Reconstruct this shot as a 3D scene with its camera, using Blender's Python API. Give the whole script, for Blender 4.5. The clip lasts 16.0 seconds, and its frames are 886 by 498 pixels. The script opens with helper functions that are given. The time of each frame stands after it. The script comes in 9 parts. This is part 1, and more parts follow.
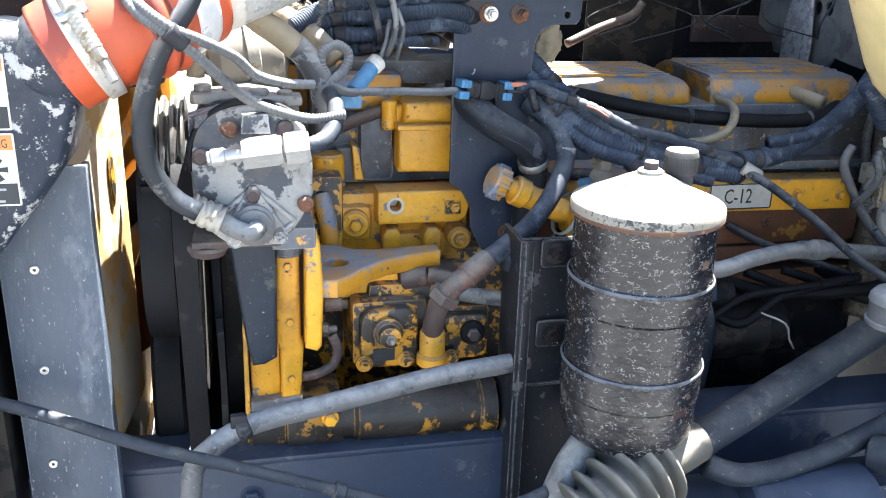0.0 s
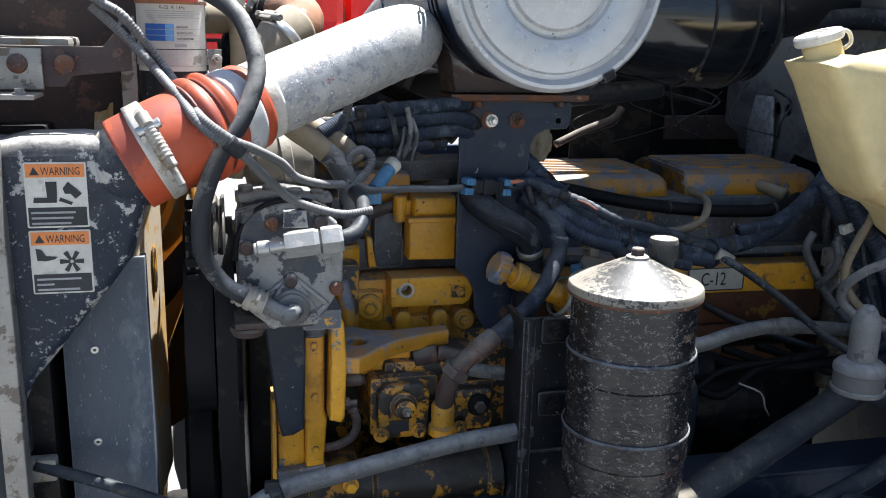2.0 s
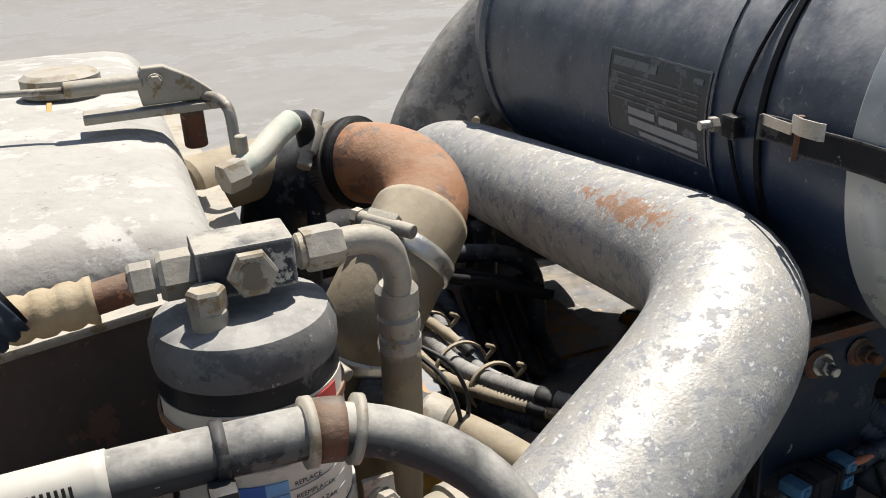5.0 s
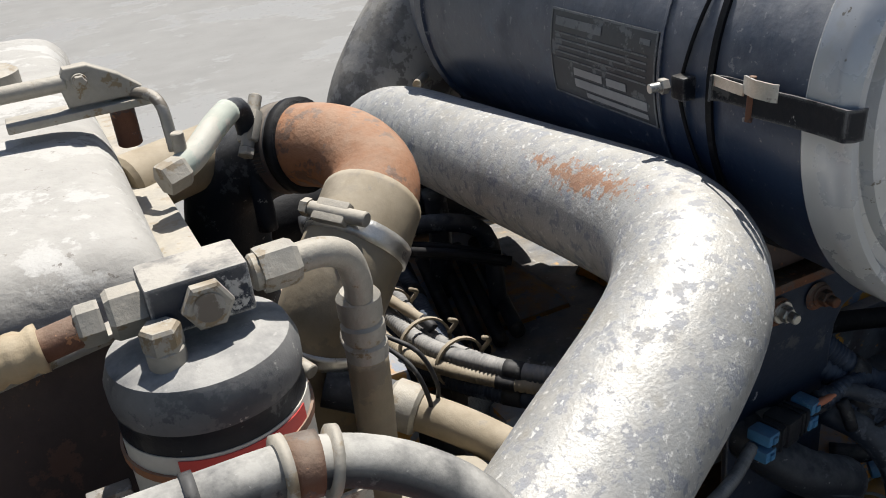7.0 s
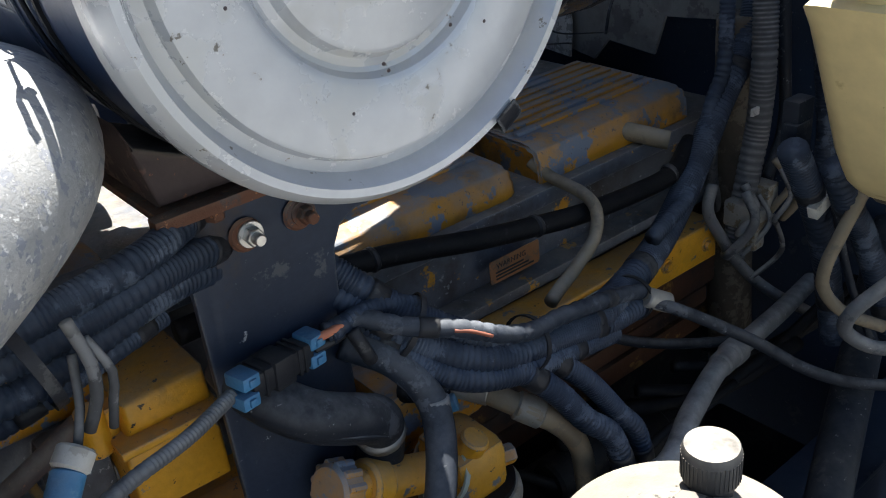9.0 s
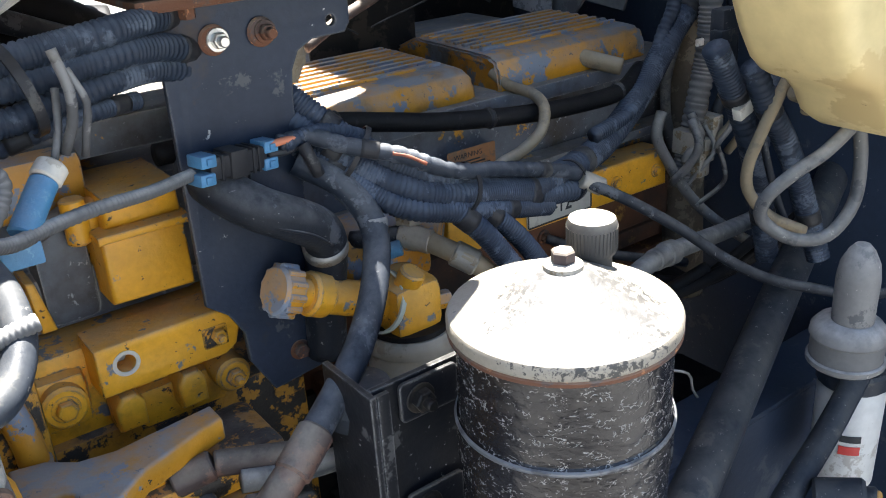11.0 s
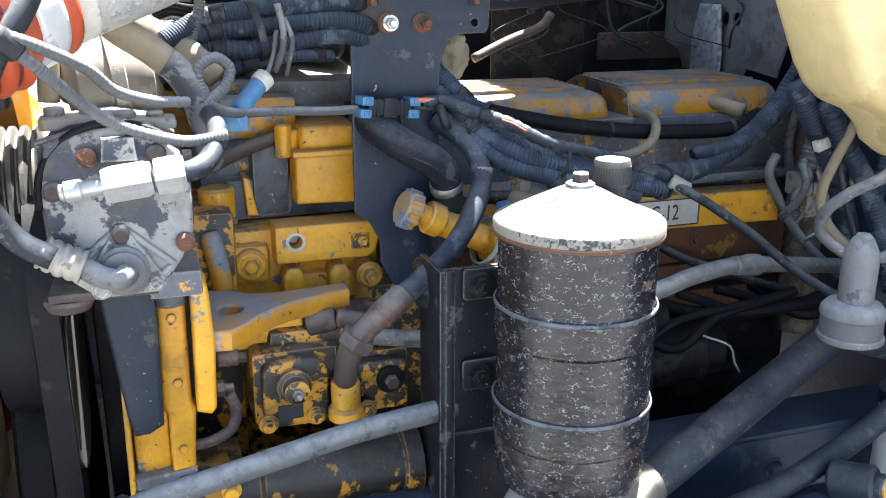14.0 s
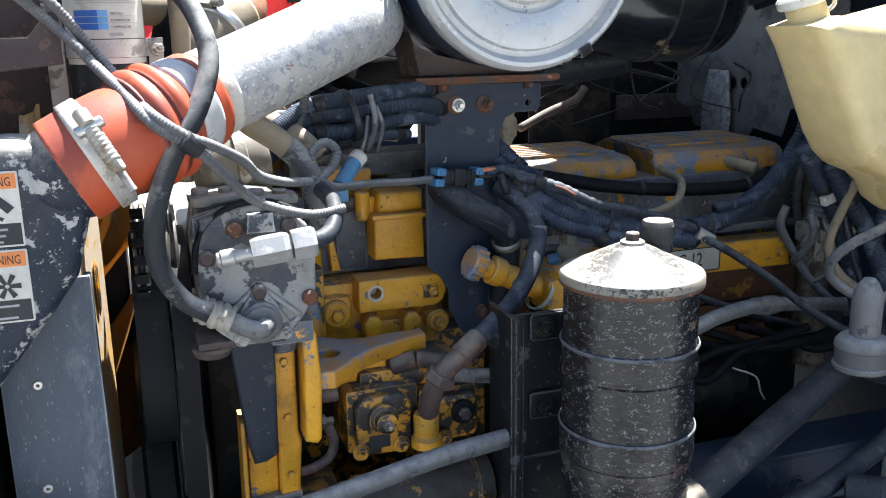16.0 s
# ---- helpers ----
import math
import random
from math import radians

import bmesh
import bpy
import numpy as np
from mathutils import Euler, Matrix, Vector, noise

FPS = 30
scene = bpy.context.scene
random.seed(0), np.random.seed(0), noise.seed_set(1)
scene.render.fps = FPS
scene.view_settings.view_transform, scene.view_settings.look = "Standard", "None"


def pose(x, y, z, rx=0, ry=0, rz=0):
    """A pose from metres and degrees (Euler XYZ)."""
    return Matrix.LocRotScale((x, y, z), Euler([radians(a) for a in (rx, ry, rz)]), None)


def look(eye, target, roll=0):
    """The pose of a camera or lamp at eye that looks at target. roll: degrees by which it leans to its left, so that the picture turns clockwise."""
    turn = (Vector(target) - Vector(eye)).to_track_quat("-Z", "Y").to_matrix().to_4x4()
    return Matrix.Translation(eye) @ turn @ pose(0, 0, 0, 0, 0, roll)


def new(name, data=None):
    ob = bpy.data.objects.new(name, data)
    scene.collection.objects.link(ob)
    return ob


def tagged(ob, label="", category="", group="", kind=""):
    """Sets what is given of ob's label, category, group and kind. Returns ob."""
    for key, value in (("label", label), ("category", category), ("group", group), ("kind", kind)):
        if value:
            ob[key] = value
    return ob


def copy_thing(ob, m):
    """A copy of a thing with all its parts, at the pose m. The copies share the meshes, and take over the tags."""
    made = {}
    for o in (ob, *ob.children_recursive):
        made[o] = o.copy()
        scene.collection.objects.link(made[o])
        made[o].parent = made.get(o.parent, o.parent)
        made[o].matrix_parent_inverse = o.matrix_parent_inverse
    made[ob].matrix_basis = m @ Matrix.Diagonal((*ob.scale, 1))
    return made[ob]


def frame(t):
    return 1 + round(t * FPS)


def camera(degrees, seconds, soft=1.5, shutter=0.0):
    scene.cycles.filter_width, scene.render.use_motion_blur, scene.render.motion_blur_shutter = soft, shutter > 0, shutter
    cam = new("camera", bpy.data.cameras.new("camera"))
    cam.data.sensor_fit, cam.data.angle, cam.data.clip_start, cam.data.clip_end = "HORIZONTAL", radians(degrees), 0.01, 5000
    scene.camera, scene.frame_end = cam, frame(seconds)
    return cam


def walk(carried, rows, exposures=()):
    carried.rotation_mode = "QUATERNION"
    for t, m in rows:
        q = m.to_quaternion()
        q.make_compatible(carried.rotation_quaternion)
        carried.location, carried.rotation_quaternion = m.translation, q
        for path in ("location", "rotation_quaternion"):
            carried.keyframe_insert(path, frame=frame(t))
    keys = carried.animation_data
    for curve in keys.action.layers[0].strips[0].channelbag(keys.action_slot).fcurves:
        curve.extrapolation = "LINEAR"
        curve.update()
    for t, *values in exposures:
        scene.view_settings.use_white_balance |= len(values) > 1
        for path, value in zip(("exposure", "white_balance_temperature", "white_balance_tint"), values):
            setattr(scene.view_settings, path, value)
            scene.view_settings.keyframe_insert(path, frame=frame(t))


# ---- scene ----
cam = camera(52.6, 16.0, soft=1.0)
METRES, EYE, TILT, LEAN, TURN = 2.7, 1.8, -19.5, -1.5, -12.0
ROWS = [
    (0.0, 0.0, 0.0, 0.0, 0.0, 0.0, 0.0),
    (0.5, -0.0006, 0.0012, 0.0126, -0.33, 0.36, 0.17),
    (1.0, -0.0032, 0.0029, 0.025, -0.74, 2.12, 0.39),
    (1.5, -0.0076, -0.0097, 0.018, -1.23, 4.41, 0.62),
    (2.0, -0.0184, -0.0526, -0.005, -1.46, 5.64, 0.68),
    (2.5, -0.0642, -0.0714, 0.0006, -1.93, 7.0, 1.03),
    (3.0, -0.1137, -0.029, 0.0432, -3.77, 6.57, 4.97),
    (3.5, -0.0957, 0.085, 0.0979, -5.06, 6.06, 5.25),
    (4.0, -0.1044, 0.169, 0.1391, -6.44, 5.01, 5.74),
    (4.5, -0.1183, 0.1978, 0.1768, -6.87, -0.1, 6.52),
    (7.0, -0.1194, 0.2106, 0.1977, -11.36, -7.52, 11.91),
    (7.5, -0.1036, 0.2105, 0.1914, -13.28, -8.11, 13.2),
    (8.0, -0.0709, 0.2083, 0.1772, -17.41, -9.25, 14.35),
    (8.5, -0.0346, 0.2109, 0.1603, -21.18, -10.45, 15.02),
    (9.0, -0.016, 0.2204, 0.1463, -23.95, -10.66, 15.53),
    (9.5, -0.0183, 0.2168, 0.1252, -25.02, -10.22, 15.26),
    (10.0, -0.0207, 0.2099, 0.1058, -25.17, -10.24, 14.37),
    (12.5, -0.0229, 0.0856, 0.0188, -11.37, 1.74, 6.55),
    (13.0, -0.0073, 0.069, 0.0015, -7.57, 2.43, 4.02),
    (13.5, 0.0034, 0.0577, 0.0087, -7.16, 2.34, 3.61),
    (14.0, 0.0011, 0.051, -0.0034, -5.63, 2.55, 3.52),
    (14.5, -0.019, 0.0346, -0.0025, -5.3, 2.46, 3.77),
    (15.0, -0.0278, 0.0069, -0.0016, -5.2, 2.36, 3.94),
    (15.5, -0.0342, -0.0057, -0.0011, -5.52, 3.13, 4.53),
    (16.0, -0.0423, -0.0125, 0.0002, -5.87, 5.19, 4.65),
]
walk(cam, [(t, pose(0, 0, EYE, TILT, LEAN, TURN) @ pose(METRES * x, METRES * y, METRES * z, 90 + pitch, roll, yaw)) for t, x, y, z, yaw, pitch, roll in ROWS],
     exposures=[(0, 3.32, 6250, 10), (1, 2.35, 6250, 10), (2, 1.58, 6100, 10), (2.5, 1.43, 6100, 10), (3, 1.15, 6250, 10), (3.5, 1.25, 6250, 8), (4, 0.83, 6500, 10), (4.5, 0.55, 6750, 10), (7, 0.45, 6500, 10), (8, 0.6, 6350, 10),
                (9, 1.62, 6300, 10), (10, 2.78, 6600, 10), (12.5, 2.8, 6350, 10), (13, 2.7, 6350, 10), (13.5, 2.92, 6300, 10), (14.5, 3.2, 6250, 10), (15.2, 2.5, 6250, 10), (16, 2.15, 6150, 10)])

# ---------------------------------------------------------------- world and sun
SUN_ELEV, SUN_AZ = 68.0, 50.0          # degrees up; degrees from +y towards +x
world = bpy.data.worlds.new("sky")
scene.world = world
world.use_nodes = True
_n = world.node_tree.nodes
_sky = _n.new("ShaderNodeTexSky")
_sky.sky_type = 'NISHITA'
_sky.sun_disc = False
_sky.sun_elevation = radians(SUN_ELEV)
_sky.sun_rotation = radians(SUN_AZ)
_sky.air_density, _sky.dust_density, _sky.ozone_density = 1.0, 1.2, 1.0
world.node_tree.links.new(_sky.outputs[0], _n["Background"].inputs[0])
_n["Background"].inputs[1].default_value = 0.062
_sl = bpy.data.lights.new("sun", 'SUN')
_sl.energy, _sl.angle, _sl.color = 5.0, radians(0.5), (1.0, 0.975, 0.93)
_so = new("sun", _sl)
_e, _a = radians(SUN_ELEV), radians(SUN_AZ)
_so.matrix_world = look((10 * math.sin(_a) * math.cos(_e), 10 * math.cos(_a) * math.cos(_e), 10 * math.sin(_e)), (0, 0, 0))


# ---------------------------------------------------------------- materials
def mat(name, base, wear=None, amount=0.0, scale=30.0, dust=0.0, rough=0.5, metal=0.0, wear_metal=0.0, wear_rough=0.5,
        spots=None, spot_amount=0.0, spot_scale=120.0, bump=0.25, vary=0.18, dust_col=(0.42, 0.37, 0.29), coat=0.0,
        stretch=(1, 1, 1), grime=(0.03, 0.026, 0.022), grime_amount=0.0, patches=(), glow=0.0, soft=0.03, ticks=None, edge=None, edge_amount=0.6):
    """A worn surface: base colour with two scales of variation, chipped patches, fine spots, grime and dust lying on upward faces."""
    m = bpy.data.materials.new(name)
    m.use_nodes = True
    nt = m.node_tree
    N, L = nt.nodes, nt.links
    b = N["Principled BSDF"]
    tc = N.new("ShaderNodeTexCoord")
    mp = N.new("ShaderNodeMapping")
    mp.inputs["Scale"].default_value = stretch
    L.new(tc.outputs["Object"], mp.inputs[0])

    def noise_fac(sc, detail, lo, hi, rough_=0.6):
        t = N.new("ShaderNodeTexNoise")
        t.inputs["Scale"].default_value, t.inputs["Detail"].default_value, t.inputs["Roughness"].default_value = sc, detail, rough_
        L.new(mp.outputs[0], t.inputs["Vector"])
        r = N.new("ShaderNodeMapRange")
        r.inputs[1].default_value, r.inputs[2].default_value = lo, hi
        L.new(t.outputs["Fac"], r.inputs[0])
        return r.outputs[0], t.outputs["Fac"]

    def mix(fac, a, c):
        x = N.new("ShaderNodeMix")
        x.data_type = 'RGBA'
        if hasattr(fac, "links"):
            L.new(fac, x.inputs[0])
        else:
            x.inputs[0].default_value = fac
        for sock, v in ((x.inputs[6], a), (x.inputs[7], c)):
            if isinstance(v, tuple):
                sock.default_value = (*v, 1)
            else:
                L.new(v, sock)
        return x.outputs[2]

    def mixf(fac, a, c):
        x = N.new("ShaderNodeMix")
        L.new(fac, x.inputs[0])
        for sock, v in ((x.inputs[2], a), (x.inputs[3], c)):
            if isinstance(v, (int, float)):
                sock.default_value = v
            else:
                L.new(v, sock)
        return x.outputs[0]

    f1, _ = noise_fac(scale * 0.35, 4, 0.3, 0.7)
    f2, raw = noise_fac(scale * 6, 6, 0.3, 0.75)
    lo = tuple(c * (1 - vary) for c in base)
    hi = tuple(min(1, c * (1 + vary)) for c in base)
    col = mix(f1, lo, hi)
    col = mix(f2, col, mix(0.35, col, tuple(c * 0.55 for c in base)))
    rg, mt = rough, metal
    if wear and amount > 0:
        th = 0.68 - 0.36 * amount
        fw, _ = noise_fac(scale, 8, th, th + soft, 0.68)
        col = mix(fw, col, wear)
        rg = mixf(fw, rough, wear_rough)
        mt = mixf(fw, metal, wear_metal)
    if grime_amount > 0:
        th = 0.66 - 0.34 * grime_amount
        fg, _ = noise_fac(scale * 0.6, 6, th, th + 0.22, 0.62)
        col = mix(fg, col, grime)
        rg = mixf(fg, rg, 0.75)
    if spots and spot_amount > 0:
        th = 0.7 - 0.25 * spot_amount
        fs, _ = noise_fac(spot_scale, 4, th, th + 0.03, 0.7)
        col = mix(fs, col, spots)
        rg = mixf(fs, rg, 0.8)
    if ticks:
        # curly pale lines: thin contour lines of a fine noise, in clusters
        tcol, tscale, twidth, tth = ticks
        _, line = noise_fac(tscale, 2, 0, 1, 0.5)
        sb = N.new("ShaderNodeMath")
        sb.operation = 'SUBTRACT'
        sb.inputs[1].default_value = 0.5
        L.new(line, sb.inputs[0])
        ab = N.new("ShaderNodeMath")
        ab.operation = 'ABSOLUTE'
        L.new(sb.outputs[0], ab.inputs[0])
        lr = N.new("ShaderNodeMapRange")
        lr.inputs[1].default_value, lr.inputs[2].default_value = twidth, twidth * 0.5
        L.new(ab.outputs[0], lr.inputs[0])
        cl, _ = noise_fac(tscale * 0.55, 4, tth, tth + 0.05, 0.6)
        km = N.new("ShaderNodeMath")
        km.operation = 'MULTIPLY'
        L.new(lr.outputs[0], km.inputs[0])
        L.new(cl, km.inputs[1])
        col = mix(km.outputs[0], col, tcol)
        rg = mixf(km.outputs[0], rg, 0.5)
    if edge:
        # paint rubbed off along the edges, broken up by noise
        bv = N.new("ShaderNodeBevel")
        bv.samples = 4
        bv.inputs["Radius"].default_value = 0.0035
        ge = N.new("ShaderNodeNewGeometry")
        dt = N.new("ShaderNodeVectorMath")
        dt.operation = 'DOT_PRODUCT'
        L.new(bv.outputs[0], dt.inputs[0])
        L.new(ge.outputs["Normal"], dt.inputs[1])
        er = N.new("ShaderNodeMapRange")
        er.inputs[1].default_value, er.inputs[2].default_value = 0.985, 0.90
        L.new(dt.outputs["Value"], er.inputs[0])
        en, _ = noise_fac(scale * 2.2, 6, 0.5 - 0.2 * edge_amount, 0.62 - 0.2 * edge_amount, 0.7)
        em = N.new("ShaderNodeMath")
        em.operation = 'MULTIPLY'
        L.new(er.outputs[0], em.inputs[0])
        L.new(en, em.inputs[1])
        col = mix(em.outputs[0], col, edge)
    for place, size, colour, cover in patches:
        # a stain or a bare place with a ragged edge
        pm = N.new("ShaderNodeMapping")
        pm.vector_type = 'TEXTURE'
        pm.inputs["Location"].default_value, pm.inputs["Scale"].default_value = place, size
        L.new(tc.outputs["Object"], pm.inputs[0])
        ln = N.new("ShaderNodeVectorMath")
        ln.operation = 'LENGTH'
        L.new(pm.outputs[0], ln.inputs[0])
        rag, _ = noise_fac(130, 6, 0.25, 0.75, 0.75)
        ad = N.new("ShaderNodeMath")
        ad.operation = 'MULTIPLY_ADD'
        ad.inputs[1].default_value = 1.3
        L.new(rag, ad.inputs[0])
        L.new(ln.outputs["Value"], ad.inputs[2])
        mr = N.new("ShaderNodeMapRange")
        mr.inputs[1].default_value, mr.inputs[2].default_value = 1.30, 1.22
        mr.inputs[4].default_value = cover
        L.new(ad.outputs[0], mr.inputs[0])
        col = mix(mr.outputs[0], col, colour)
    if dust > 0:
        g = N.new("ShaderNodeNewGeometry")
        s = N.new("ShaderNodeSeparateXYZ")
        L.new(g.outputs["Normal"], s.inputs[0])
        up = N.new("ShaderNodeMapRange")
        up.inputs[1].default_value, up.inputs[2].default_value = 0.0, 0.85
        L.new(s.outputs["Z"], up.inputs[0])
        fd, _ = noise_fac(scale * 1.3, 6, 0.25, 0.62, 0.65)
        k = N.new("ShaderNodeMath")
        k.operation = 'MULTIPLY'
        L.new(up.outputs[0], k.inputs[0])
        L.new(fd, k.inputs[1])
        k2 = N.new("ShaderNodeMath")
        k2.operation, k2.use_clamp = 'MULTIPLY', True
        k2.inputs[1].default_value = dust
        L.new(k.outputs[0], k2.inputs[0])
        col = mix(k2.outputs[0], col, dust_col)
        rg = mixf(k2.outputs[0], rg, 0.92)
        mt = mixf(k2.outputs[0], mt, 0.0)
    b.inputs["Specular IOR Level"].default_value = 0.22 if max(base) < 0.06 and rough > 0.3 else 0.45
    L.new(col, b.inputs["Base Color"])
    for sock, v in ((b.inputs["Roughness"], rg), (b.inputs["Metallic"], mt)):
        if isinstance(v, (int, float)):
            sock.default_value = v
        else:
            L.new(v, sock)
    if coat:
        b.inputs["Coat Weight"].default_value = coat
    if bump:
        bp = N.new("ShaderNodeBump")
        bp.inputs["Strength"].default_value, bp.inputs["Distance"].default_value = bump, 0.0022
        L.new(raw, bp.inputs["Height"])
        L.new(bp.outputs[0], b.inputs["Normal"])
    if glow:
        # thin sheet that lets light through
        b.inputs["Transmission Weight"].default_value = 0.0
        tr = N.new("ShaderNodeBsdfTranslucent")
        L.new(col, tr.inputs[0])
        ms = N.new("ShaderNodeMixShader")
        ms.inputs[0].default_value = glow
        L.new(b.outputs[0], ms.inputs[1])
        L.new(tr.outputs[0], ms.inputs[2])
        L.new(ms.outputs[0], N["Material Output"].inputs[0])
    return m


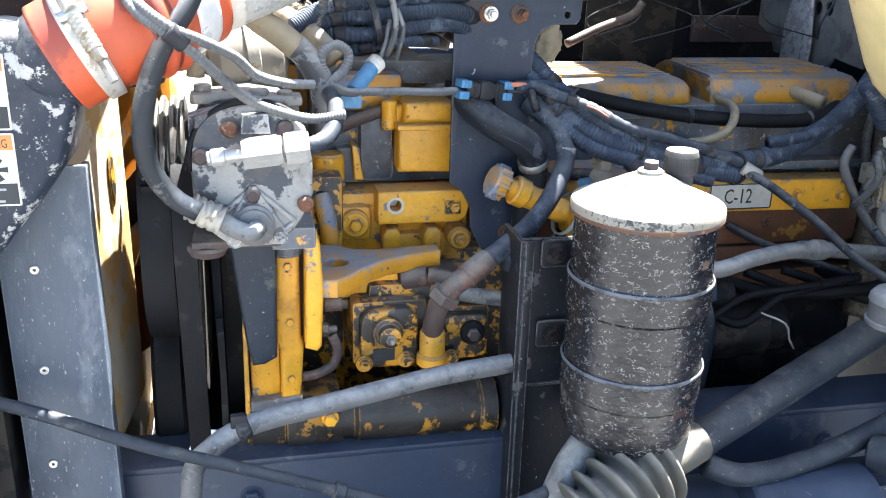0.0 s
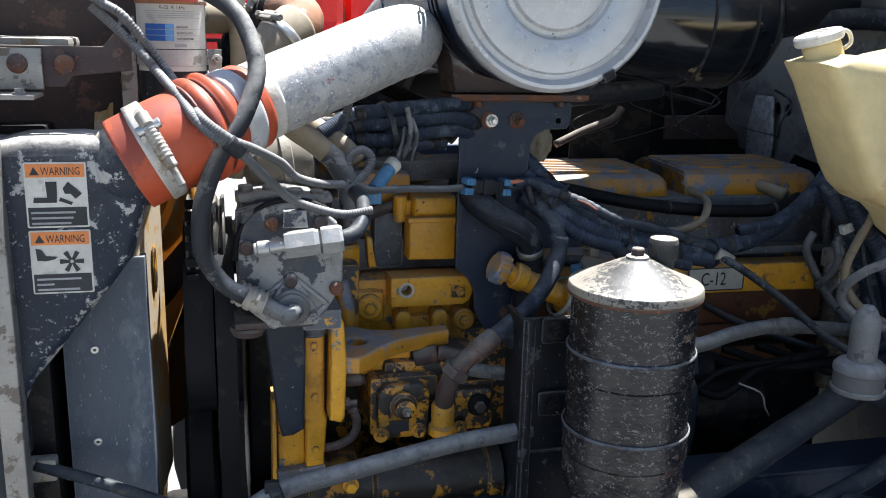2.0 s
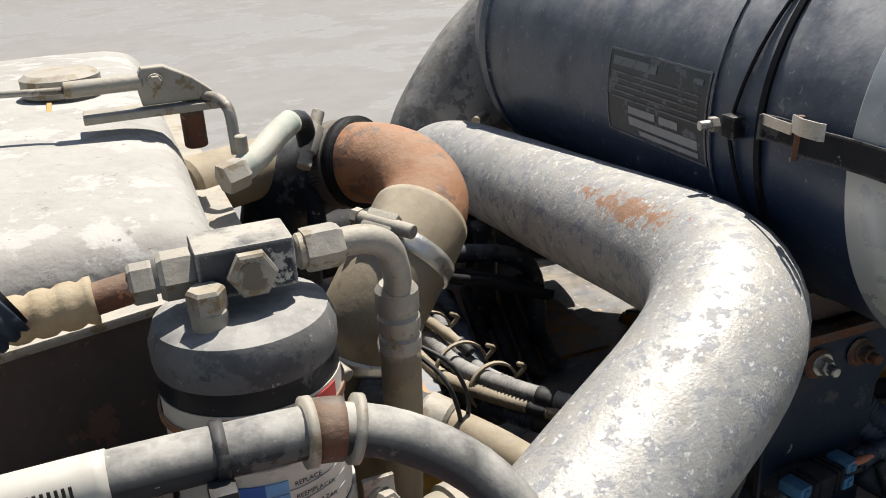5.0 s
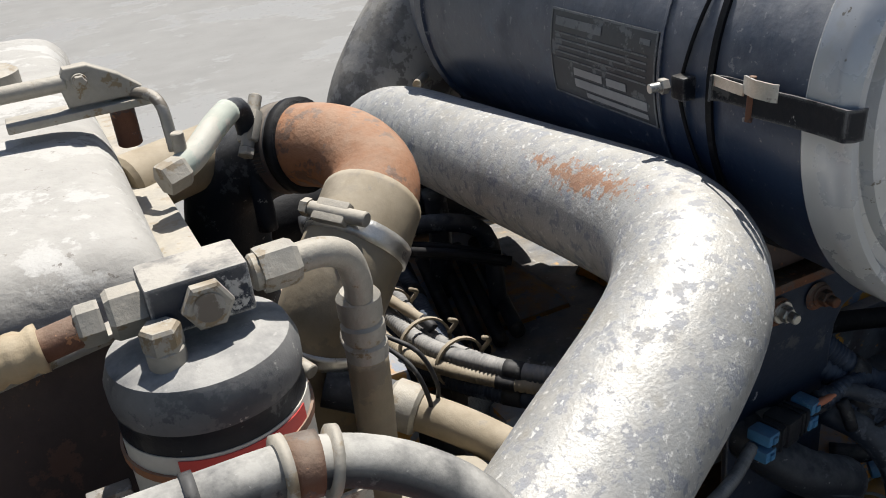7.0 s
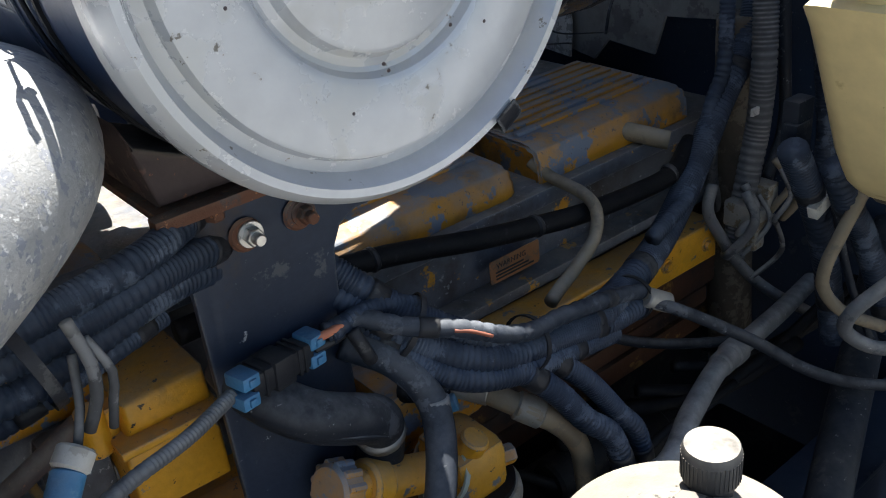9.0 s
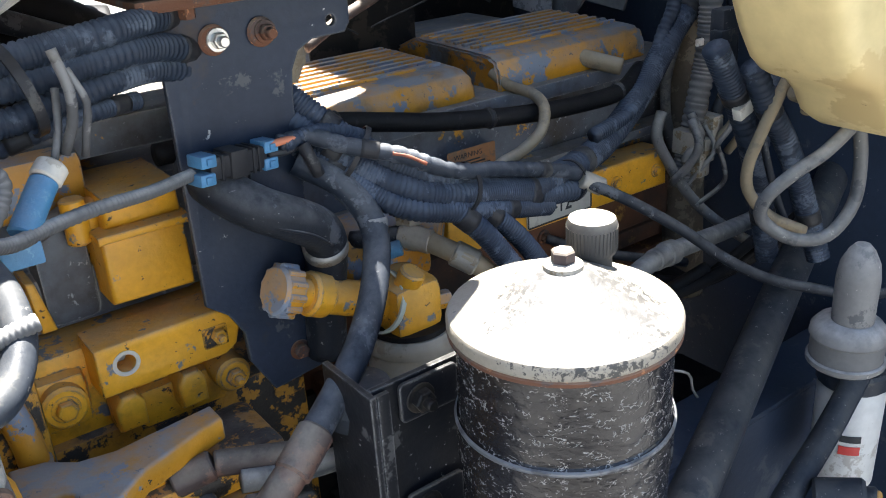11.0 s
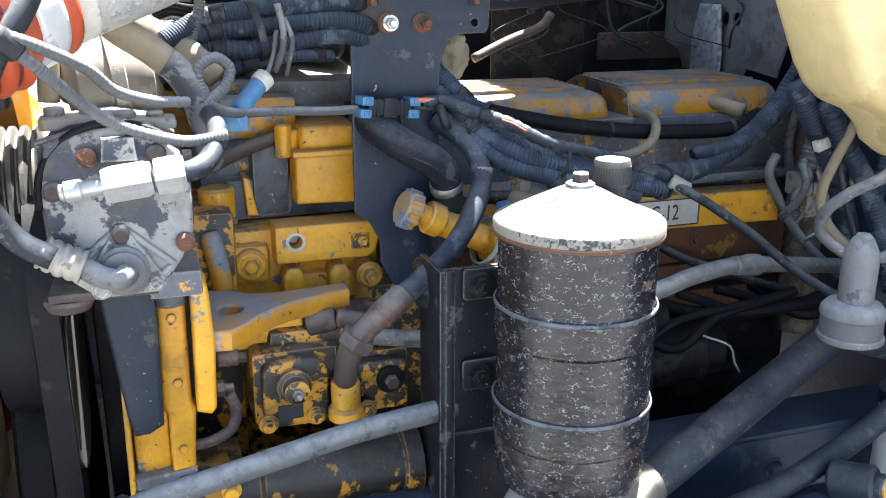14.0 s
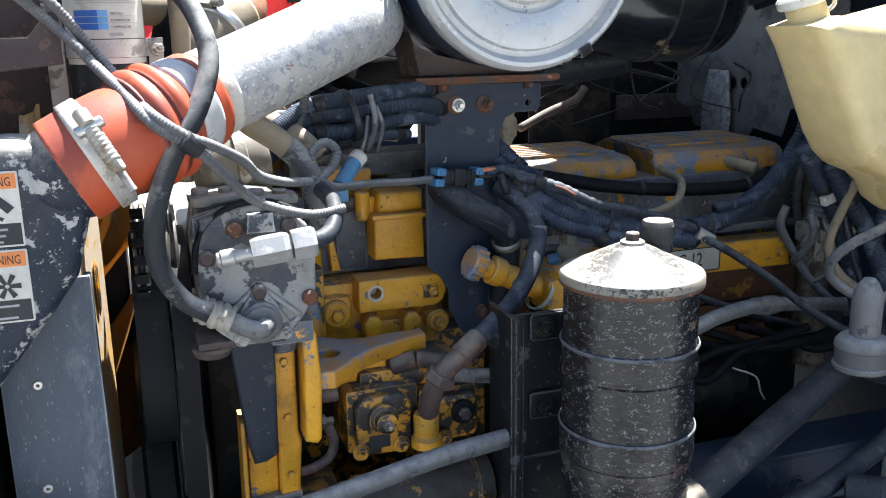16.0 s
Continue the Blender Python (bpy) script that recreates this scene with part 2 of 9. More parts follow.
YELLOW, GREY_PRIMER = (0.74, 0.355, 0.02), (0.16, 0.18, 0.21)
M = dict(
    cat=mat("engine_yellow", (0.80, 0.385, 0.022), GREY_PRIMER, 0.20, 26, 0.45, 0.4, grime=(0.13, 0.08, 0.03), grime_amount=0.22, spots=(0.06, 0.045, 0.03), spot_amount=0.22, spot_scale=95, bump=0.4, vary=0.24, dust_col=(0.36, 0.33, 0.28), edge=(0.11, 0.10, 0.095), edge_amount=0.35),
    cat_worn=mat("engine_yellow_worn", (0.62, 0.285, 0.02), (0.17, 0.215, 0.29), 0.42, 20, 1.0, 0.45, dust_col=(0.30, 0.30, 0.30), grime=(0.09, 0.065, 0.04), grime_amount=0.42, spots=(0.07, 0.055, 0.04), spot_amount=0.25, spot_scale=110, bump=0.4, edge=(0.2, 0.22, 0.25)),
    cat_oily=mat("engine_yellow_oily", (0.6, 0.28, 0.02), (0.022, 0.018, 0.016), 0.60, 34, 0.5, 0.35, wear_rough=0.35, grime_amount=0.35, dust_col=(0.23, 0.22, 0.205), bump=0.6, edge=(0.62, 0.3, 0.03), edge_amount=0.7),
    cat_black=mat("engine_yellow_blackened", (0.42, 0.20, 0.02), (0.014, 0.012, 0.011), 0.72, 20, 0.3, 0.4, wear_rough=0.4, grime=(0.02, 0.016, 0.012), grime_amount=0.5, dust_col=(0.2, 0.18, 0.15), bump=0.6, edge=(0.5, 0.24, 0.03), edge_amount=0.4),
    cat_grey=mat("engine_primer_grey", (0.125, 0.14, 0.165), YELLOW, 0.22, 18, 0.55, 0.55, grime=(0.05, 0.038, 0.027), grime_amount=0.55, spots=(0.28, 0.29, 0.30), spot_amount=0.3, spot_scale=90, bump=0.6, edge=(0.3, 0.3, 0.29)),
    rusty_block=mat("engine_rusty", (0.13, 0.052, 0.024), (0.30, 0.155, 0.025), 0.30, 14, 0.15, 0.75, grime=(0.022, 0.018, 0.015), grime_amount=0.5, spots=(0.26, 0.13, 0.05), spot_amount=0.15, spot_scale=90, bump=0.5),
    alu=mat("dull_aluminium", (0.46, 0.455, 0.435), (0.28, 0.29, 0.31), 0.42, 75, 0.3, 0.42, 0.35, 0.1, 0.6, (0.66, 0.65, 0.62), 0.42, 190, 0.28, grime=(0.30, 0.285, 0.25), grime_amount=0.3, patches=(((0.172, 1.26, 1.84), (0.016, 0.125, 0.03), (0.36, 0.15, 0.06), 0.85), ((0.035, 1.049, 1.779), (0.008, 0.016, 0.014), (0.38, 0.14, 0.07), 0.9), ((0.057, 1.05, 1.767), (0.009, 0.012, 0.011), (0.26, 0.08, 0.06), 0.9), ((0.0, 1.0, 1.752), (0.016, 0.02, 0.012), (0.4, 0.22, 0.18), 0.6))),
    black_alu=mat("chipped_black_on_aluminium", (0.022, 0.029, 0.044), (0.40, 0.395, 0.38), 0.30, 34, 1.25, 0.40, 0.0, 0.2, 0.55, (0.26, 0.26, 0.26), 0.3, 150, 0.4, dust_col=(0.43, 0.40, 0.35), edge=(0.36, 0.35, 0.33)),
    black_steel=mat("black_painted_steel", (0.009, 0.011, 0.016), (0.07, 0.07, 0.072), 0.22, 24, 0.15, 0.38, spots=(0.32, 0.32, 0.32), spot_amount=0.12, spot_scale=160, edge=(0.16, 0.16, 0.16)),
    scratched=mat("scratched_dark_steel", (0.066, 0.086, 0.118), (0.21, 0.23, 0.255), 0.42, 13, 0.15, 0.45, spots=(0.3, 0.31, 0.33), spot_amount=0.22, spot_scale=190, stretch=(1.6, 1, 0.6), soft=0.22, grime=(0.03, 0.04, 0.058), grime_amount=0.35, bump=0.4, edge=(0.24, 0.25, 0.26)),
    bracket=mat("blue_black_steel_plate", (0.024, 0.034, 0.056), (0.075, 0.08, 0.088), 0.18, 24, 0.2, 0.42, spots=(0.38, 0.38, 0.38), spot_amount=0.06, spot_scale=75, grime=(0.075, 0.05, 0.03), grime_amount=0.2, edge=(0.12, 0.12, 0.12)),
    canister=mat("speckled_black_canister", (0.012, 0.012, 0.015), (0.058, 0.05, 0.042), 0.54, 11, 0.0, 0.22, wear_rough=0.34, spots=(0.34, 0.335, 0.33), spot_amount=0.08, spot_scale=300, stretch=(0.8, 0.8, 1.25), bump=1.0, vary=0.4, soft=0.28, ticks=((0.24, 0.237, 0.23), 205, 0.028, 0.525), patches=(((0.515, 0.890, 1.452), (0.014, 0.03, 0.010), (0.17, 0.12, 0.085), 0.8), ((0.500, 0.886, 1.262), (0.03, 0.03, 0.014), (0.075, 0.045, 0.04), 0.7))),
    bead_steel=mat("worn_bead", (0.12, 0.125, 0.135), (0.03, 0.03, 0.034), 0.42, 40, 0.5, 0.35, 0.2, dust_col=(0.34, 0.33, 0.31)),
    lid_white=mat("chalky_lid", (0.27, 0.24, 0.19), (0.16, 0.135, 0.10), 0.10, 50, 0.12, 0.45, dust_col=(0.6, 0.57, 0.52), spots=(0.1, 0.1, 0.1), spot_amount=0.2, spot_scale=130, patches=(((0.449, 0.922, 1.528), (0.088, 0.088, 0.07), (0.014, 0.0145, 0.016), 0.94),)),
    rust=mat("rusty_steel", (0.13, 0.055, 0.03), (0.06, 0.035, 0.03), 0.45, 30, 0.35, 0.85, spots=(0.32, 0.14, 0.06), spot_amount=0.35, spot_scale=120, bump=0.5),
    rust_bright=mat("orange_rust", (0.34, 0.15, 0.07), (0.16, 0.08, 0.05), 0.35, 26, 0.35, 0.85, bump=0.5),
    rust_dark=mat("brown_steel", (0.06, 0.042, 0.04), (0.11, 0.06, 0.045), 0.3, 24, 0.5, 0.7, spots=(0.2, 0.09, 0.05), spot_amount=0.2),
    # the dust also imitates sun on the hose top; darker base for its underside
    hose_black=mat("dusty_sun_topped_hose", (0.026, 0.029, 0.034), (0.085, 0.086, 0.088), 0.35, 22, 1.3, 0.55, dust_col=(0.40, 0.385, 0.35), spots=(0.35, 0.34, 0.32), spot_amount=0.12, spot_scale=120),
    rubber=mat("black_rubber", (0.014, 0.018, 0.026), (0.06, 0.066, 0.078), 0.28, 34, 0.45, 0.55, dust_col=(0.27, 0.265, 0.255), spots=(0.2, 0.2, 0.2), spot_amount=0.16, spot_scale=140),
    rubber_dusty=mat("dusty_rubber", (0.06, 0.06, 0.062), (0.16, 0.16, 0.16), 0.5, 24, 0.95, 0.7, dust_col=(0.42, 0.39, 0.34)),
    pipe_brown=mat("brown_pipe_wrap", (0.10, 0.078, 0.055), (0.16, 0.125, 0.085), 0.45, 22, 0.3, 0.8, grime=(0.03, 0.025, 0.02), grime_amount=0.4, bump=0.6),
    rubber_tan=mat("tan_rubber_hose", (0.25, 0.2, 0.13), (0.16, 0.13, 0.09), 0.4, 18, 0.7, 0.75, dust_col=(0.45, 0.39, 0.3)),
    hose_grey=mat("grey_hose", (0.125, 0.125, 0.125), (0.05, 0.055, 0.062), 0.36, 30, 0.9, 0.6, dust_col=(0.40, 0.385, 0.355), spots=(0.3, 0.29, 0.27), spot_amount=0.22, spot_scale=130),
    loom=mat("split_loom", (0.020, 0.030, 0.050), (0.07, 0.088, 0.12), 0.36, 26, 0.45, 0.5, dust_col=(0.19, 0.22, 0.27), bump=0.1),
    loom_dusty=mat("dusty_split_loom", (0.09, 0.092, 0.095), None, 0, 30, 0.8, 0.7, dust_col=(0.42, 0.4, 0.37), bump=0.1),
    silicone=mat("orange_red_silicone", (0.40, 0.068, 0.024), (0.27, 0.05, 0.028), 0.35, 10, 0.1, 0.5, dust_col=(0.5, 0.36, 0.28), bump=0.12),
    silicone_dark=mat("red_silicone_rib", (0.14, 0.03, 0.022), None, 0, 20, 0.1, 0.5, bump=0.1),
    steel=mat("bright_steel", (0.6, 0.59, 0.56), (0.3, 0.29, 0.27), 0.3, 40, 0.25, 0.32, 0.9, 0.6),
    crimp_rust=mat("dusty_rusted_crimp", (0.36, 0.27, 0.16), (0.26, 0.12, 0.045), 0.45, 30, 0.7, 0.75, dust_col=(0.46, 0.39, 0.28), bump=0.4),
    strap_steel=mat("satin_strap", (0.5, 0.48, 0.44), (0.3, 0.27, 0.23), 0.3, 60, 0.3, 0.42, 0.35, 0.3),
    bright_nut=mat("satin_zinc", (0.44, 0.435, 0.415), (0.45, 0.43, 0.4), 0.25, 60, 0.25, 0.3, 0.45, 0.2, spots=(0.25, 0.22, 0.18), spot_amount=0.12, spot_scale=150, bump=0.15),
    header=mat("worn_grey_header", (0.040, 0.045, 0.054), (0.185, 0.178, 0.162), 0.50, 11, 0.5, 0.6, soft=0.15, spots=(0.32, 0.31, 0.285), spot_amount=0.30, spot_scale=75, grime=(0.014, 0.017, 0.024), grime_amount=0.42, bump=0.6, edge=(0.3, 0.29, 0.27), patches=(((-0.405, 0.95, 1.655), (0.035, 0.06, 0.03), (0.27, 0.255, 0.225), 0.85), ((-0.39, 0.95, 1.70), (0.05, 0.06, 0.016), (0.012, 0.018, 0.03), 0.9))),
    steel_dull=mat("dull_steel", (0.3, 0.29, 0.27), (0.14, 0.12, 0.1), 0.4, 40, 0.5, 0.5, 0.6, 0.3),
    fitting=mat("dusty_zinc_fitting", (0.33, 0.31, 0.27), (0.2, 0.15, 0.09), 0.35, 40, 0.7, 0.55, 0.35, 0.1, dust_col=(0.47, 0.42, 0.34)),
    compressor=mat("flaking_grey_paint", (0.27, 0.268, 0.258), (0.04, 0.047, 0.062), 0.50, 27, 0.3, 0.5, grime=(0.12, 0.105, 0.085), grime_amount=0.55, spots=(0.12, 0.1, 0.085), spot_amount=0.25, spot_scale=120, bump=0.7, edge=(0.6, 0.58, 0.54)),
    aclid=mat("galvanised_lid", (0.60, 0.61, 0.615), (0.50, 0.50, 0.48), 0.4, 9, 0.25, 0.24, 0.22, 0.15, 0.36, spots=(0.2, 0.18, 0.15), spot_amount=0.12, spot_scale=70, bump=0.06, grime=(0.36, 0.34, 0.28), grime_amount=0.28),
    acbody=mat("blue_black_air_cleaner", (0.022, 0.038, 0.076), (0.075, 0.098, 0.14), 0.30, 14, 1.35, 0.36, dust_col=(0.42, 0.42, 0.42), spots=(0.22, 0.22, 0.23), spot_amount=0.28, spot_scale=130, grime=(0.012, 0.016, 0.026), grime_amount=0.3, soft=0.12, edge=(0.2, 0.2, 0.2)),
    duct_gloss=mat("glossy_black_duct", (0.008, 0.010, 0.014), (0.16, 0.12, 0.07), 0.2, 9, 0.35, 0.16, wear_rough=0.6, dust_col=(0.3, 0.25, 0.17), coat=0.3, bump=0.1, patches=(((0.80, 1.40, 1.76), (0.10, 0.09, 0.035), (0.2, 0.14, 0.075), 0.8),)),
    rad_dust=mat("dust_caked_tank", (0.35, 0.335, 0.305), (0.45, 0.435, 0.405), 0.45, 16, 0.5, 0.85, dust_col=(0.44, 0.42, 0.385), spots=(0.16, 0.14, 0.12), spot_amount=0.22, spot_scale=85, bump=0.6),
    black_plastic=mat("black_plastic", (0.02, 0.021, 0.025), (0.06, 0.06, 0.06), 0.3, 24, 0.2, 0.45, dust_col=(0.28, 0.26, 0.23)),
    cap_plastic=mat("dusty_black_cap", (0.05, 0.05, 0.05), None, 0, 24, 0.8, 0.6, dust_col=(0.5, 0.45, 0.37)),
    blue_plastic=mat("blue_connector", (0.06, 0.2, 0.36), (0.1, 0.25, 0.38), 0.3, 60, 0.3, 0.45, dust_col=(0.3, 0.32, 0.34)),
    orange_wire=mat("orange_wire", (0.6, 0.2, 0.1), None, 0, 30, 0.1, 0.5, bump=0),
    orange_dim=mat("dim_orange_wire", (0.26, 0.075, 0.04), None, 0, 30, 0.1, 0.6, bump=0),
    white_plastic=mat("dirty_white_plastic", (0.6, 0.57, 0.5), (0.4, 0.36, 0.3), 0.3, 30, 0.2, 0.5),
    tank_plastic=mat("yellowed_translucent_plastic", (0.62, 0.5, 0.25), (0.5, 0.38, 0.18), 0.4, 7, 0.25, 0.42, dust_col=(0.6, 0.54, 0.42), spots=(0.3, 0.22, 0.12), spot_amount=0.04, spot_scale=60, bump=0.08),
    white_label=mat("white_label", (0.60, 0.575, 0.51), (0.44, 0.42, 0.37), 0.25, 24, 0.15, 0.5, bump=0.02),
    label_orange=mat("warning_orange", (0.75, 0.24, 0.06), None, 0, 20, 0.05, 0.5, bump=0.02),
    sticker=mat("faded_sticker", (0.36, 0.17, 0.07), (0.2, 0.12, 0.07), 0.4, 40, 0.2, 0.6, bump=0.05),
    label_black=mat("label_black", (0.04, 0.042, 0.045), None, 0, 20, 0.1, 0.5, bump=0.02),
    label_blue=mat("label_blue", (0.03, 0.12, 0.42), None, 0, 20, 0.0, 0.5, bump=0.02),
    label_lblue=mat("label_light_blue", (0.15, 0.36, 0.65), None, 0, 20, 0.0, 0.5, bump=0.02),
    label_red=mat("label_red", (0.6, 0.06, 0.05), None, 0, 20, 0.0, 0.5, bump=0.02),
    label_grey=mat("label_grey", (0.33, 0.33, 0.33), None, 0, 20, 0.0, 0.5, bump=0.02),
    plate_line=mat("engraved_line", (0.17, 0.18, 0.19), (0.09, 0.1, 0.11), 0.4, 60, 0.1, 0.45, bump=0.02),
    plate_alu=mat("label_plate", (0.06, 0.066, 0.075), (0.14, 0.15, 0.16), 0.35, 30, 0.2, 0.4, 0.2, bump=0.05),
    marker=mat("red_marker", (0.6, 0.15, 0.22), None, 0, 20, 0.0, 0.6, bump=0),
    belt=mat("belt_rubber", (0.0045, 0.005, 0.007), (0.014, 0.014, 0.017), 0.2, 30, 0.03, 0.62),
    belt_dusty=mat("blue_black_hose", (0.022, 0.029, 0.042), (0.07, 0.08, 0.098), 0.38, 26, 0.45, 0.5, dust_col=(0.26, 0.265, 0.27), spots=(0.16, 0.16, 0.16), spot_amount=0.14, spot_scale=140),
    pulley=mat("dark_pulley", (0.10, 0.095, 0.085), (0.05, 0.045, 0.04), 0.35, 30, 0.3, 0.4, 0.4),
    fan_yellow=mat("fan_yellow", (0.62, 0.3, 0.03), (0.45, 0.36, 0.25), 0.35, 9, 0.4, 0.5),
    # cream patches and translucency stand in for sunlight on the shroud
    fan_shroud=mat("sun_paled_shroud", (0.70, 0.46, 0.18), (0.66, 0.55, 0.40), 0.48, 7, 0.2, 0.6, glow=0.3),
    shroud=mat("dusty_shroud", (0.3, 0.27, 0.21), (0.18, 0.16, 0.13), 0.4, 10, 0.6, 0.8),
    firewall=mat("grey_firewall", (0.15, 0.15, 0.145), (0.075, 0.075, 0.077), 0.4, 12, 0.3, 0.7, grime_amount=0.42, spots=(0.25, 0.24, 0.22), spot_amount=0.15, spot_scale=70),
    foam=mat("tan_foam", (0.42, 0.36, 0.26), (0.3, 0.24, 0.16), 0.4, 60, 0.2, 0.9, bump=0.8),
    foil=mat("foil_insulation", (0.5, 0.5, 0.5), (0.25, 0.25, 0.25), 0.5, 60, 0.2, 0.35, 0.8, 0.3, bump=0.8),
    # the blue in this base colour stands in for sky reflected by the rail
    frame=mat("sky_tinted_frame_paint", (0.022, 0.036, 0.066), (0.06, 0.072, 0.09), 0.22, 16, 0.3, 0.42, dust_col=(0.13, 0.145, 0.17), spots=(0.2, 0.2, 0.2), spot_amount=0.1, spot_scale=120),
    dark=mat("near_black_steel", (0.009, 0.009, 0.010), (0.03, 0.026, 0.022), 0.4, 20, 0.1, 0.5, dust_col=(0.09, 0.08, 0.07)),
    shaft=mat("dark_grey_tube", (0.022, 0.029, 0.041), (0.06, 0.062, 0.062), 0.3, 20, 0.25, 0.45, dust_col=(0.26, 0.245, 0.21), spots=(0.24, 0.23, 0.21), spot_amount=0.2, spot_scale=140),
    bellows=mat("dusty_bellows", (0.09, 0.085, 0.07), None, 0, 20, 0.9, 0.8, dust_col=(0.3, 0.26, 0.2)),
    asphalt=mat("sunlit_lot", (0.25, 0.242, 0.226), (0.265, 0.257, 0.24), 0.5, 0.35, 0.0, 0.9, spots=(0.2, 0.192, 0.18), spot_amount=0.3, spot_scale=14, bump=0.3, vary=0.05),
    grass=mat("field_grass", (0.09, 0.13, 0.03), (0.2, 0.19, 0.07), 0.5, 0.25, 0.0, 0.95, vary=0.3),
    red=mat("red_trailer_paint", (0.72, 0.02, 0.012), (0.6, 0.018, 0.012), 0.35, 0.8, 0.0, 0.4, coat=0.1, bump=0.02, vary=0.08, dust_col=(0.5, 0.3, 0.25)),
    grey_trailer=mat("dark_grey_trailer_paint", (0.05, 0.055, 0.065), None, 0, 0.8, 0.2, 0.3, coat=0.4, bump=0.02),
    hoist=mat("amber_hoist", (0.65, 0.22, 0.03), (0.3, 0.06, 0.02), 0.3, 3, 0, 0.45, bump=0.02),
    tarp=mat("white_tarp", (0.6, 0.6, 0.58), (0.45, 0.44, 0.42), 0.4, 2, 0.1, 0.7, bump=0.05),
    tyre=mat("tyre", (0.015, 0.015, 0.016), None, 0, 6, 0.1, 0.8),
    chassis=mat("black_chassis", (0.012, 0.012, 0.013), None, 0, 6, 0.05, 0.6),
    blue_car=mat("blue_car_paint", (0.02, 0.14, 0.42), None, 0, 2, 0.1, 0.25, coat=0.6, bump=0.01),
    car_glass=mat("dark_car_glass", (0.02, 0.022, 0.025), None, 0, 2, 0.0, 0.08, bump=0),
    tail_light=mat("tail_light", (0.5, 0.03, 0.02), None, 0, 2, 0.0, 0.2, bump=0),
    leaf=mat("tree_leaf", (0.05, 0.085, 0.022), (0.09, 0.13, 0.04), 0.5, 3, 0, 0.7, vary=0.35, bump=0),
    bark=mat("bark", (0.1, 0.075, 0.05), None, 0, 6, 0, 0.9),
    hood=mat("hood_inner_fibreglass", (0.11, 0.105, 0.1), (0.16, 0.15, 0.14), 0.4, 8, 0.2, 0.7),
    yellow_cord=mat("yellow_cord", (0.6, 0.36, 0.05), (0.4, 0.22, 0.04), 0.3, 60, 0.2, 0.85, bump=0.4),
    mint=mat("pale_green_sleeve", (0.42, 0.48, 0.42), (0.5, 0.49, 0.43), 0.4, 20, 0.6, 0.7, dust_col=(0.5, 0.46, 0.38)),
    paint_cream=mat("dusty_cream_paint", (0.33, 0.30, 0.245), (0.2, 0.17, 0.13), 0.35, 22, 0.4, 0.5, grime=(0.12, 0.1, 0.07), grime_amount=0.3),
    paint_white=mat("white_filter_paint", (0.7, 0.69, 0.66), (0.45, 0.42, 0.38), 0.25, 16, 0.3, 0.4),
)


# ---------------------------------------------------------------- mesh helpers
def part(name, bm, material, parent=None, label=""):
    me = bpy.data.meshes.new(name)
    bm.to_mesh(me)
    bm.free()
    me.materials.append(material)
    ob = new(name, me)
    if parent is not None:
        ob.parent = parent
    if label:
        ob["label"] = label
    return ob


def thing(name, label, category, at=(0, 0, 0), group="", kind=""):
    ob = new(name)
    ob.empty_display_size = 0.02
    return tagged(ob, label, category, group, kind)


def tag(ob, label, category, group="", kind=""):
    return tagged(ob, label, category, group, kind)


def seat(ob, offset, grow=1.0, pivot=(0, 0, 0)):
    """Shifts a finished thing to its place and sizes it about a pivot."""
    p = Matrix.Translation(pivot)
    ob.matrix_world = Matrix.Translation(offset) @ p @ Matrix.Scale(grow, 4) @ p.inverted()
    return ob


def smooth(bm, angle=40):
    lim = radians(angle)
    for f in bm.faces:
        f.smooth = True
    for e in bm.edges:
        if len(e.link_faces) == 2 and e.calc_face_angle(0) > lim:
            e.smooth = False
    return bm


def spline(pts, step=0.006):
    """Evenly sampled Catmull-Rom line through points."""
    p = [Vector(q[:3]) for q in pts]
    p = [p[0] * 2 - p[1]] + p + [p[-1] * 2 - p[-2]]
    out = []
    for i in range(1, len(p) - 2):
        a, b, c, d = p[i - 1:i + 3]
        n = max(2, int((c - b).length / step))
        for k in range(n):
            t = k / n
            out.append(0.5 * (2 * b + (c - a) * t + (2 * a - 5 * b + 4 * c - d) * t * t + (3 * b - a - 3 * c + d) * t ** 3))
    out.append(p[-2])
    return out


def sweep(line, radii, seg=14, cap=True, bm=None):
    """A round tube along a sampled line; radii: one number or one a sample."""
    bm = bm or bmesh.new()
    n = len(line)
    if isinstance(radii, (int, float)):
        radii = [radii] * n
    up = None
    rings = []
    for i in range(n):
        t = (line[min(i + 1, n - 1)] - line[max(i - 1, 0)]).normalized()
        if up is None:
            up = t.orthogonal().normalized()
        up = (up - t * up.dot(t)).normalized()
        side = t.cross(up)
        rings.append([bm.verts.new(line[i] + radii[i] * (math.cos(a) * up + math.sin(a) * side)) for a in [2 * math.pi * k / seg for k in range(seg)]])
    for r0, r1 in zip(rings, rings[1:]):
        for k in range(seg):
            bm.faces.new((r0[k], r0[(k + 1) % seg], r1[(k + 1) % seg], r1[k]))
    if cap:
        bm.faces.new(rings[0][::-1])
        bm.faces.new(rings[-1])
    return smooth(bm, 50)


def tube(pts, r, seg=14, step=0.008):
    return sweep(spline(pts, step), r, seg)


def loom_bm(pts, r, pitch=0.0033, seg=12):
    """Corrugated split tubing: a ridge every pitch."""
    fine = spline(pts, pitch / 4)
    # resample evenly
    acc, d, prev = [fine[0]], 0.0, fine[0]
    for q in fine[1:]:
        d += (q - prev).length
        prev = q
        if d >= pitch / 4:
            acc.append(q)
            d = 0.0
    prof = (1.0, 0.985, 0.86, 0.985)
    return sweep(acc, [r * prof[i % 4] for i in range(len(acc))], seg)


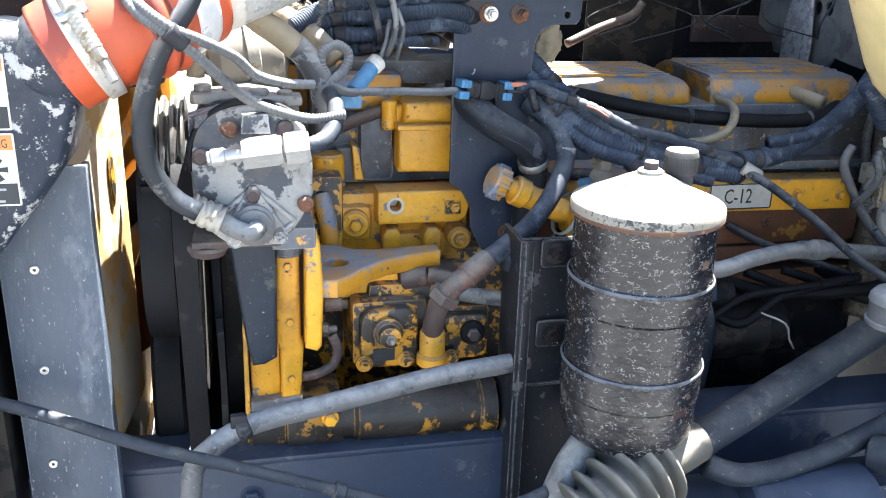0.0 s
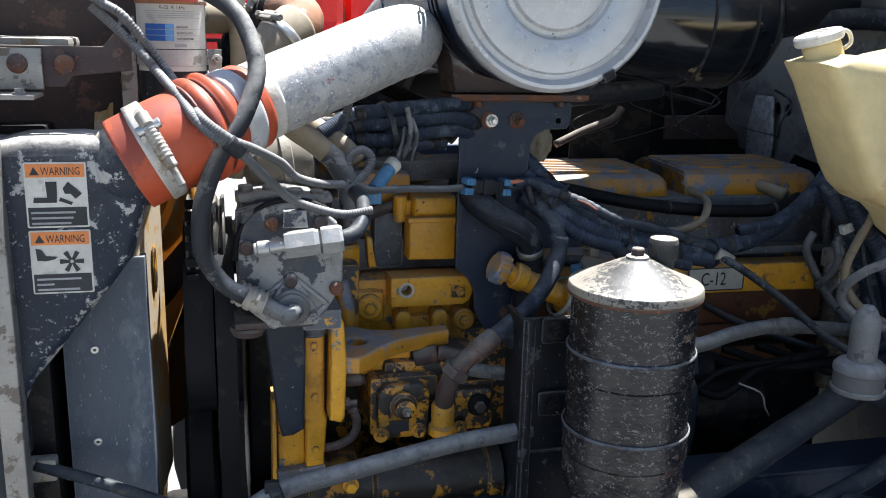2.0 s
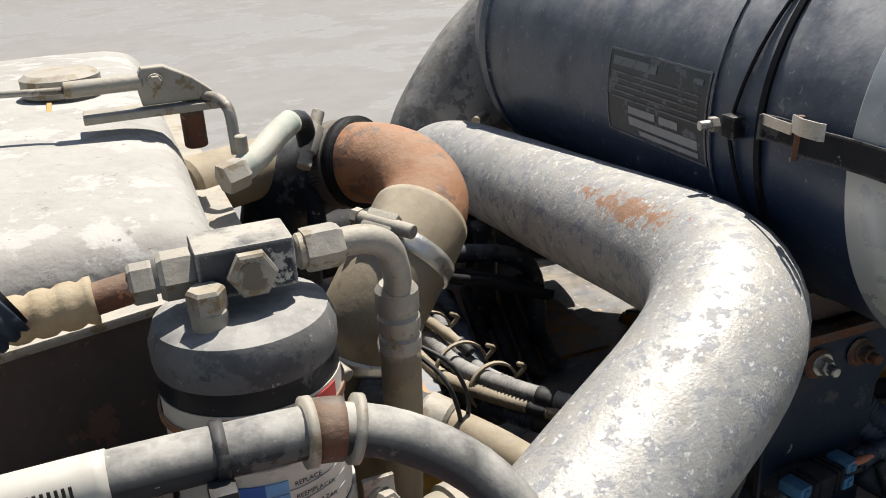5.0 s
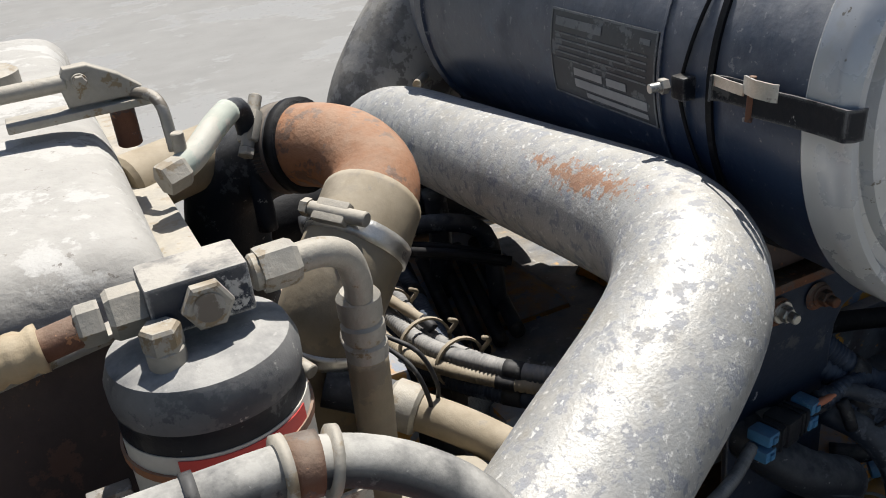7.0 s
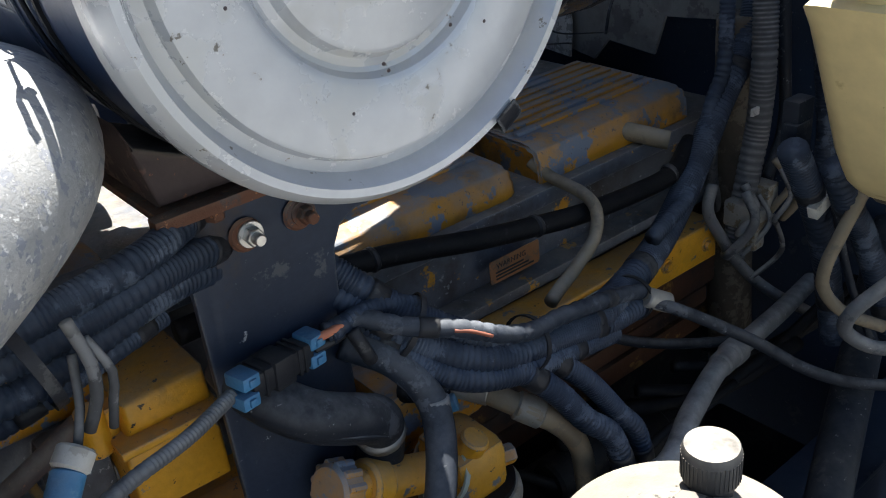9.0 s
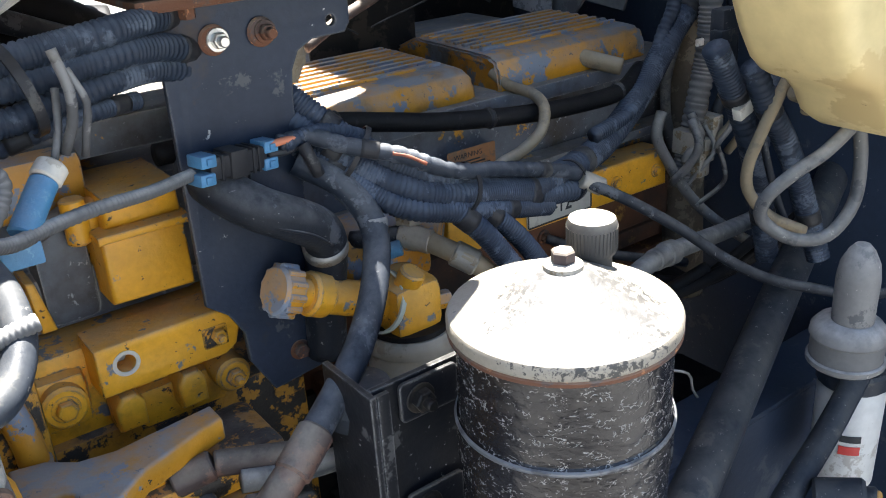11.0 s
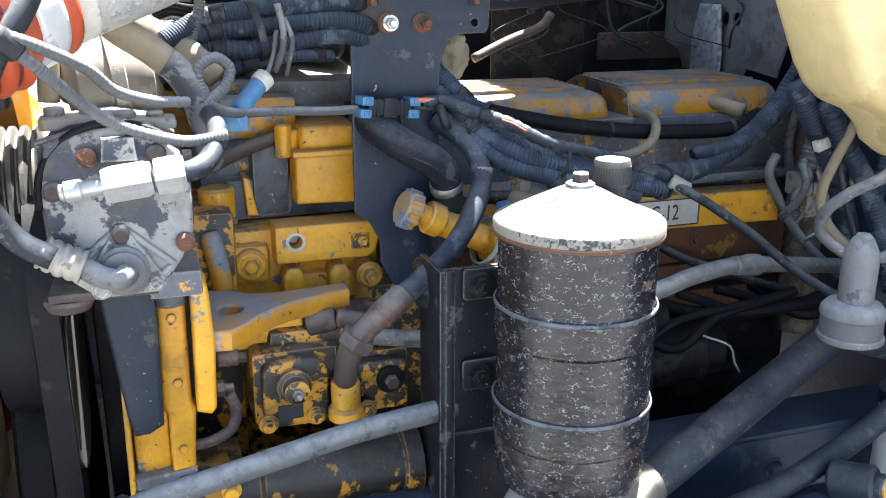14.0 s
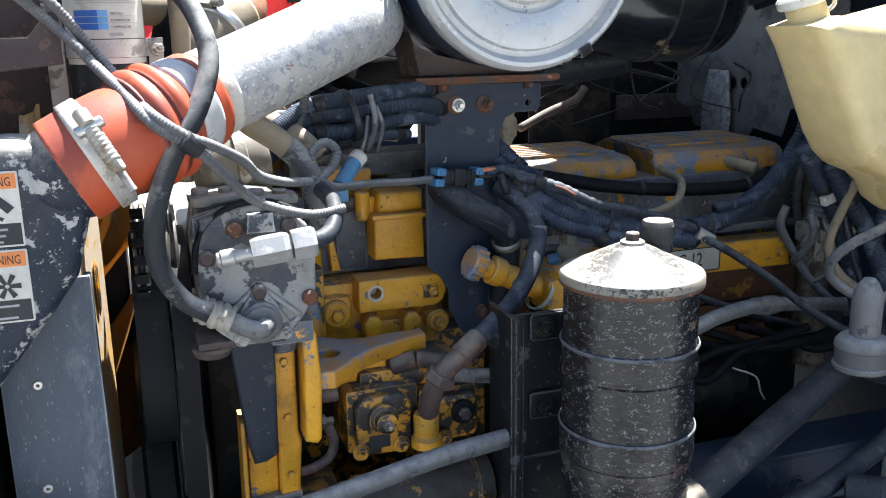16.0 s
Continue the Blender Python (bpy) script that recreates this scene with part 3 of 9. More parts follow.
def lathe(profile, seg=48, m=None, cap=True):
    """Turned shape about z from (radius, height) pairs."""
    bm = bmesh.new()
    rings = []
    for r, z in profile:
        if r < 1e-5:
            rings.append([bm.verts.new((0, 0, z))])
        else:
            rings.append([bm.verts.new((r * math.cos(2 * math.pi * k / seg), r * math.sin(2 * math.pi * k / seg), z)) for k in range(seg)])
    for a, b in zip(rings, rings[1:]):
        for k in range(seg):
            j = (k + 1) % seg
            if len(a) == 1 and len(b) == 1:
                break
            if len(a) == 1:
                bm.faces.new((a[0], b[j], b[k]))
            elif len(b) == 1:
                bm.faces.new((a[k], a[j], b[0]))
            else:
                bm.faces.new((a[k], a[j], b[j], b[k]))
    if cap:
        for ring, flip in ((rings[0], True), (rings[-1], False)):
            if len(ring) > 1:
                bm.faces.new(ring[::-1] if flip else ring)
    bmesh.ops.recalc_face_normals(bm, faces=bm.faces)
    smooth(bm, 32)
    if m is not None:
        bm.transform(m)
    return bm


def box(x0, x1, y0, y1, z0, z1, bevel=0.003, seg=2, m=None):
    bm = bmesh.new()
    bmesh.ops.create_cube(bm, size=1)
    bm.transform(Matrix.Translation(((x0 + x1) / 2, (y0 + y1) / 2, (z0 + z1) / 2)) @ Matrix.Diagonal((abs(x1 - x0), abs(y1 - y0), abs(z1 - z0), 1)))
    if bevel:
        bmesh.ops.bevel(bm, geom=bm.edges[:], offset=bevel, segments=seg, affect='EDGES', profile=0.6)
    smooth(bm, 50)
    if m is not None:
        bm.transform(m)
    return bm


def join(*bms):
    """Several lumps of one casting as one mesh."""
    out = bms[0]
    for b in bms[1:]:
        me = bpy.data.meshes.new("tmp")
        b.to_mesh(me)
        b.free()
        out.from_mesh(me)
        bpy.data.meshes.remove(me)
    return out


def prism(outline, thick, bevel=0.002, holes=(), m=None):
    """An outline in x, z drawn on y = 0 and made thick towards +y, with rounded edges and round holes (x, z, r)."""
    cu = bpy.data.curves.new("tmp", 'CURVE')
    cu.dimensions, cu.fill_mode = '2D', 'BOTH'
    cu.extrude, cu.bevel_depth, cu.bevel_resolution = max(1e-4, thick / 2 - bevel), bevel, 2
    cu.offset = -bevel
    loops = [outline] + [[(hx + hr * math.cos(2 * math.pi * k / 18), hz + hr * math.sin(2 * math.pi * k / 18)) for k in range(18)] for hx, hz, hr in holes]
    for lp in loops:
        sp = cu.splines.new('POLY')
        sp.points.add(len(lp) - 1)
        for q, (x, z) in zip(sp.points, lp):
            q.co = (x, z, 0, 1)
        sp.use_cyclic_u = True
    ob = bpy.data.objects.new("tmp", cu)
    me = bpy.data.meshes.new_from_object(ob)
    bm = bmesh.new()
    bm.from_mesh(me)
    bpy.data.objects.remove(ob)
    bpy.data.curves.remove(cu)
    bpy.data.meshes.remove(me)
    bmesh.ops.remove_doubles(bm, verts=bm.verts, dist=1e-5)
    bm.transform(Matrix(((1, 0, 0, 0), (0, 0, -1, thick / 2), (0, 1, 0, 0), (0, 0, 0, 1))))
    bmesh.ops.recalc_face_normals(bm, faces=bm.faces)
    smooth(bm, 35)
    if m is not None:
        bm.transform(m)
    return bm


def rounded(x0, x1, z0, z1, r, n=5):
    out = []
    for cx, cz, a0 in ((x1 - r, z1 - r, 0), (x0 + r, z1 - r, 90), (x0 + r, z0 + r, 180), (x1 - r, z0 + r, 270)):
        out += [(cx + r * math.cos(radians(a0 + 90 * k / n)), cz + r * math.sin(radians(a0 + 90 * k / n))) for k in range(n + 1)]
    return out


def along(p, d):
    """Pose at p whose z runs along d."""
    return Matrix.Translation(p) @ Vector(d).to_track_quat('Z', 'Y').to_matrix().to_4x4()


def rod(p, q, r, seg=20, bevel=0.15):
    p, q = Vector(p), Vector(q)
    h, b = (q - p).length, min(r * bevel, 0.004)
    return lathe([(0, 0), (r - b, 0), (r, b), (r, h - b), (r - b, h), (0, h)], seg, along(p, q - p), cap=False)


def hexhead(p, d, af, h, washer=0.0, shank=0.0):
    """A hexagon bolt head with a flange washer."""
    bm = lathe([(0, 0), (af * 0.56, 0), (af * 0.577, h * 0.12), (af * 0.577, h * 0.85), (af * 0.5, h), (0, h)], 6, None, False)
    for f in bm.faces:
        f.smooth = False
    if washer:
        bm = join(bm, lathe([(0, -0.002), (washer, -0.002), (washer, 0.0008), (washer * 0.95, 0.0015), (0, 0.0015)], 22, None, False))
    if shank:
        bm = join(bm, lathe([(0, h), (shank, h), (shank, h * 1.7), (shank * 0.8, h * 1.85), (0, h * 1.85)], 12, None, False))
    bm.transform(along(p, d))
    return bm


def bolt(parent, p, d=(0, -1, 0), af=0.014, h=0.008, washer=0.012, shank=0.0, material=None, label="", name="bolt"):
    return part(name, hexhead(Vector(p), d, af, h, washer, shank), material or M['steel_dull'], parent, label)


def writing(parent, text, m, size, material, depth=0.0004, name="lettering", align='LEFT', sx=1.0):
    """Words in the built-in font, laid on x to the right and y up of the pose m."""
    cu = bpy.data.curves.new("tmp", 'FONT')
    cu.body, cu.size, cu.extrude, cu.align_x, cu.resolution_u = text, size, depth, align, 2
    ob = bpy.data.objects.new("tmp", cu)
    me = bpy.data.meshes.new_from_object(ob)
    bm = bmesh.new()
    bm.from_mesh(me)
    bpy.data.objects.remove(ob)
    bpy.data.curves.remove(cu)
    bpy.data.meshes.remove(me)
    bm.transform(m @ Matrix.Diagonal((sx, 1, 1, 1)))
    return part(name, bm, material, parent)


def wall_patch(cx, cy, r, a0, a1, z0, z1, n=14, lift=0.0006):
    """A thin curved label on an upright cylinder, angles in degrees."""
    bm = bmesh.new()
    cols = []
    for k in range(n + 1):
        a = radians(a0 + (a1 - a0) * k / n)
        cols.append([[bm.verts.new((cx + rr * math.cos(a), cy + rr * math.sin(a), z)) for z in (z0, z1)] for rr in (r + 0.0001, r + lift)])
    for c0, c1 in zip(cols, cols[1:]):
        bm.faces.new((c0[1][0], c1[1][0], c1[1][1], c0[1][1]))
        bm.faces.new((c0[0][1], c1[0][1], c1[0][0], c0[0][0]))
        bm.faces.new((c0[0][0], c1[0][0], c1[1][0], c0[1][0]))
        bm.faces.new((c0[1][1], c1[1][1], c1[0][1], c0[0][1]))
    for c in (cols[0], cols[-1]):
        bm.faces.new((c[0][0], c[0][1], c[1][1], c[1][0]))
    bmesh.ops.recalc_face_normals(bm, faces=bm.faces)
    return smooth(bm, 40)

# ---------------------------------------------------------------- ground and distance
def quad_sheet(x0, x1, y0, y1, z, nx, ny, wob=0.0):
    bm = bmesh.new()
    g = [[bm.verts.new((x0 + (x1 - x0) * i / nx, y0 + (y1 - y0) * j / ny, z + wob * noise.noise((i * 0.7, j * 0.7, 0)))) for i in range(nx + 1)] for j in range(ny + 1)]
    for j in range(ny):
        for i in range(nx):
            bm.faces.new((g[j][i], g[j][i + 1], g[j + 1][i + 1], g[j + 1][i]))
    return bm


tag(part("ground", quad_sheet(-1500, 1500, -400, 2200, 0, 20, 20), M['asphalt']), "pale dusty concrete and asphalt lot reaching the field", "ground", kind="structure")
tag(part("ground_field", quad_sheet(-1500, 1500, 54, 2200, 0.03, 30, 30), M['grass']), "dry green grass field beyond the lot", "grass", kind="structure")


# ---------------------------------------------------------------- truck frame, engine block
zt = 1.12
for yw, y0, y1, lab in ((1.075, 1.075, 1.165, "dark blue-black steel frame rail under the engine"), (2.182, 2.10, 2.19, "dark blue-black steel frame rail on the far side")):
    fr = thing("frame_rail", lab, "frame rail", group="frame rails")
    part("top_flange", box(-1.2, 3.0, y0, y1, zt - 0.010, zt, 0.003), M['frame'], fr)
    part("web", box(-1.2, 3.0, yw, yw + 0.008, zt - 0.274, zt - 0.009, 0.001), M['frame'], fr)
    part("bottom_flange", box(-1.2, 3.0, y0, y1, zt - 0.283, zt - 0.273, 0.003), M['frame'], fr)
    for k in range(14):
        bolt(fr, (-0.9 + 0.22 * k, yw if yw < 2 else yw + 0.008, zt - 0.058 - 0.12 * (k % 2)), (0, -1 if yw < 2 else 1, 0), 0.022, 0.012, 0.017, material=M['frame'])

engine = thing("engine", "worn yellow diesel engine with grey primer between frame rails", "engine")
part("block", box(0.30, 1.12, 1.40, 1.95, 0.85, 1.40, 0.012), M['rusty_block'], engine, "oily yellow cast block")
part("gear_case", box(0.08, 0.40, 1.30, 1.95, 0.85, 1.33, 0.012), M['cat_oily'], engine)
part("front_flange", box(0.06, 0.13, 1.27, 1.95, 0.95, 1.46, 0.01), M['cat_oily'], engine)
part("lower_block", box(0.41, 1.118, 1.388, 1.42, 0.86, 1.215, 0.008), M['dark'], engine, "black lower crankcase")
part("block_rib", box(0.45, 1.10, 1.37, 1.41, 1.20, 1.235, 0.006), M['rusty_block'], engine)
part("block_rib", box(0.45, 1.10, 1.375, 1.41, 1.02, 1.06, 0.006), M['dark'], engine)
# dark box added to close the underside against bright ground
part("added_oil_pan", box(0.12, 1.05, 1.2, 2.0, 0.5, 0.9, 0.03), M['dark'], engine)
part("front_cover", box(-0.052, 0.06, 1.25, 1.95, 0.80, 1.44, 0.012), M['dark'], engine, "dark greasy front cover")
part("cylinder_head", box(0.22, 1.14, 1.395, 1.93, 1.39, 1.535, 0.01), M['cat_grey'], engine, "grey primed cylinder head with flaked yellow paint")
part("head_lip", box(0.24, 1.12, 1.375, 1.40, 1.515, 1.537, 0.004), M['cat_grey'], engine)
part("head_rib", box(0.3, 1.13, 1.36, 1.40, 1.425, 1.44, 0.004), M['cat_grey'], engine)
part("manifold", join(box(0.55, 1.06, 1.345, 1.40, 1.295, 1.362, 0.008), box(0.60, 1.05, 1.35, 1.40, 1.262, 1.29, 0.006)), M['rusty_block'], engine, "rust-brown side cover")
part("side_rail", prism([(0.62, 1.367), (1.02, 1.362), (1.018, 1.417), (0.62, 1.422)], 0.05, 0.004, m=pose(0, 1.318, 0)), M['cat'], engine, "yellow side rail with two bolts")
for bx, bz in ((0.912, 1.391), (0.995, 1.389)):
    bolt(engine, (bx, 1.317, bz), af=0.012, h=0.006, washer=0.01, material=M['cat'])
for bx in (0.80, 0.88):
    bolt(engine, (bx, 1.344, 1.335), af=0.013, h=0.008, washer=0.011, material=M['rust'])
name_plate = part("name_plate", prism(rounded(0.745, 0.862, 1.370, 1.4155, 0.004), 0.002, 0.0006, m=pose(0, 1.3145, 0)), M['white_label'], engine, "white plate with black edge reading C-12")
for x0, x1, z0, z1 in ((0.747, 0.860, 1.3705, 1.3725), (0.747, 0.860, 1.413, 1.415), (0.8595, 0.8615, 1.3725, 1.413), (0.7455, 0.7475, 1.3725, 1.413)):
    part("border", box(x0, x1, 1.3135, 1.3145, z0, z1, 0), M['label_black'], name_plate)
writing(name_plate, "C-12", pose(0.772, 1.3142, 1.381, 90), 0.036, M['label_black'], sx=0.72)


sticker = part("warning_sticker", prism(rounded(0.664, 0.742, 1.452, 1.482, 0.003), 0.0012, 0.0003, m=pose(0, 1.371, 0)), M['sticker'], engine, "faded brown warning sticker")
writing(sticker, "WARNING", pose(0.674, 1.3708, 1.470, 90), 0.0095, M['label_black'], 0.0002)
for k in range(3):
    part("text_line", box(0.672, 0.732 - 0.008 * k, 1.3702, 1.3708, 1.456 + 0.0042 * k, 1.458 + 0.0042 * k, 0), M['label_black'], sticker)


def valve_cover(x0, x1, zb, zt, name_label):
    """A cast rocker cover with a ribbed top, stepped ends and flange bolts."""
    vc = thing("valve_cover", name_label, "valve cover", group="valve covers on the engine")
    sec = [(1.413, zb), (1.410, zb + 0.010), (1.414, zt - 0.012), (1.424, zt - 0.002), (1.445, zt), (1.60, zt + 0.004), (1.66, zt - 0.02), (1.68, zb)]
    bm = bmesh.new()
    xs = [(x0 + 0.012, 0.02), (x0, 0.0), (x1 - 0.02, 0.0), (x1, 0.025)]
    rows = []
    for x, drop in xs:
        rows.append([bm.verts.new((x, y + (drop * 0.6 if y < 1.6 else -drop), max(zb, z - drop * 0.5))) for y, z in sec])
    for a, b in zip(rows, rows[1:]):
        for k in range(len(sec) - 1):
            bm.faces.new((a[k], b[k], b[k + 1], a[k + 1]))
    bm.faces.new(rows[0])
    bm.faces.new(rows[-1][::-1])
    bmesh.ops.recalc_face_normals(bm, faces=bm.faces)
    bmesh.ops.bevel(bm, geom=[e for e in bm.edges if e.calc_face_angle(0) > 0.4], offset=0.005, segments=2, affect='EDGES')
    part("cover", smooth(bm, 45), M['cat_worn'], vc)
    for k in range(8):
        y = 1.458 + k * 0.019
        part("rib", box(x0 + 0.015, x1 - 0.03, y, y + 0.008, zt - 0.006, zt + 0.0045 + 0.0003 * k, 0.0012), M['cat_worn'], vc)
    part("flange", box(x0 - 0.004, x1 + 0.004, 1.398, 1.69, zb - 0.008, zb + 0.001, 0.003), M['cat_worn'], vc)
    for k in range(3):
        bolt(vc, (x0 + 0.05 + k * (x1 - x0 - 0.1) / 2, 1.406, zb + 0.002), (0, 0, 1), 0.012, 0.009, 0.009, material=M['cat_worn'])
    return seat(vc, (-0.008, -0.022, -0.006))


valve_cover(0.40, 0.748, 1.532, 1.582, "yellow ribbed rocker cover with blue-grey worn patches")
valve_cover(0.772, 1.07, 1.532, 1.588, "yellow ribbed rocker cover, dusty, with chipped corners")

# front gear housing group
front = thing("front_housing", "yellow front gear housing with lifting plate and lugs on the engine", "engine housing")
part("housing", join(box(0.088, 0.318, 1.262, 1.42, 1.326, 1.436, 0.01), box(0.10, 0.17, 1.248, 1.30, 1.365, 1.42, 0.012), box(0.205, 0.30, 1.25, 1.30, 1.325, 1.375, 0.008)), M['cat'], front)
lift = part("lifting_plate", prism([(0.174, 1.447), (0.294, 1.447), (0.306, 1.438), (0.310, 1.422), (0.305, 1.406), (0.293, 1.398), (0.174, 1.398)], 0.05, 0.003, holes=((0.2, 1.426, 0.0085),), m=pose(0, 1.222, 0)), M['cat'], front, "yellow lifting plate with one open hole")
part("hole_rim", lathe([(0.0088, 0), (0.0125, 0), (0.0125, 0.0012), (0.0088, 0.0012)], 24, pose(0.2, 1.2225, 1.4262, 90), False), M['white_plastic'], lift, "bare white ring round the hole")
bolt(front, (0.2, 1.262, 1.4255), af=0.013, h=0.02, washer=0.0, material=M['steel_dull'])
bolt(front, (0.287, 1.222, 1.422), af=0.013, h=0.008, washer=0.0, shank=0.004, material=M['cat'])
part("recess", prism(rounded(0.272, 0.297, 1.41, 1.432, 0.003), 0.0012, 0.0004, m=pose(0, 1.2212, 0)), M['cat_oily'], front)
part("boss", rod((0.144, 1.262, 1.395), (0.144, 1.236, 1.395), 0.021), M['cat'], front)
bolt(front, (0.144, 1.237, 1.395), af=0.017, h=0.009, washer=0.0135, material=M['cat'])
part("boss", rod((0.297, 1.27, 1.371), (0.297, 1.224, 1.371), 0.018), M['cat'], front)
bolt(front, (0.297, 1.224, 1.371), af=0.016, h=0.009, washer=0.0155, shank=0.004, material=M['cat'])
for bx in (0.197, 0.257):
    part("lug", prism([(bx - 0.0135, 1.353), (bx + 0.0135, 1.353), (bx + 0.0135, 1.379), (bx + 0.007, 1.389), (bx - 0.007, 1.389), (bx - 0.0135, 1.379)], 0.04, 0.004, m=pose(0, 1.228, 0)), M['cat'], front)
part("pipe", tube([(0.094, 1.225, 1.445), (0.098, 1.215, 1.425), (0.104, 1.212, 1.39), (0.106, 1.212, 1.33)], 0.013), M['cat_worn'], front, "yellow pipe with a threaded end")
part("thread", loom_bm([(0.106, 1.212, 1.372), (0.106, 1.212, 1.352)], 0.0145, 0.003), M['cat_worn'], front)
seat(front, (0.008, 0.052, -0.0168), 1.04, (0.2, 1.3, 1.38))

# water outlet / front cover group above it
upper = thing("thermostat_housing", "yellow water outlet housing with flaked grey casting beside it", "engine housing")
part("body", prism([(0.206, 1.536), (0.283, 1.536), (0.283, 1.470), (0.206, 1.472)], 0.12, 0.005, m=pose(0, 1.236, 0)), M['cat'], upper)
part("cap", prism([(0.216, 1.571), (0.285, 1.571), (0.286, 1.539), (0.214, 1.539)], 0.10, 0.008, m=pose(0, 1.245, 0)), M['cat'], upper)
part("flange", prism([(0.203, 1.541), (0.288, 1.541), (0.288, 1.533), (0.203, 1.533)], 0.11, 0.002, m=pose(0, 1.231, 0)), M['cat'], upper)
part("spigot", rod((0.196, 1.262, 1.53), (0.196, 1.262, 1.572), 0.011), M['cat'], upper)
part("spigot", rod((0.207, 1.27, 1.535), (0.207, 1.27, 1.565), 0.012), M['cat'], upper)
part("casting", join(box(0.09, 0.34, 1.30, 1.46, 1.44, 1.565, 0.012), box(0.12, 0.30, 1.28, 1.40, 1.445, 1.50, 0.01), box(0.155, 0.205, 1.272, 1.32, 1.45, 1.545, 0.012)), M['cat_grey'], upper, "flaked grey casting")
part("boss", rod((0.108, 1.262, 1.455), (0.108, 1.262, 1.497), 0.023), M['cat'], upper)
part("boss_foot", rod((0.108, 1.262, 1.447), (0.108, 1.262, 1.4545), 0.025), M['cat_grey'], upper)
part("web", prism([(0.142, 1.507), (0.150, 1.505), (0.160, 1.455), (0.146, 1.455)], 0.05, 0.003, m=pose(0, 1.262, 0)), M['cat'], upper)
part("crossbar", box(0.10, 0.36, 1.32, 1.40, 1.585, 1.62, 0.006), M['cat_grey'], upper)
part("outlet", join(box(0.12, 0.22, 1.29, 1.40, 1.55, 1.605, 0.01)), M['cat_worn'], upper)
part("pipe", tube([(0.09, 1.27, 1.515), (0.14, 1.262, 1.54), (0.19, 1.275, 1.555)], 0.009), M['rust_dark'], upper)
seat(upper, (0.0112, 0.0728, -0.0168), 1.056, (0.2, 1.3, 1.5))

# curved arm casting and drive brackets
arm = thing("support_bracket", "thick yellow cast arm with a kidney hole", "bracket")
ARM = [(0.080, 1.098), (0.103, 1.094), (0.122, 1.112), (0.142, 1.136), (0.179, 1.166), (0.235, 1.187), (0.262, 1.195), (0.262, 1.222), (0.205, 1.216), (0.168, 1.212), (0.138, 1.218), (0.115, 1.238), (0.085, 1.245), (0.080, 1.16)]
FLAT = Matrix(((1, 0, 0, 0), (0, 0, 1, 0), (0, -1, 0, 1.366), (0, 0, 0, 1)))
part("arm", prism(ARM, 0.026, 0.004, holes=((0.108, 1.166, 0.0165),), m=FLAT), M['cat_worn'], arm)
part("underside_rib", box(0.088, 0.20, 1.19, 1.21, 1.30, 1.342, 0.005), M['cat'], arm)
part("dowel", rod((0.087, 1.13, 1.318), (0.112, 1.13, 1.318), 0.010), M['rust_dark'], arm)
strut = thing("compressor_mount", "yellow upright mounting arms with a black plate arm", "bracket")
part("upright", prism([(0.026, 1.405), (0.038, 1.41), (0.056, 1.402), (0.055, 1.275), (0.059, 1.262), (0.053, 1.186), (0.026, 1.184), (0.027, 1.257), (0.021, 1.271)], 0.05, 0.006, m=pose(0, 1.12, 0)), M['cat'], strut)
part("upright", prism([(0.062, 1.434), (0.072, 1.440), (0.081, 1.420), (0.085, 1.356), (0.081, 1.274), (0.075, 1.267), (0.059, 1.272), (0.061, 1.357)], 0.055, 0.005, m=pose(0, 1.09, 0)), M['cat'], strut)
# dark strip put into the slot in place of its shade
part("slot_shadow_plate", box(0.050, 0.064, 1.135, 1.15, 1.27, 1.41, 0.001), M['dark'], strut, "dark strip standing for the shaded gap between the arms")
part("upright", prism([(-0.022, 1.30), (-0.016, 1.30), (-0.017, 1.05), (-0.025, 1.05)], 0.05, 0.002, m=pose(0, 1.12, 0)), M['cat'], strut)
part("web", prism([(-0.014, 1.26), (0.026, 1.26), (0.026, 1.184), (-0.014, 1.178)], 0.03, 0.003, m=pose(0, 1.135, 0)), M['cat'], strut)
part("foot", prism([(-0.016, 1.182), (0.055, 1.188), (0.056, 1.165), (0.02, 1.135), (-0.016, 1.13)], 0.04, 0.004, m=pose(0, 1.118, 0)), M['cat_grey'], strut, "flaked grey foot")
part("black_arm", prism([(-0.034, 1.445), (0.026, 1.445), (0.025, 1.37), (0.022, 1.264), (0.006, 1.255), (-0.010, 1.254), (-0.016, 1.281), (-0.027, 1.377)], 0.03, 0.006, m=pose(0, 1.085, 0)), M['shaft'], strut, "dark worn steel arm, brown at the foot")
part("tube", rod((0.040, 1.125, 1.395), (0.040, 1.125, 1.425), 0.02), M['cat_grey'], strut)
for bx, bz in ((0.040, 1.38), (0.041, 1.30), (0.041, 1.215)):
    bolt(strut, (bx, 1.119, bz), af=0.010, h=0.004, washer=0.0, material=M['cat'])
part("stud", join(rod((0.084, 1.125, 1.283), (0.104, 1.125, 1.282), 0.0055), hexhead(Vector((0.084, 1.125, 1.283)), (1, 0, 0), 0.017, 0.009)), M['rust_dark'], strut, "threaded stud with a nut")
part("top_pad", box(0.02, 0.075, 1.075, 1.16, 1.418, 1.447, 0.004), M['cat_grey'], strut)
part("return_pipe", tube([(0.04, 1.14, 1.205), (0.075, 1.14, 1.208), (0.10, 1.14, 1.222), (0.106, 1.14, 1.245), (0.098, 1.14, 1.268)], 0.007, 12), M['rust_dark'], strut)

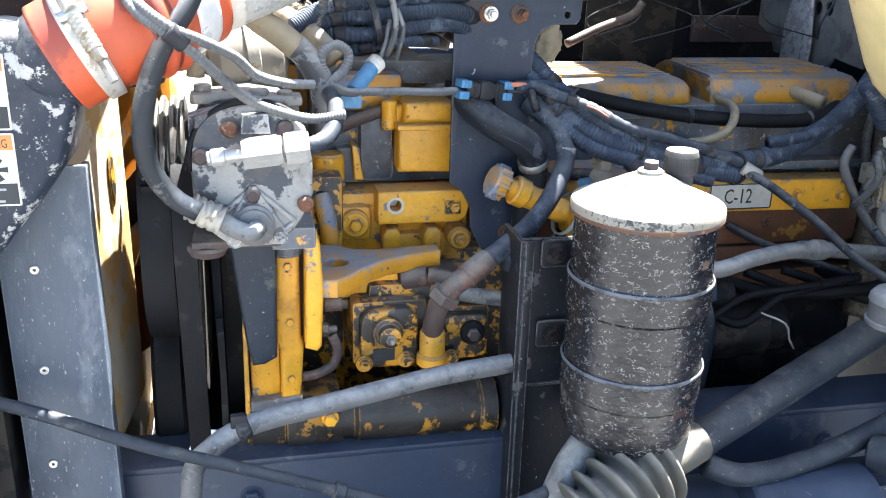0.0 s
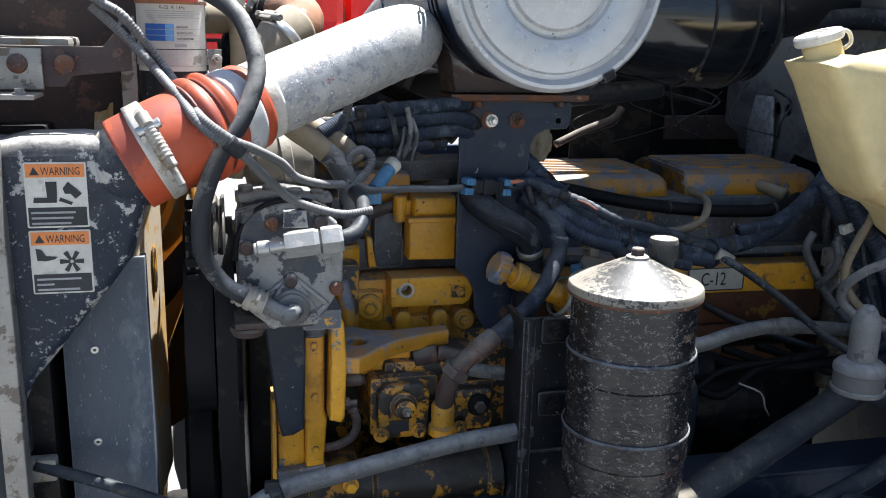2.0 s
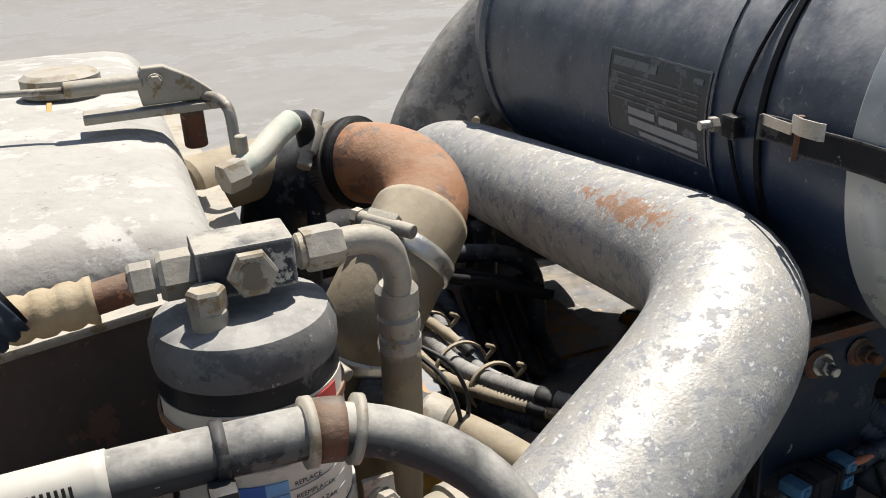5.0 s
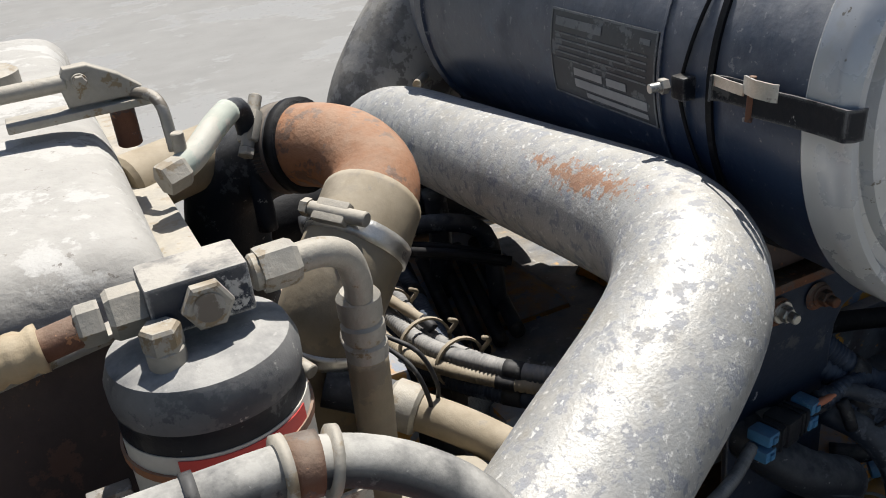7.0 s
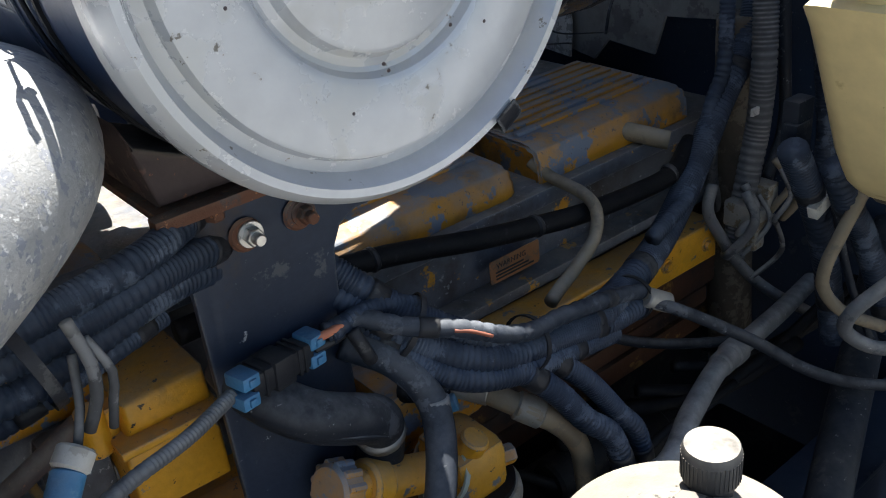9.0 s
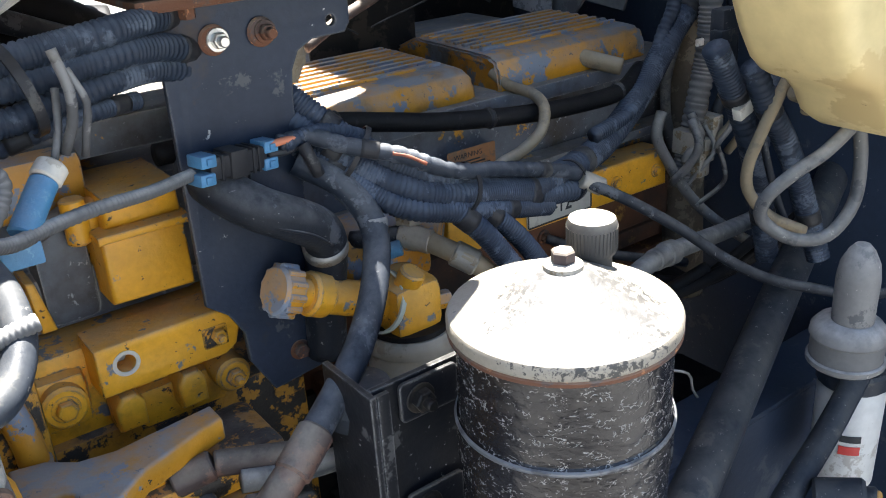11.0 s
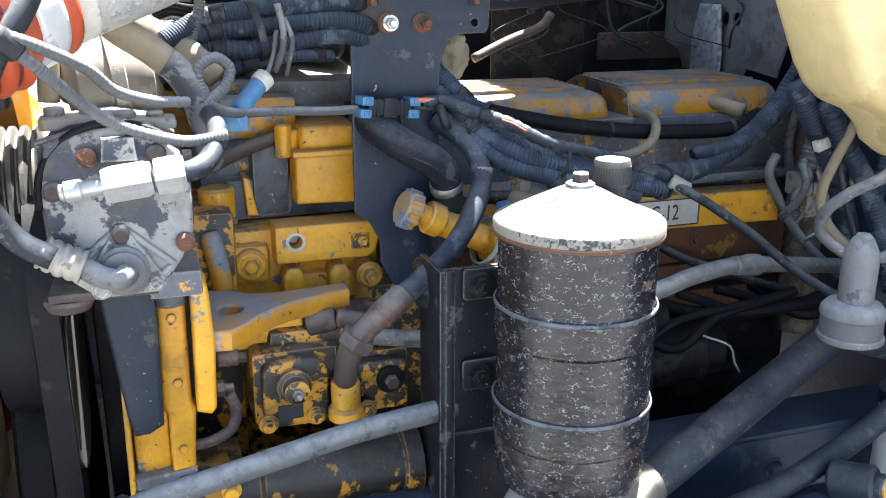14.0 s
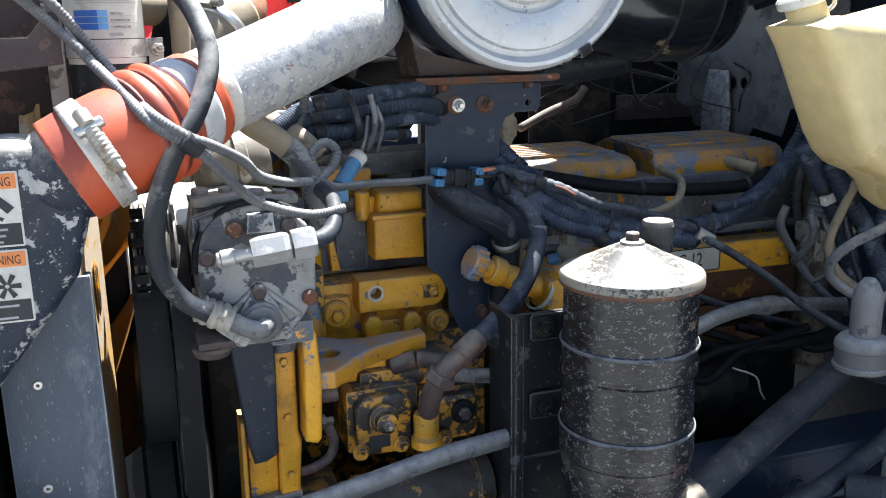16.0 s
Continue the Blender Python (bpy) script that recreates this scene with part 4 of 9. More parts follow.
# fuel transfer / hydraulic pump
pump = thing("gear_pump", "oily yellow and black gear pump with fittings below the arm", "pump")
part("body", box(0.125, 0.232, 1.13, 1.26, 1.222, 1.318, 0.01), M['cat_oily'], pump)
part("end_body", box(0.233, 0.325, 1.14, 1.26, 1.222, 1.30, 0.01), M['cat_oily'], pump)
part("top_body", box(0.15, 0.31, 1.15, 1.25, 1.302, 1.335, 0.012), M['cat_oily'], pump)
part("cover", prism(rounded(0.135, 0.215, 1.226, 1.312, 0.02), 0.025, 0.005, m=pose(0, 1.11, 0)), M['cat_oily'], pump)
part("cover", prism(rounded(0.252, 0.318, 1.226, 1.292, 0.012), 0.025, 0.005, m=pose(0, 1.12, 0)), M['cat_oily'], pump)
part("shaft_boss", lathe([(0, 0), (0.021, 0), (0.021, 0.012), (0.015, 0.016), (0.015, 0.03), (0.011, 0.032), (0, 0.032)], 24, along((0.172, 1.112, 1.283), (0, -1, 0)), False), M['cat_oily'], pump)
bolt(pump, (0.172, 1.082, 1.283), af=0.013, h=0.008, washer=0.0, shank=0.004)
part("boss", rod((0.294, 1.122, 1.268), (0.294, 1.112, 1.268), 0.018), M['dark'], pump)
bolt(pump, (0.294, 1.113, 1.268), af=0.016, h=0.01, washer=0.0, material=M['rust_dark'])
part("port", lathe([(0, 0), (0.022, 0), (0.022, 0.012), (0.018, 0.016), (0.018, 0.045), (0.016, 0.05), (0, 0.05)], 20, pose(0.234, 1.105, 1.232), False), M['cat'], pump, "yellow hexagon port")
for bx, bz in ((0.140, 1.235), (0.198, 1.238), (0.262, 1.236)):
    bolt(pump, (bx, 1.108, bz), af=0.014, h=0.009, washer=0.012, material=M['cat_oily'])
bolt(pump, (0.128, 1.18, 1.297), (-1, 0, 0), 0.014, 0.012, 0.0)
part("data_plate", box(0.152, 0.182, 1.1075, 1.11, 1.238, 1.256, 0.0005), M['label_black'], pump)
part("top_fitting", join(rod((0.20, 1.16, 1.335), (0.235, 1.15, 1.345), 0.014), rod((0.235, 1.15, 1.345), (0.30, 1.13, 1.335), 0.012)), M['rust_dark'], pump)
part("pipe", tube([(0.25, 1.13, 1.33), (0.30, 1.12, 1.322), (0.36, 1.12, 1.312)], 0.011), M['hose_grey'], pump)
seat(pump, (0.0044, 0.0253, -0.0121), 1.022, (0.2, 1.15, 1.25))
low = thing("oil_cooler_tube", "yellow and black horizontal cylinder below the pump", "engine cylinder")
part("body", lathe([(0, 0), (0.03, 0), (0.034, 0.006), (0.034, 0.04), (0.04, 0.046), (0.04, 0.22), (0.044, 0.224), (0.044, 0.245), (0.034, 0.25), (0, 0.25)], 32, along((0.085, 1.13, 1.147), (1, 0, -0.01)), False), M['cat_black'], low)
bolt(low, (0.09, 1.09, 1.165), af=0.016, h=0.01, washer=0.012, material=M['cat'])
part("foot", join(box(0.03, 0.11, 1.10, 1.20, 1.10, 1.18, 0.008), box(-0.02, 0.05, 1.11, 1.2, 1.08, 1.17, 0.01)), M['cat_black'], low)

# ---------------------------------------------------------------- firewall and closing walls
fw = tag(part("firewall", join(box(1.30, 1.34, 0.3, 2.8, 0.6, 2.4, 0.01)), M['firewall']), "dirty grey cab firewall behind the engine", "firewall", kind="structure")
# unseen slab, added to keep sun off the rear rocker cover and steering shaft
tag(part("added_cab_form", join(box(0.765, 1.32, 1.16, 2.6, 2.12, 2.20, 0.02), box(1.2, 1.32, 1.22, 2.6, 2.19, 2.5, 0.02)), M['firewall']), "unseen grey panel added over the engine bay to shade it", "cab cowl", kind="structure")
tag(part("firewall_panel", prism([(-0.25, 1.80), (-0.25, 1.62), (-0.19, 1.60), (-0.17, 1.565), (-0.06, 1.56), (0.02, 1.545), (0.05, 1.58), (0.14, 1.57), (0.16, 1.63), (0.30, 1.64), (0.30, 2.2), (-0.25, 2.2)], 0.006, 0.001, holes=((-0.03, 1.672, 0.014), (0.008, 1.672, 0.014)), m=pose(1.16, 1.68, 0, 0, 0, 90 + 180)), M['firewall']),
    "grey steel shield with two slots and a torn lower edge", "panel", kind="structure")

# ---------------------------------------------------------------- charge air pipe, hose and cooler tank
PIPE = [(-0.09, 1.028, 1.715), (-0.03, 1.060, 1.738), (0.05, 1.096, 1.769), (0.11, 1.121, 1.793), (0.15, 1.145, 1.808), (0.18, 1.18, 1.815), (0.197, 1.23, 1.815), (0.203, 1.30, 1.808), (0.204, 1.42, 1.796), (0.207, 1.56, 1.782), (0.205, 1.70, 1.768), (0.195, 1.76, 1.75), (0.19, 1.79, 1.71), (0.19, 1.80, 1.60)]
cp = thing("charge_air_pipe", "dull mottled aluminium charge air pipe bending under the air cleaner", "pipe")
part("pipe", tube(PIPE, 0.051, 36, 0.01), M['alu'], cp)
_pl = spline(PIPE, 0.004)
part("paint_band", sweep(_pl[14:20], 0.0515, 36), M['white_plastic'], cp, "white painted band")

SIL = [(-0.188, 0.984, 1.668), (-0.15, 0.988, 1.688), (-0.11, 1.004, 1.705), (-0.08, 1.022, 1.717), (-0.05, 1.046, 1.730)]
sh = thing("silicone_hose", "orange-red silicone hump hose joining cooler tank and pipe", "hose")
_sl = spline(SIL, 0.004)
_n1 = len(_sl)
_rad = []
for i in range(_n1):
    u = i / (_n1 - 1)
    ring = max(0.0085 * math.exp(-((u - c) / w) ** 4) for c, w in ((0.545, 0.05), (0.655, 0.045)))
    _rad.append(0.0575 + ring - (0.003 if u > 0.74 else 0))
part("sleeve", sweep(_sl[:int(_n1 * 0.80)], _rad[:int(_n1 * 0.80)], 40), M['silicone'], sh)
part("band", sweep(_sl[int(_n1 * 0.74):int(_n1 * 0.92)], 0.0575, 40), M['aclid'], sh, "pale blue-white band")
part("end_collar", sweep(_sl[int(_n1 * 0.90):], 0.0562, 40), M['silicone'], sh, "orange collar")
for u in (0.47, 0.60):
    k = int(_n1 * u)
    part("rib", sweep(_sl[k:k + 2], 0.0622, 40), M['silicone_dark'], sh, "dark moulded ring")


def t_clamp(parent, k, rad):
    """A spring-loaded T-bolt clamp round the hose at sample k."""
    c = part("clamp", sweep(_sl[k:k + 5], rad, 40), M['strap_steel'], parent, "steel T-bolt clamp with a spring")
    p, d = _sl[k + 3], (_sl[k + 5] - _sl[k]).normalized()
    out = (Vector((-0.15, -1, 0.25)) - d * Vector((-0.15, -1, 0.25)).dot(d)).normalized()
    tan = d.cross(out)
    base = p + out * (rad + 0.009)
    part("tongue", rod(base + tan * -0.012 + out * 0.004, base + tan * -0.03 - out * 0.003, 0.008), M['fitting'], c)
    part("spring", loom_bm([base + tan * -0.01, base + tan * 0.028], 0.0085, 0.005), M['fitting'], c, "coil spring")
    part("stud", rod(base + tan * -0.03, base + tan * 0.062, 0.0042), M['steel_dull'], c)
    part("nut", hexhead(base + tan * 0.028, tan, 0.013, 0.011), M['fitting'], c)
    part("trunnion", rod(base - d * 0.014 + tan * -0.012, base + d * 0.014 + tan * -0.012, 0.006), M['steel'], c)


t_clamp(sh, 6, 0.061)

ct = thing("charge_air_cooler_tank", "chipped black cast cooler side tank with warning labels, dusty on top", "cooler tank")
_o = [(-0.322, 1.700), (-0.30, 1.705), (-0.24, 1.706), (-0.20, 1.700), (-0.178, 1.672), (-0.168, 1.63), (-0.176, 1.60), (-0.186, 1.565), (-0.215, 1.525), (-0.24, 1.495), (-0.305, 1.415), (-0.328, 1.372), (-0.328, 1.30), (-0.336, 1.30), (-0.336, 1.70)]
part("tank", prism(_o, 0.10, 0.016, m=pose(0, 0.948, 0)), M['black_alu'], ct)
_nk = spline([(-0.212, 0.998, 1.656), (-0.20, 0.992, 1.662), (-0.188, 0.987, 1.668), (-0.165, 0.985, 1.679)], 0.004)
part("outlet_neck", sweep(_nk, [0.042 + 0.012 * min(1, 1.8 * i / (len(_nk) - 1)) for i in range(len(_nk))], 36), M['black_alu'], ct)
part("front_plate", prism([(-0.447, 1.712), (-0.435, 1.722), (-0.345, 1.716), (-0.338, 1.70), (-0.338, 1.05), (-0.47, 1.05), (-0.452, 1.5)], 0.04, 0.01, m=pose(0, 0.952, 0)), M['header'], ct, "scuffed grey-black header plate")
part("edge_strip", prism([(-0.343, 1.745), (-0.318, 1.728), (-0.316, 1.5), (-0.318, 1.05), (-0.343, 1.05), (-0.341, 1.5)], 0.028, 0.002, m=pose(0, 0.925, 0)), M['steel_dull'], ct, "dusty grey angle strip")


def warning_label(z1, symbol):
    """An orange-headed warning decal with a pictogram and unreadable small print."""
    x0, x1 = -0.2965, -0.2305
    z0 = z1 - 0.075
    lab = part("warning_label", prism(rounded(x0, x1, z0, z1, 0.002), 0.0012, 0.0003, m=pose(0, 0.9465, 0)), M['white_label'], ct, "orange, white and black warning label")
    part("header", box(x0 + 0.002, x1 - 0.002, 0.9459, 0.9465, z1 - 0.017, z1 - 0.002, 0), M['label_orange'], lab)
    writing(lab, "WARNING", pose(x0 + 0.018, 0.9458, z1 - 0.0145, 90), 0.013, M['label_black'], 0.0002, sx=0.66)
    part("triangle", prism([(x0 + 0.006, z1 - 0.0145), (x0 + 0.0165, z1 - 0.0145), (x0 + 0.011, z1 - 0.005)], 0.0004, 0.0001, m=pose(0, 0.9455, 0)), M['label_black'], lab)
    part("text_panel", box(x0 + 0.002, x1 - 0.002, 0.9459, 0.9465, z0 + 0.002, z0 + 0.0235, 0), M['label_black'], lab)
    for k, w in enumerate((0.9, 0.85, 0.8) if symbol == 0 else (0.92, 0.35, 0.88)):
        part("text_line", box(x0 + 0.005, x0 + 0.005 + 0.052 * w, 0.9454, 0.9458, z0 + 0.0165 - k * 0.0062, z0 + 0.0188 - k * 0.0062, 0), M['label_grey'], lab)
    cz = z1 - 0.034
    if symbol == 0:
        shapes = [[(x0 + 0.022, cz + 0.012), (x0 + 0.034, cz + 0.012), (x0 + 0.033, cz - 0.012), (x0 + 0.008, cz - 0.012), (x0 + 0.009, cz - 0.006), (x0 + 0.023, cz - 0.006)],
                  [(x0 + 0.046, cz + 0.012), (x0 + 0.060, cz - 0.002), (x0 + 0.053, cz - 0.008), (x0 + 0.048, cz - 0.002), (x0 + 0.042, cz - 0.002), (x0 + 0.040, cz + 0.004)],
                  [(x0 + 0.037, cz - 0.006), (x0 + 0.050, cz - 0.012), (x0 + 0.048, cz - 0.015), (x0 + 0.035, cz - 0.010)]]
    else:
        shapes = [[(x0 + 0.006, cz + 0.013), (x0 + 0.012, cz + 0.012), (x0 + 0.017, cz + 0.004), (x0 + 0.029, cz + 0.003), (x0 + 0.026, cz + 0.000), (x0 + 0.016, cz - 0.002), (x0 + 0.007, cz - 0.001)]]
        for k in range(6):
            a = radians(60 * k)
            c, s = math.cos(a), math.sin(a)
            shapes.append([(x0 + 0.044 + c * u - s * v, cz - 0.003 + s * u + c * v) for u, v in ((0.002, -0.0015), (0.013, -0.0028), (0.013, 0.0028), (0.002, 0.0015))])
    for s_ in shapes:
        part("symbol", prism(s_, 0.0004, 0.0001, m=pose(0, 0.9456, 0)), M['label_black'], lab)


warning_label(1.678, 0)
warning_label(1.600, 1)

post = thing("radiator_side_channel", "scratched dark blue-grey steel side channel of the radiator", "channel")
part("web", box(-0.285, -0.18, 1.028, 1.036, 0.9, 1.545, 0.002), M['scratched'], post)
part("flange", box(-0.285, -0.277, 1.0365, 1.12, 0.9, 1.544, 0.002), M['scratched'], post)
part("flange", box(-0.188, -0.18, 1.0365, 1.055, 0.9, 1.544, 0.002), M['scratched'], post)
for z in (1.425, 1.298, 1.17, 1.04):
    part("rivet", lathe([(0.0022, 0), (0.0055, 0), (0.0055, 0.0008), (0.0045, 0.0016), (0.0022, 0.0016)], 16, along((-0.247 - 0.004 * (1.425 - z) / 0.125, 1.0275, z), (0, -1, 0)), False), M['steel'], post, "bright rivet")
lc = tag(part("cooler_core", box(-0.46, -0.30, 1.02, 2.1, 0.8, 1.70, 0.005), M['dark']), "dark cooler core behind the tank", "cooler core")
fp = thing("front_post", "dusty upright steel post ahead of the cooler", "post")
for bx in ((-0.475, -0.462, 0.955, 1.0, 0.9, 1.74), (-0.51, -0.485, 0.93, 0.98, 0.9, 1.735), (-0.56, -0.462, 1.06, 1.075, 0.9, 1.80)):
    part("upright", box(*bx, 0.0025), M['shroud'], fp)

# ---------------------------------------------------------------- radiator top tank and bracketry
rt = thing("radiator", "dust-caked radiator with a domed metal top tank", "radiator")
_bm = bmesh.new()
_sec = [(-0.405, 1.80), (-0.402, 1.868), (-0.392, 1.888), (-0.365, 1.900), (-0.17, 1.903), (-0.145, 1.898), (-0.132, 1.882), (-0.128, 1.80)]
_rows = []
for y, d in ((1.256, 0.05), (1.262, 0.020), (1.276, 0.006), (1.30, 0.0), (1.9, 0.0), (2.05, 0.02)):
    _rows.append([_bm.verts.new((x, y, max(1.80, z - d))) for x, z in _sec])
for a, b in zip(_rows, _rows[1:]):
    for k in range(len(_sec) - 1):
        _bm.faces.new((a[k], a[k + 1], b[k + 1], b[k]))
_bm.faces.new(_rows[0][::-1])
_bm.faces.new(_rows[-1])
bmesh.ops.recalc_face_normals(_bm, faces=_bm.faces)
bmesh.ops.subdivide_edges(_bm, edges=_bm.edges[:], cuts=2, use_grid_fill=True, smooth=0.4)
part("top_tank", smooth(_bm, 60), M['rad_dust'], rt, "dust-caked domed top tank")
part("core", box(-0.385, -0.235, 1.20, 2.1, 0.8, 1.79, 0.004), M['dark'], rt)
LIP = pose(-0.27, 1.184, 0, 0, 0, 14.7)
part("side_plate", join(box(-0.15, 0.155, 0.004, 0.012, 1.66, 1.874, 0.002, m=LIP), box(-0.40, -0.235, 1.185, 1.20, 0.9, 1.66, 0.003)), M['rust_dark'], rt, "brown rusty side plate")
part("lip", box(-0.16, 0.16, -0.004, 0.012, 1.8745, 1.8805, 0.002, m=LIP), M['fitting'], rt)
part("header_shelf", box(-0.40, -0.13, 1.235, 1.262, 1.800, 1.838, 0.003), M['rust_dark'], rt, "brown rusty header edge")
part("rear_flange", box(-0.128, -0.10, 1.2, 2.05, 1.842, 1.85, 0.002), M['fitting'], rt, "dusty tan flange")
cap = part("filler_cap", lathe([(0, 0), (0.03, 0), (0.03, 0.012), (0.036, 0.014), (0.036, 0.03), (0.03, 0.034), (0, 0.034)], 32, pose(-0.215, 1.66, 1.903), False), M['fitting'], rt, "dusty round filler cap")
lever = thing("shutter_lever", "dusty cable lever and bracket on the radiator tank", "lever")
part("bracket", box(-0.20, -0.095, 1.40, 1.43, 1.928, 1.934, 0.001), M['fitting'], lever)
part("clevis", prism([(-0.155, 1.936), (-0.11, 1.936), (-0.10, 1.942), (-0.115, 1.955), (-0.135, 1.966), (-0.152, 1.966), (-0.158, 1.955)], 0.012, 0.002, m=pose(0, 1.405, 0)), M['fitting'], lever)
bolt(lever, (-0.143, 1.404, 1.955), af=0.009, h=0.005, washer=0.006, material=M['fitting'])
part("bushing", rod((-0.118, 1.42, 1.895), (-0.118, 1.42, 1.93), 0.0095), M['rust'], lever, "rusty bushing")
part("hook", tube([(-0.12, 1.42, 1.937), (-0.10, 1.40, 1.937), (-0.093, 1.385, 1.93), (-0.092, 1.38, 1.91), (-0.092, 1.378, 1.895)], 0.0045, 10, 0.004), M['steel_dull'], lever)
part("cable_end", rod((-0.21, 1.41, 1.955), (-0.152, 1.41, 1.955), 0.0065), M['fitting'], lever)
part("cable", tube([(-0.21, 1.41, 1.955), (-0.40, 1.46, 1.957), (-0.9, 1.6, 1.96)], 0.0028, 8, 0.03), M['steel_dull'], lever)
seat(lever, (0.002, 0.068, -0.004))
# tension bracket in front of the radiator
rb = thing("radiator_bracket", "rusty brown steel bracket with bolts and a yellow cord", "bracket")
part("angle", prism([(-0.42, 1.815), (-0.345, 1.803), (-0.215, 1.803), (-0.192, 1.83), (-0.182, 1.83), (-0.182, 1.775), (-0.25, 1.768), (-0.26, 1.755), (-0.38, 1.752), (-0.42, 1.76)], 0.01, 0.0015, m=pose(0, 1.04, 0)), M['rust_dark'], rb)
part("shelf", box(-0.405, -0.285, 0.978, 1.04, 1.744, 1.749, 0.001), M['fitting'], rb, "bent dusty foot plate")
bolt(rb, (-0.303, 0.998, 1.75), (0, 0, 1), 0.009, 0.006, 0.008, material=M['fitting'])
part("face_plate", prism([(-0.385, 1.752), (-0.283, 1.752), (-0.283, 1.80), (-0.385, 1.80)], 0.006, 0.001, m=pose(0, 1.033, 0)), M['steel_dull'], rb)
part("pad", join(box(-0.40, -0.255, 1.06, 1.15, 1.797, 1.812, 0.006)), M['fitting'], rb, "dusty flat rubber pad")
for x in (-0.31, -0.258):
    part("bolt", lathe([(0, 0), (0.012, 0), (0.011, 0.006), (0.006, 0.009), (0, 0.009)], 20, along((x, 1.035, 1.782), (0, -1, 0)), False), M['rust'], rb, "round rusty bolt")
part("roller", lathe([(0, 0), (0.02, 0), (0.023, 0.004), (0.023, 0.022), (0.02, 0.026), (0.012, 0.026), (0, 0.026)], 28, along((-0.408, 0.995, 1.815), (0, -1, 0.0)), False), M['rust_dark'], rb)
bolt(rb, (-0.408, 0.97, 1.815), af=0.022, h=0.01, washer=0.0, material=M['rust'])
_ring = [(-0.358 + 0.02 * math.cos(a), 0.99, 1.795 + 0.02 * math.sin(a)) for a in [k * math.pi / 8 for k in range(17)]]
part("ring", tube(_ring, 0.0035, 10, 0.004), M['rust'], rb, "rusty steel ring")
random.seed(5)
for k in range(7):
    cx, cz = -0.375 + random.uniform(-0.012, 0.010), 1.80 + random.uniform(-0.012, 0.012)
    a0 = random.uniform(0, 6)
    loop = [(cx + 0.011 * math.cos(a0 + 1.1 * j) * random.uniform(0.6, 1.2), 0.982 + random.uniform(-0.006, 0.006), cz + 0.016 * math.sin(a0 + 1.1 * j) * random.uniform(0.6, 1.2)) for j in range(7)]
    part("cord", tube(loop, 0.0024, 7, 0.004), M['yellow_cord'], rb, "frayed yellow cord")

# receiver drier
DX, DY = -0.139, 1.135
dr = thing("receiver_drier", "dusty refrigerant drier bottle with a white and blue label", "drier bottle")
part("bottle", lathe([(0, 1.62), (0.041, 1.62), (0.0432, 1.625), (0.0432, 1.872), (0.0422, 1.876), (0.0432, 1.880), (0.0432, 1.884), (0, 1.885)], 48, pose(DX, DY, 0), False), M['black_steel'], dr, "black painted bottle")
part("top_cap", lathe([(0.0434, 1.880), (0.0442, 1.884), (0.0442, 1.893), (0.041, 1.901), (0.03, 1.905), (0, 1.906)], 48, pose(DX, DY, 0), False), M['hose_grey'], dr, "grey dust-covered cap")
lab = part("label", wall_patch(DX, DY, 0.0432, 190, 345, 1.800, 1.869, 28), M['white_label'], dr, "white paper label")
part("red_panel", wall_patch(DX, DY, 0.0439, 236, 322, 1.8595, 1.8675, 14), M['label_red'], lab, "red panel")
for k in range(3):
    z = 1.8245 - k * 0.0073
    part("blue_bar", wall_patch(DX, DY, 0.0439, 226, 262, z, z + 0.0066, 8), M['label_blue'], lab)
    part("light_bar", wall_patch(DX, DY, 0.0439, 262, 276, z, z + 0.0066, 4), M['label_lblue'], lab)
    part("frame_line", wall_patch(DX, DY, 0.0439, 276.5, 322, z, z + 0.0004, 8), M['label_grey'], lab)
    writing(lab, ("REPLACE", "REEMPLACER", "REEMPLAZAR")[k], pose(DX + 0.0075, DY - 0.0434, z + 0.0016, 90, 0, 15), 0.0036, M['label_black'], 0.0001)
for k in range(4):
    part("text_bar", wall_patch(DX, DY, 0.0439, 228, 325 - 14 * (k % 2), 1.8385 + k * 0.0026, 1.8393 + k * 0.0026, 12), M['label_grey'], lab)
writing(lab, "R-22  R-134a", pose(DX - 0.012, DY - 0.0442, 1.8495, 90, 0, 2), 0.0058, M['label_black'], 0.0001)
part("text_bar", wall_patch(DX, DY, 0.0439, 276, 296, 1.8025, 1.8065, 6), M['label_grey'], lab)
part("label_edge", wall_patch(DX, DY, 0.0432, 190, 345, 1.772, 1.7785, 28), M['white_label'], dr, "torn lower edge of the label")
part("strap", wall_patch(DX, DY, 0.0438, 0, 359.9, 1.779, 1.799, 48, 0.0015), M['strap_steel'], dr, "bright steel strap")
part("strap", wall_patch(DX, DY, 0.0438, 0, 359.9, 1.8555, 1.8595, 48, 0.0015), M['rust_bright'], dr, "orange rusted strap")
part("strap_ear", box(DX + 0.045, DX + 0.062, DY - 0.02, DY - 0.017, 1.765, 1.80, 0.0005), M['steel_dull'], dr)
part("strap_ear", box(DX - 0.066, DX - 0.046, DY - 0.005, DY + 0.004, 1.69, 1.84, 0.001), M['steel_dull'], dr)
bolt(dr, (DX + 0.055, DY - 0.02, 1.787), (0.3, -1, 0.2), 0.011, 0.008, 0.008, 0.003, material=M['fitting'])
part("stud", loom_bm([(DX - 0.105, DY - 0.02, 1.79), (DX - 0.06, DY - 0.015, 1.79)], 0.0058, 0.0022), M['fitting'], dr, "brass-coloured threaded stud")
part("bolt", join(rod((DX - 0.016, DY - 0.018, 1.898), (DX - 0.016, DY - 0.018, 1.913), 0.0085), hexhead(Vector((DX - 0.016, DY - 0.018, 1.912)), (0, 0, 1), 0.0155, 0.011)), M['fitting'], dr, "dusty hexagon plug")
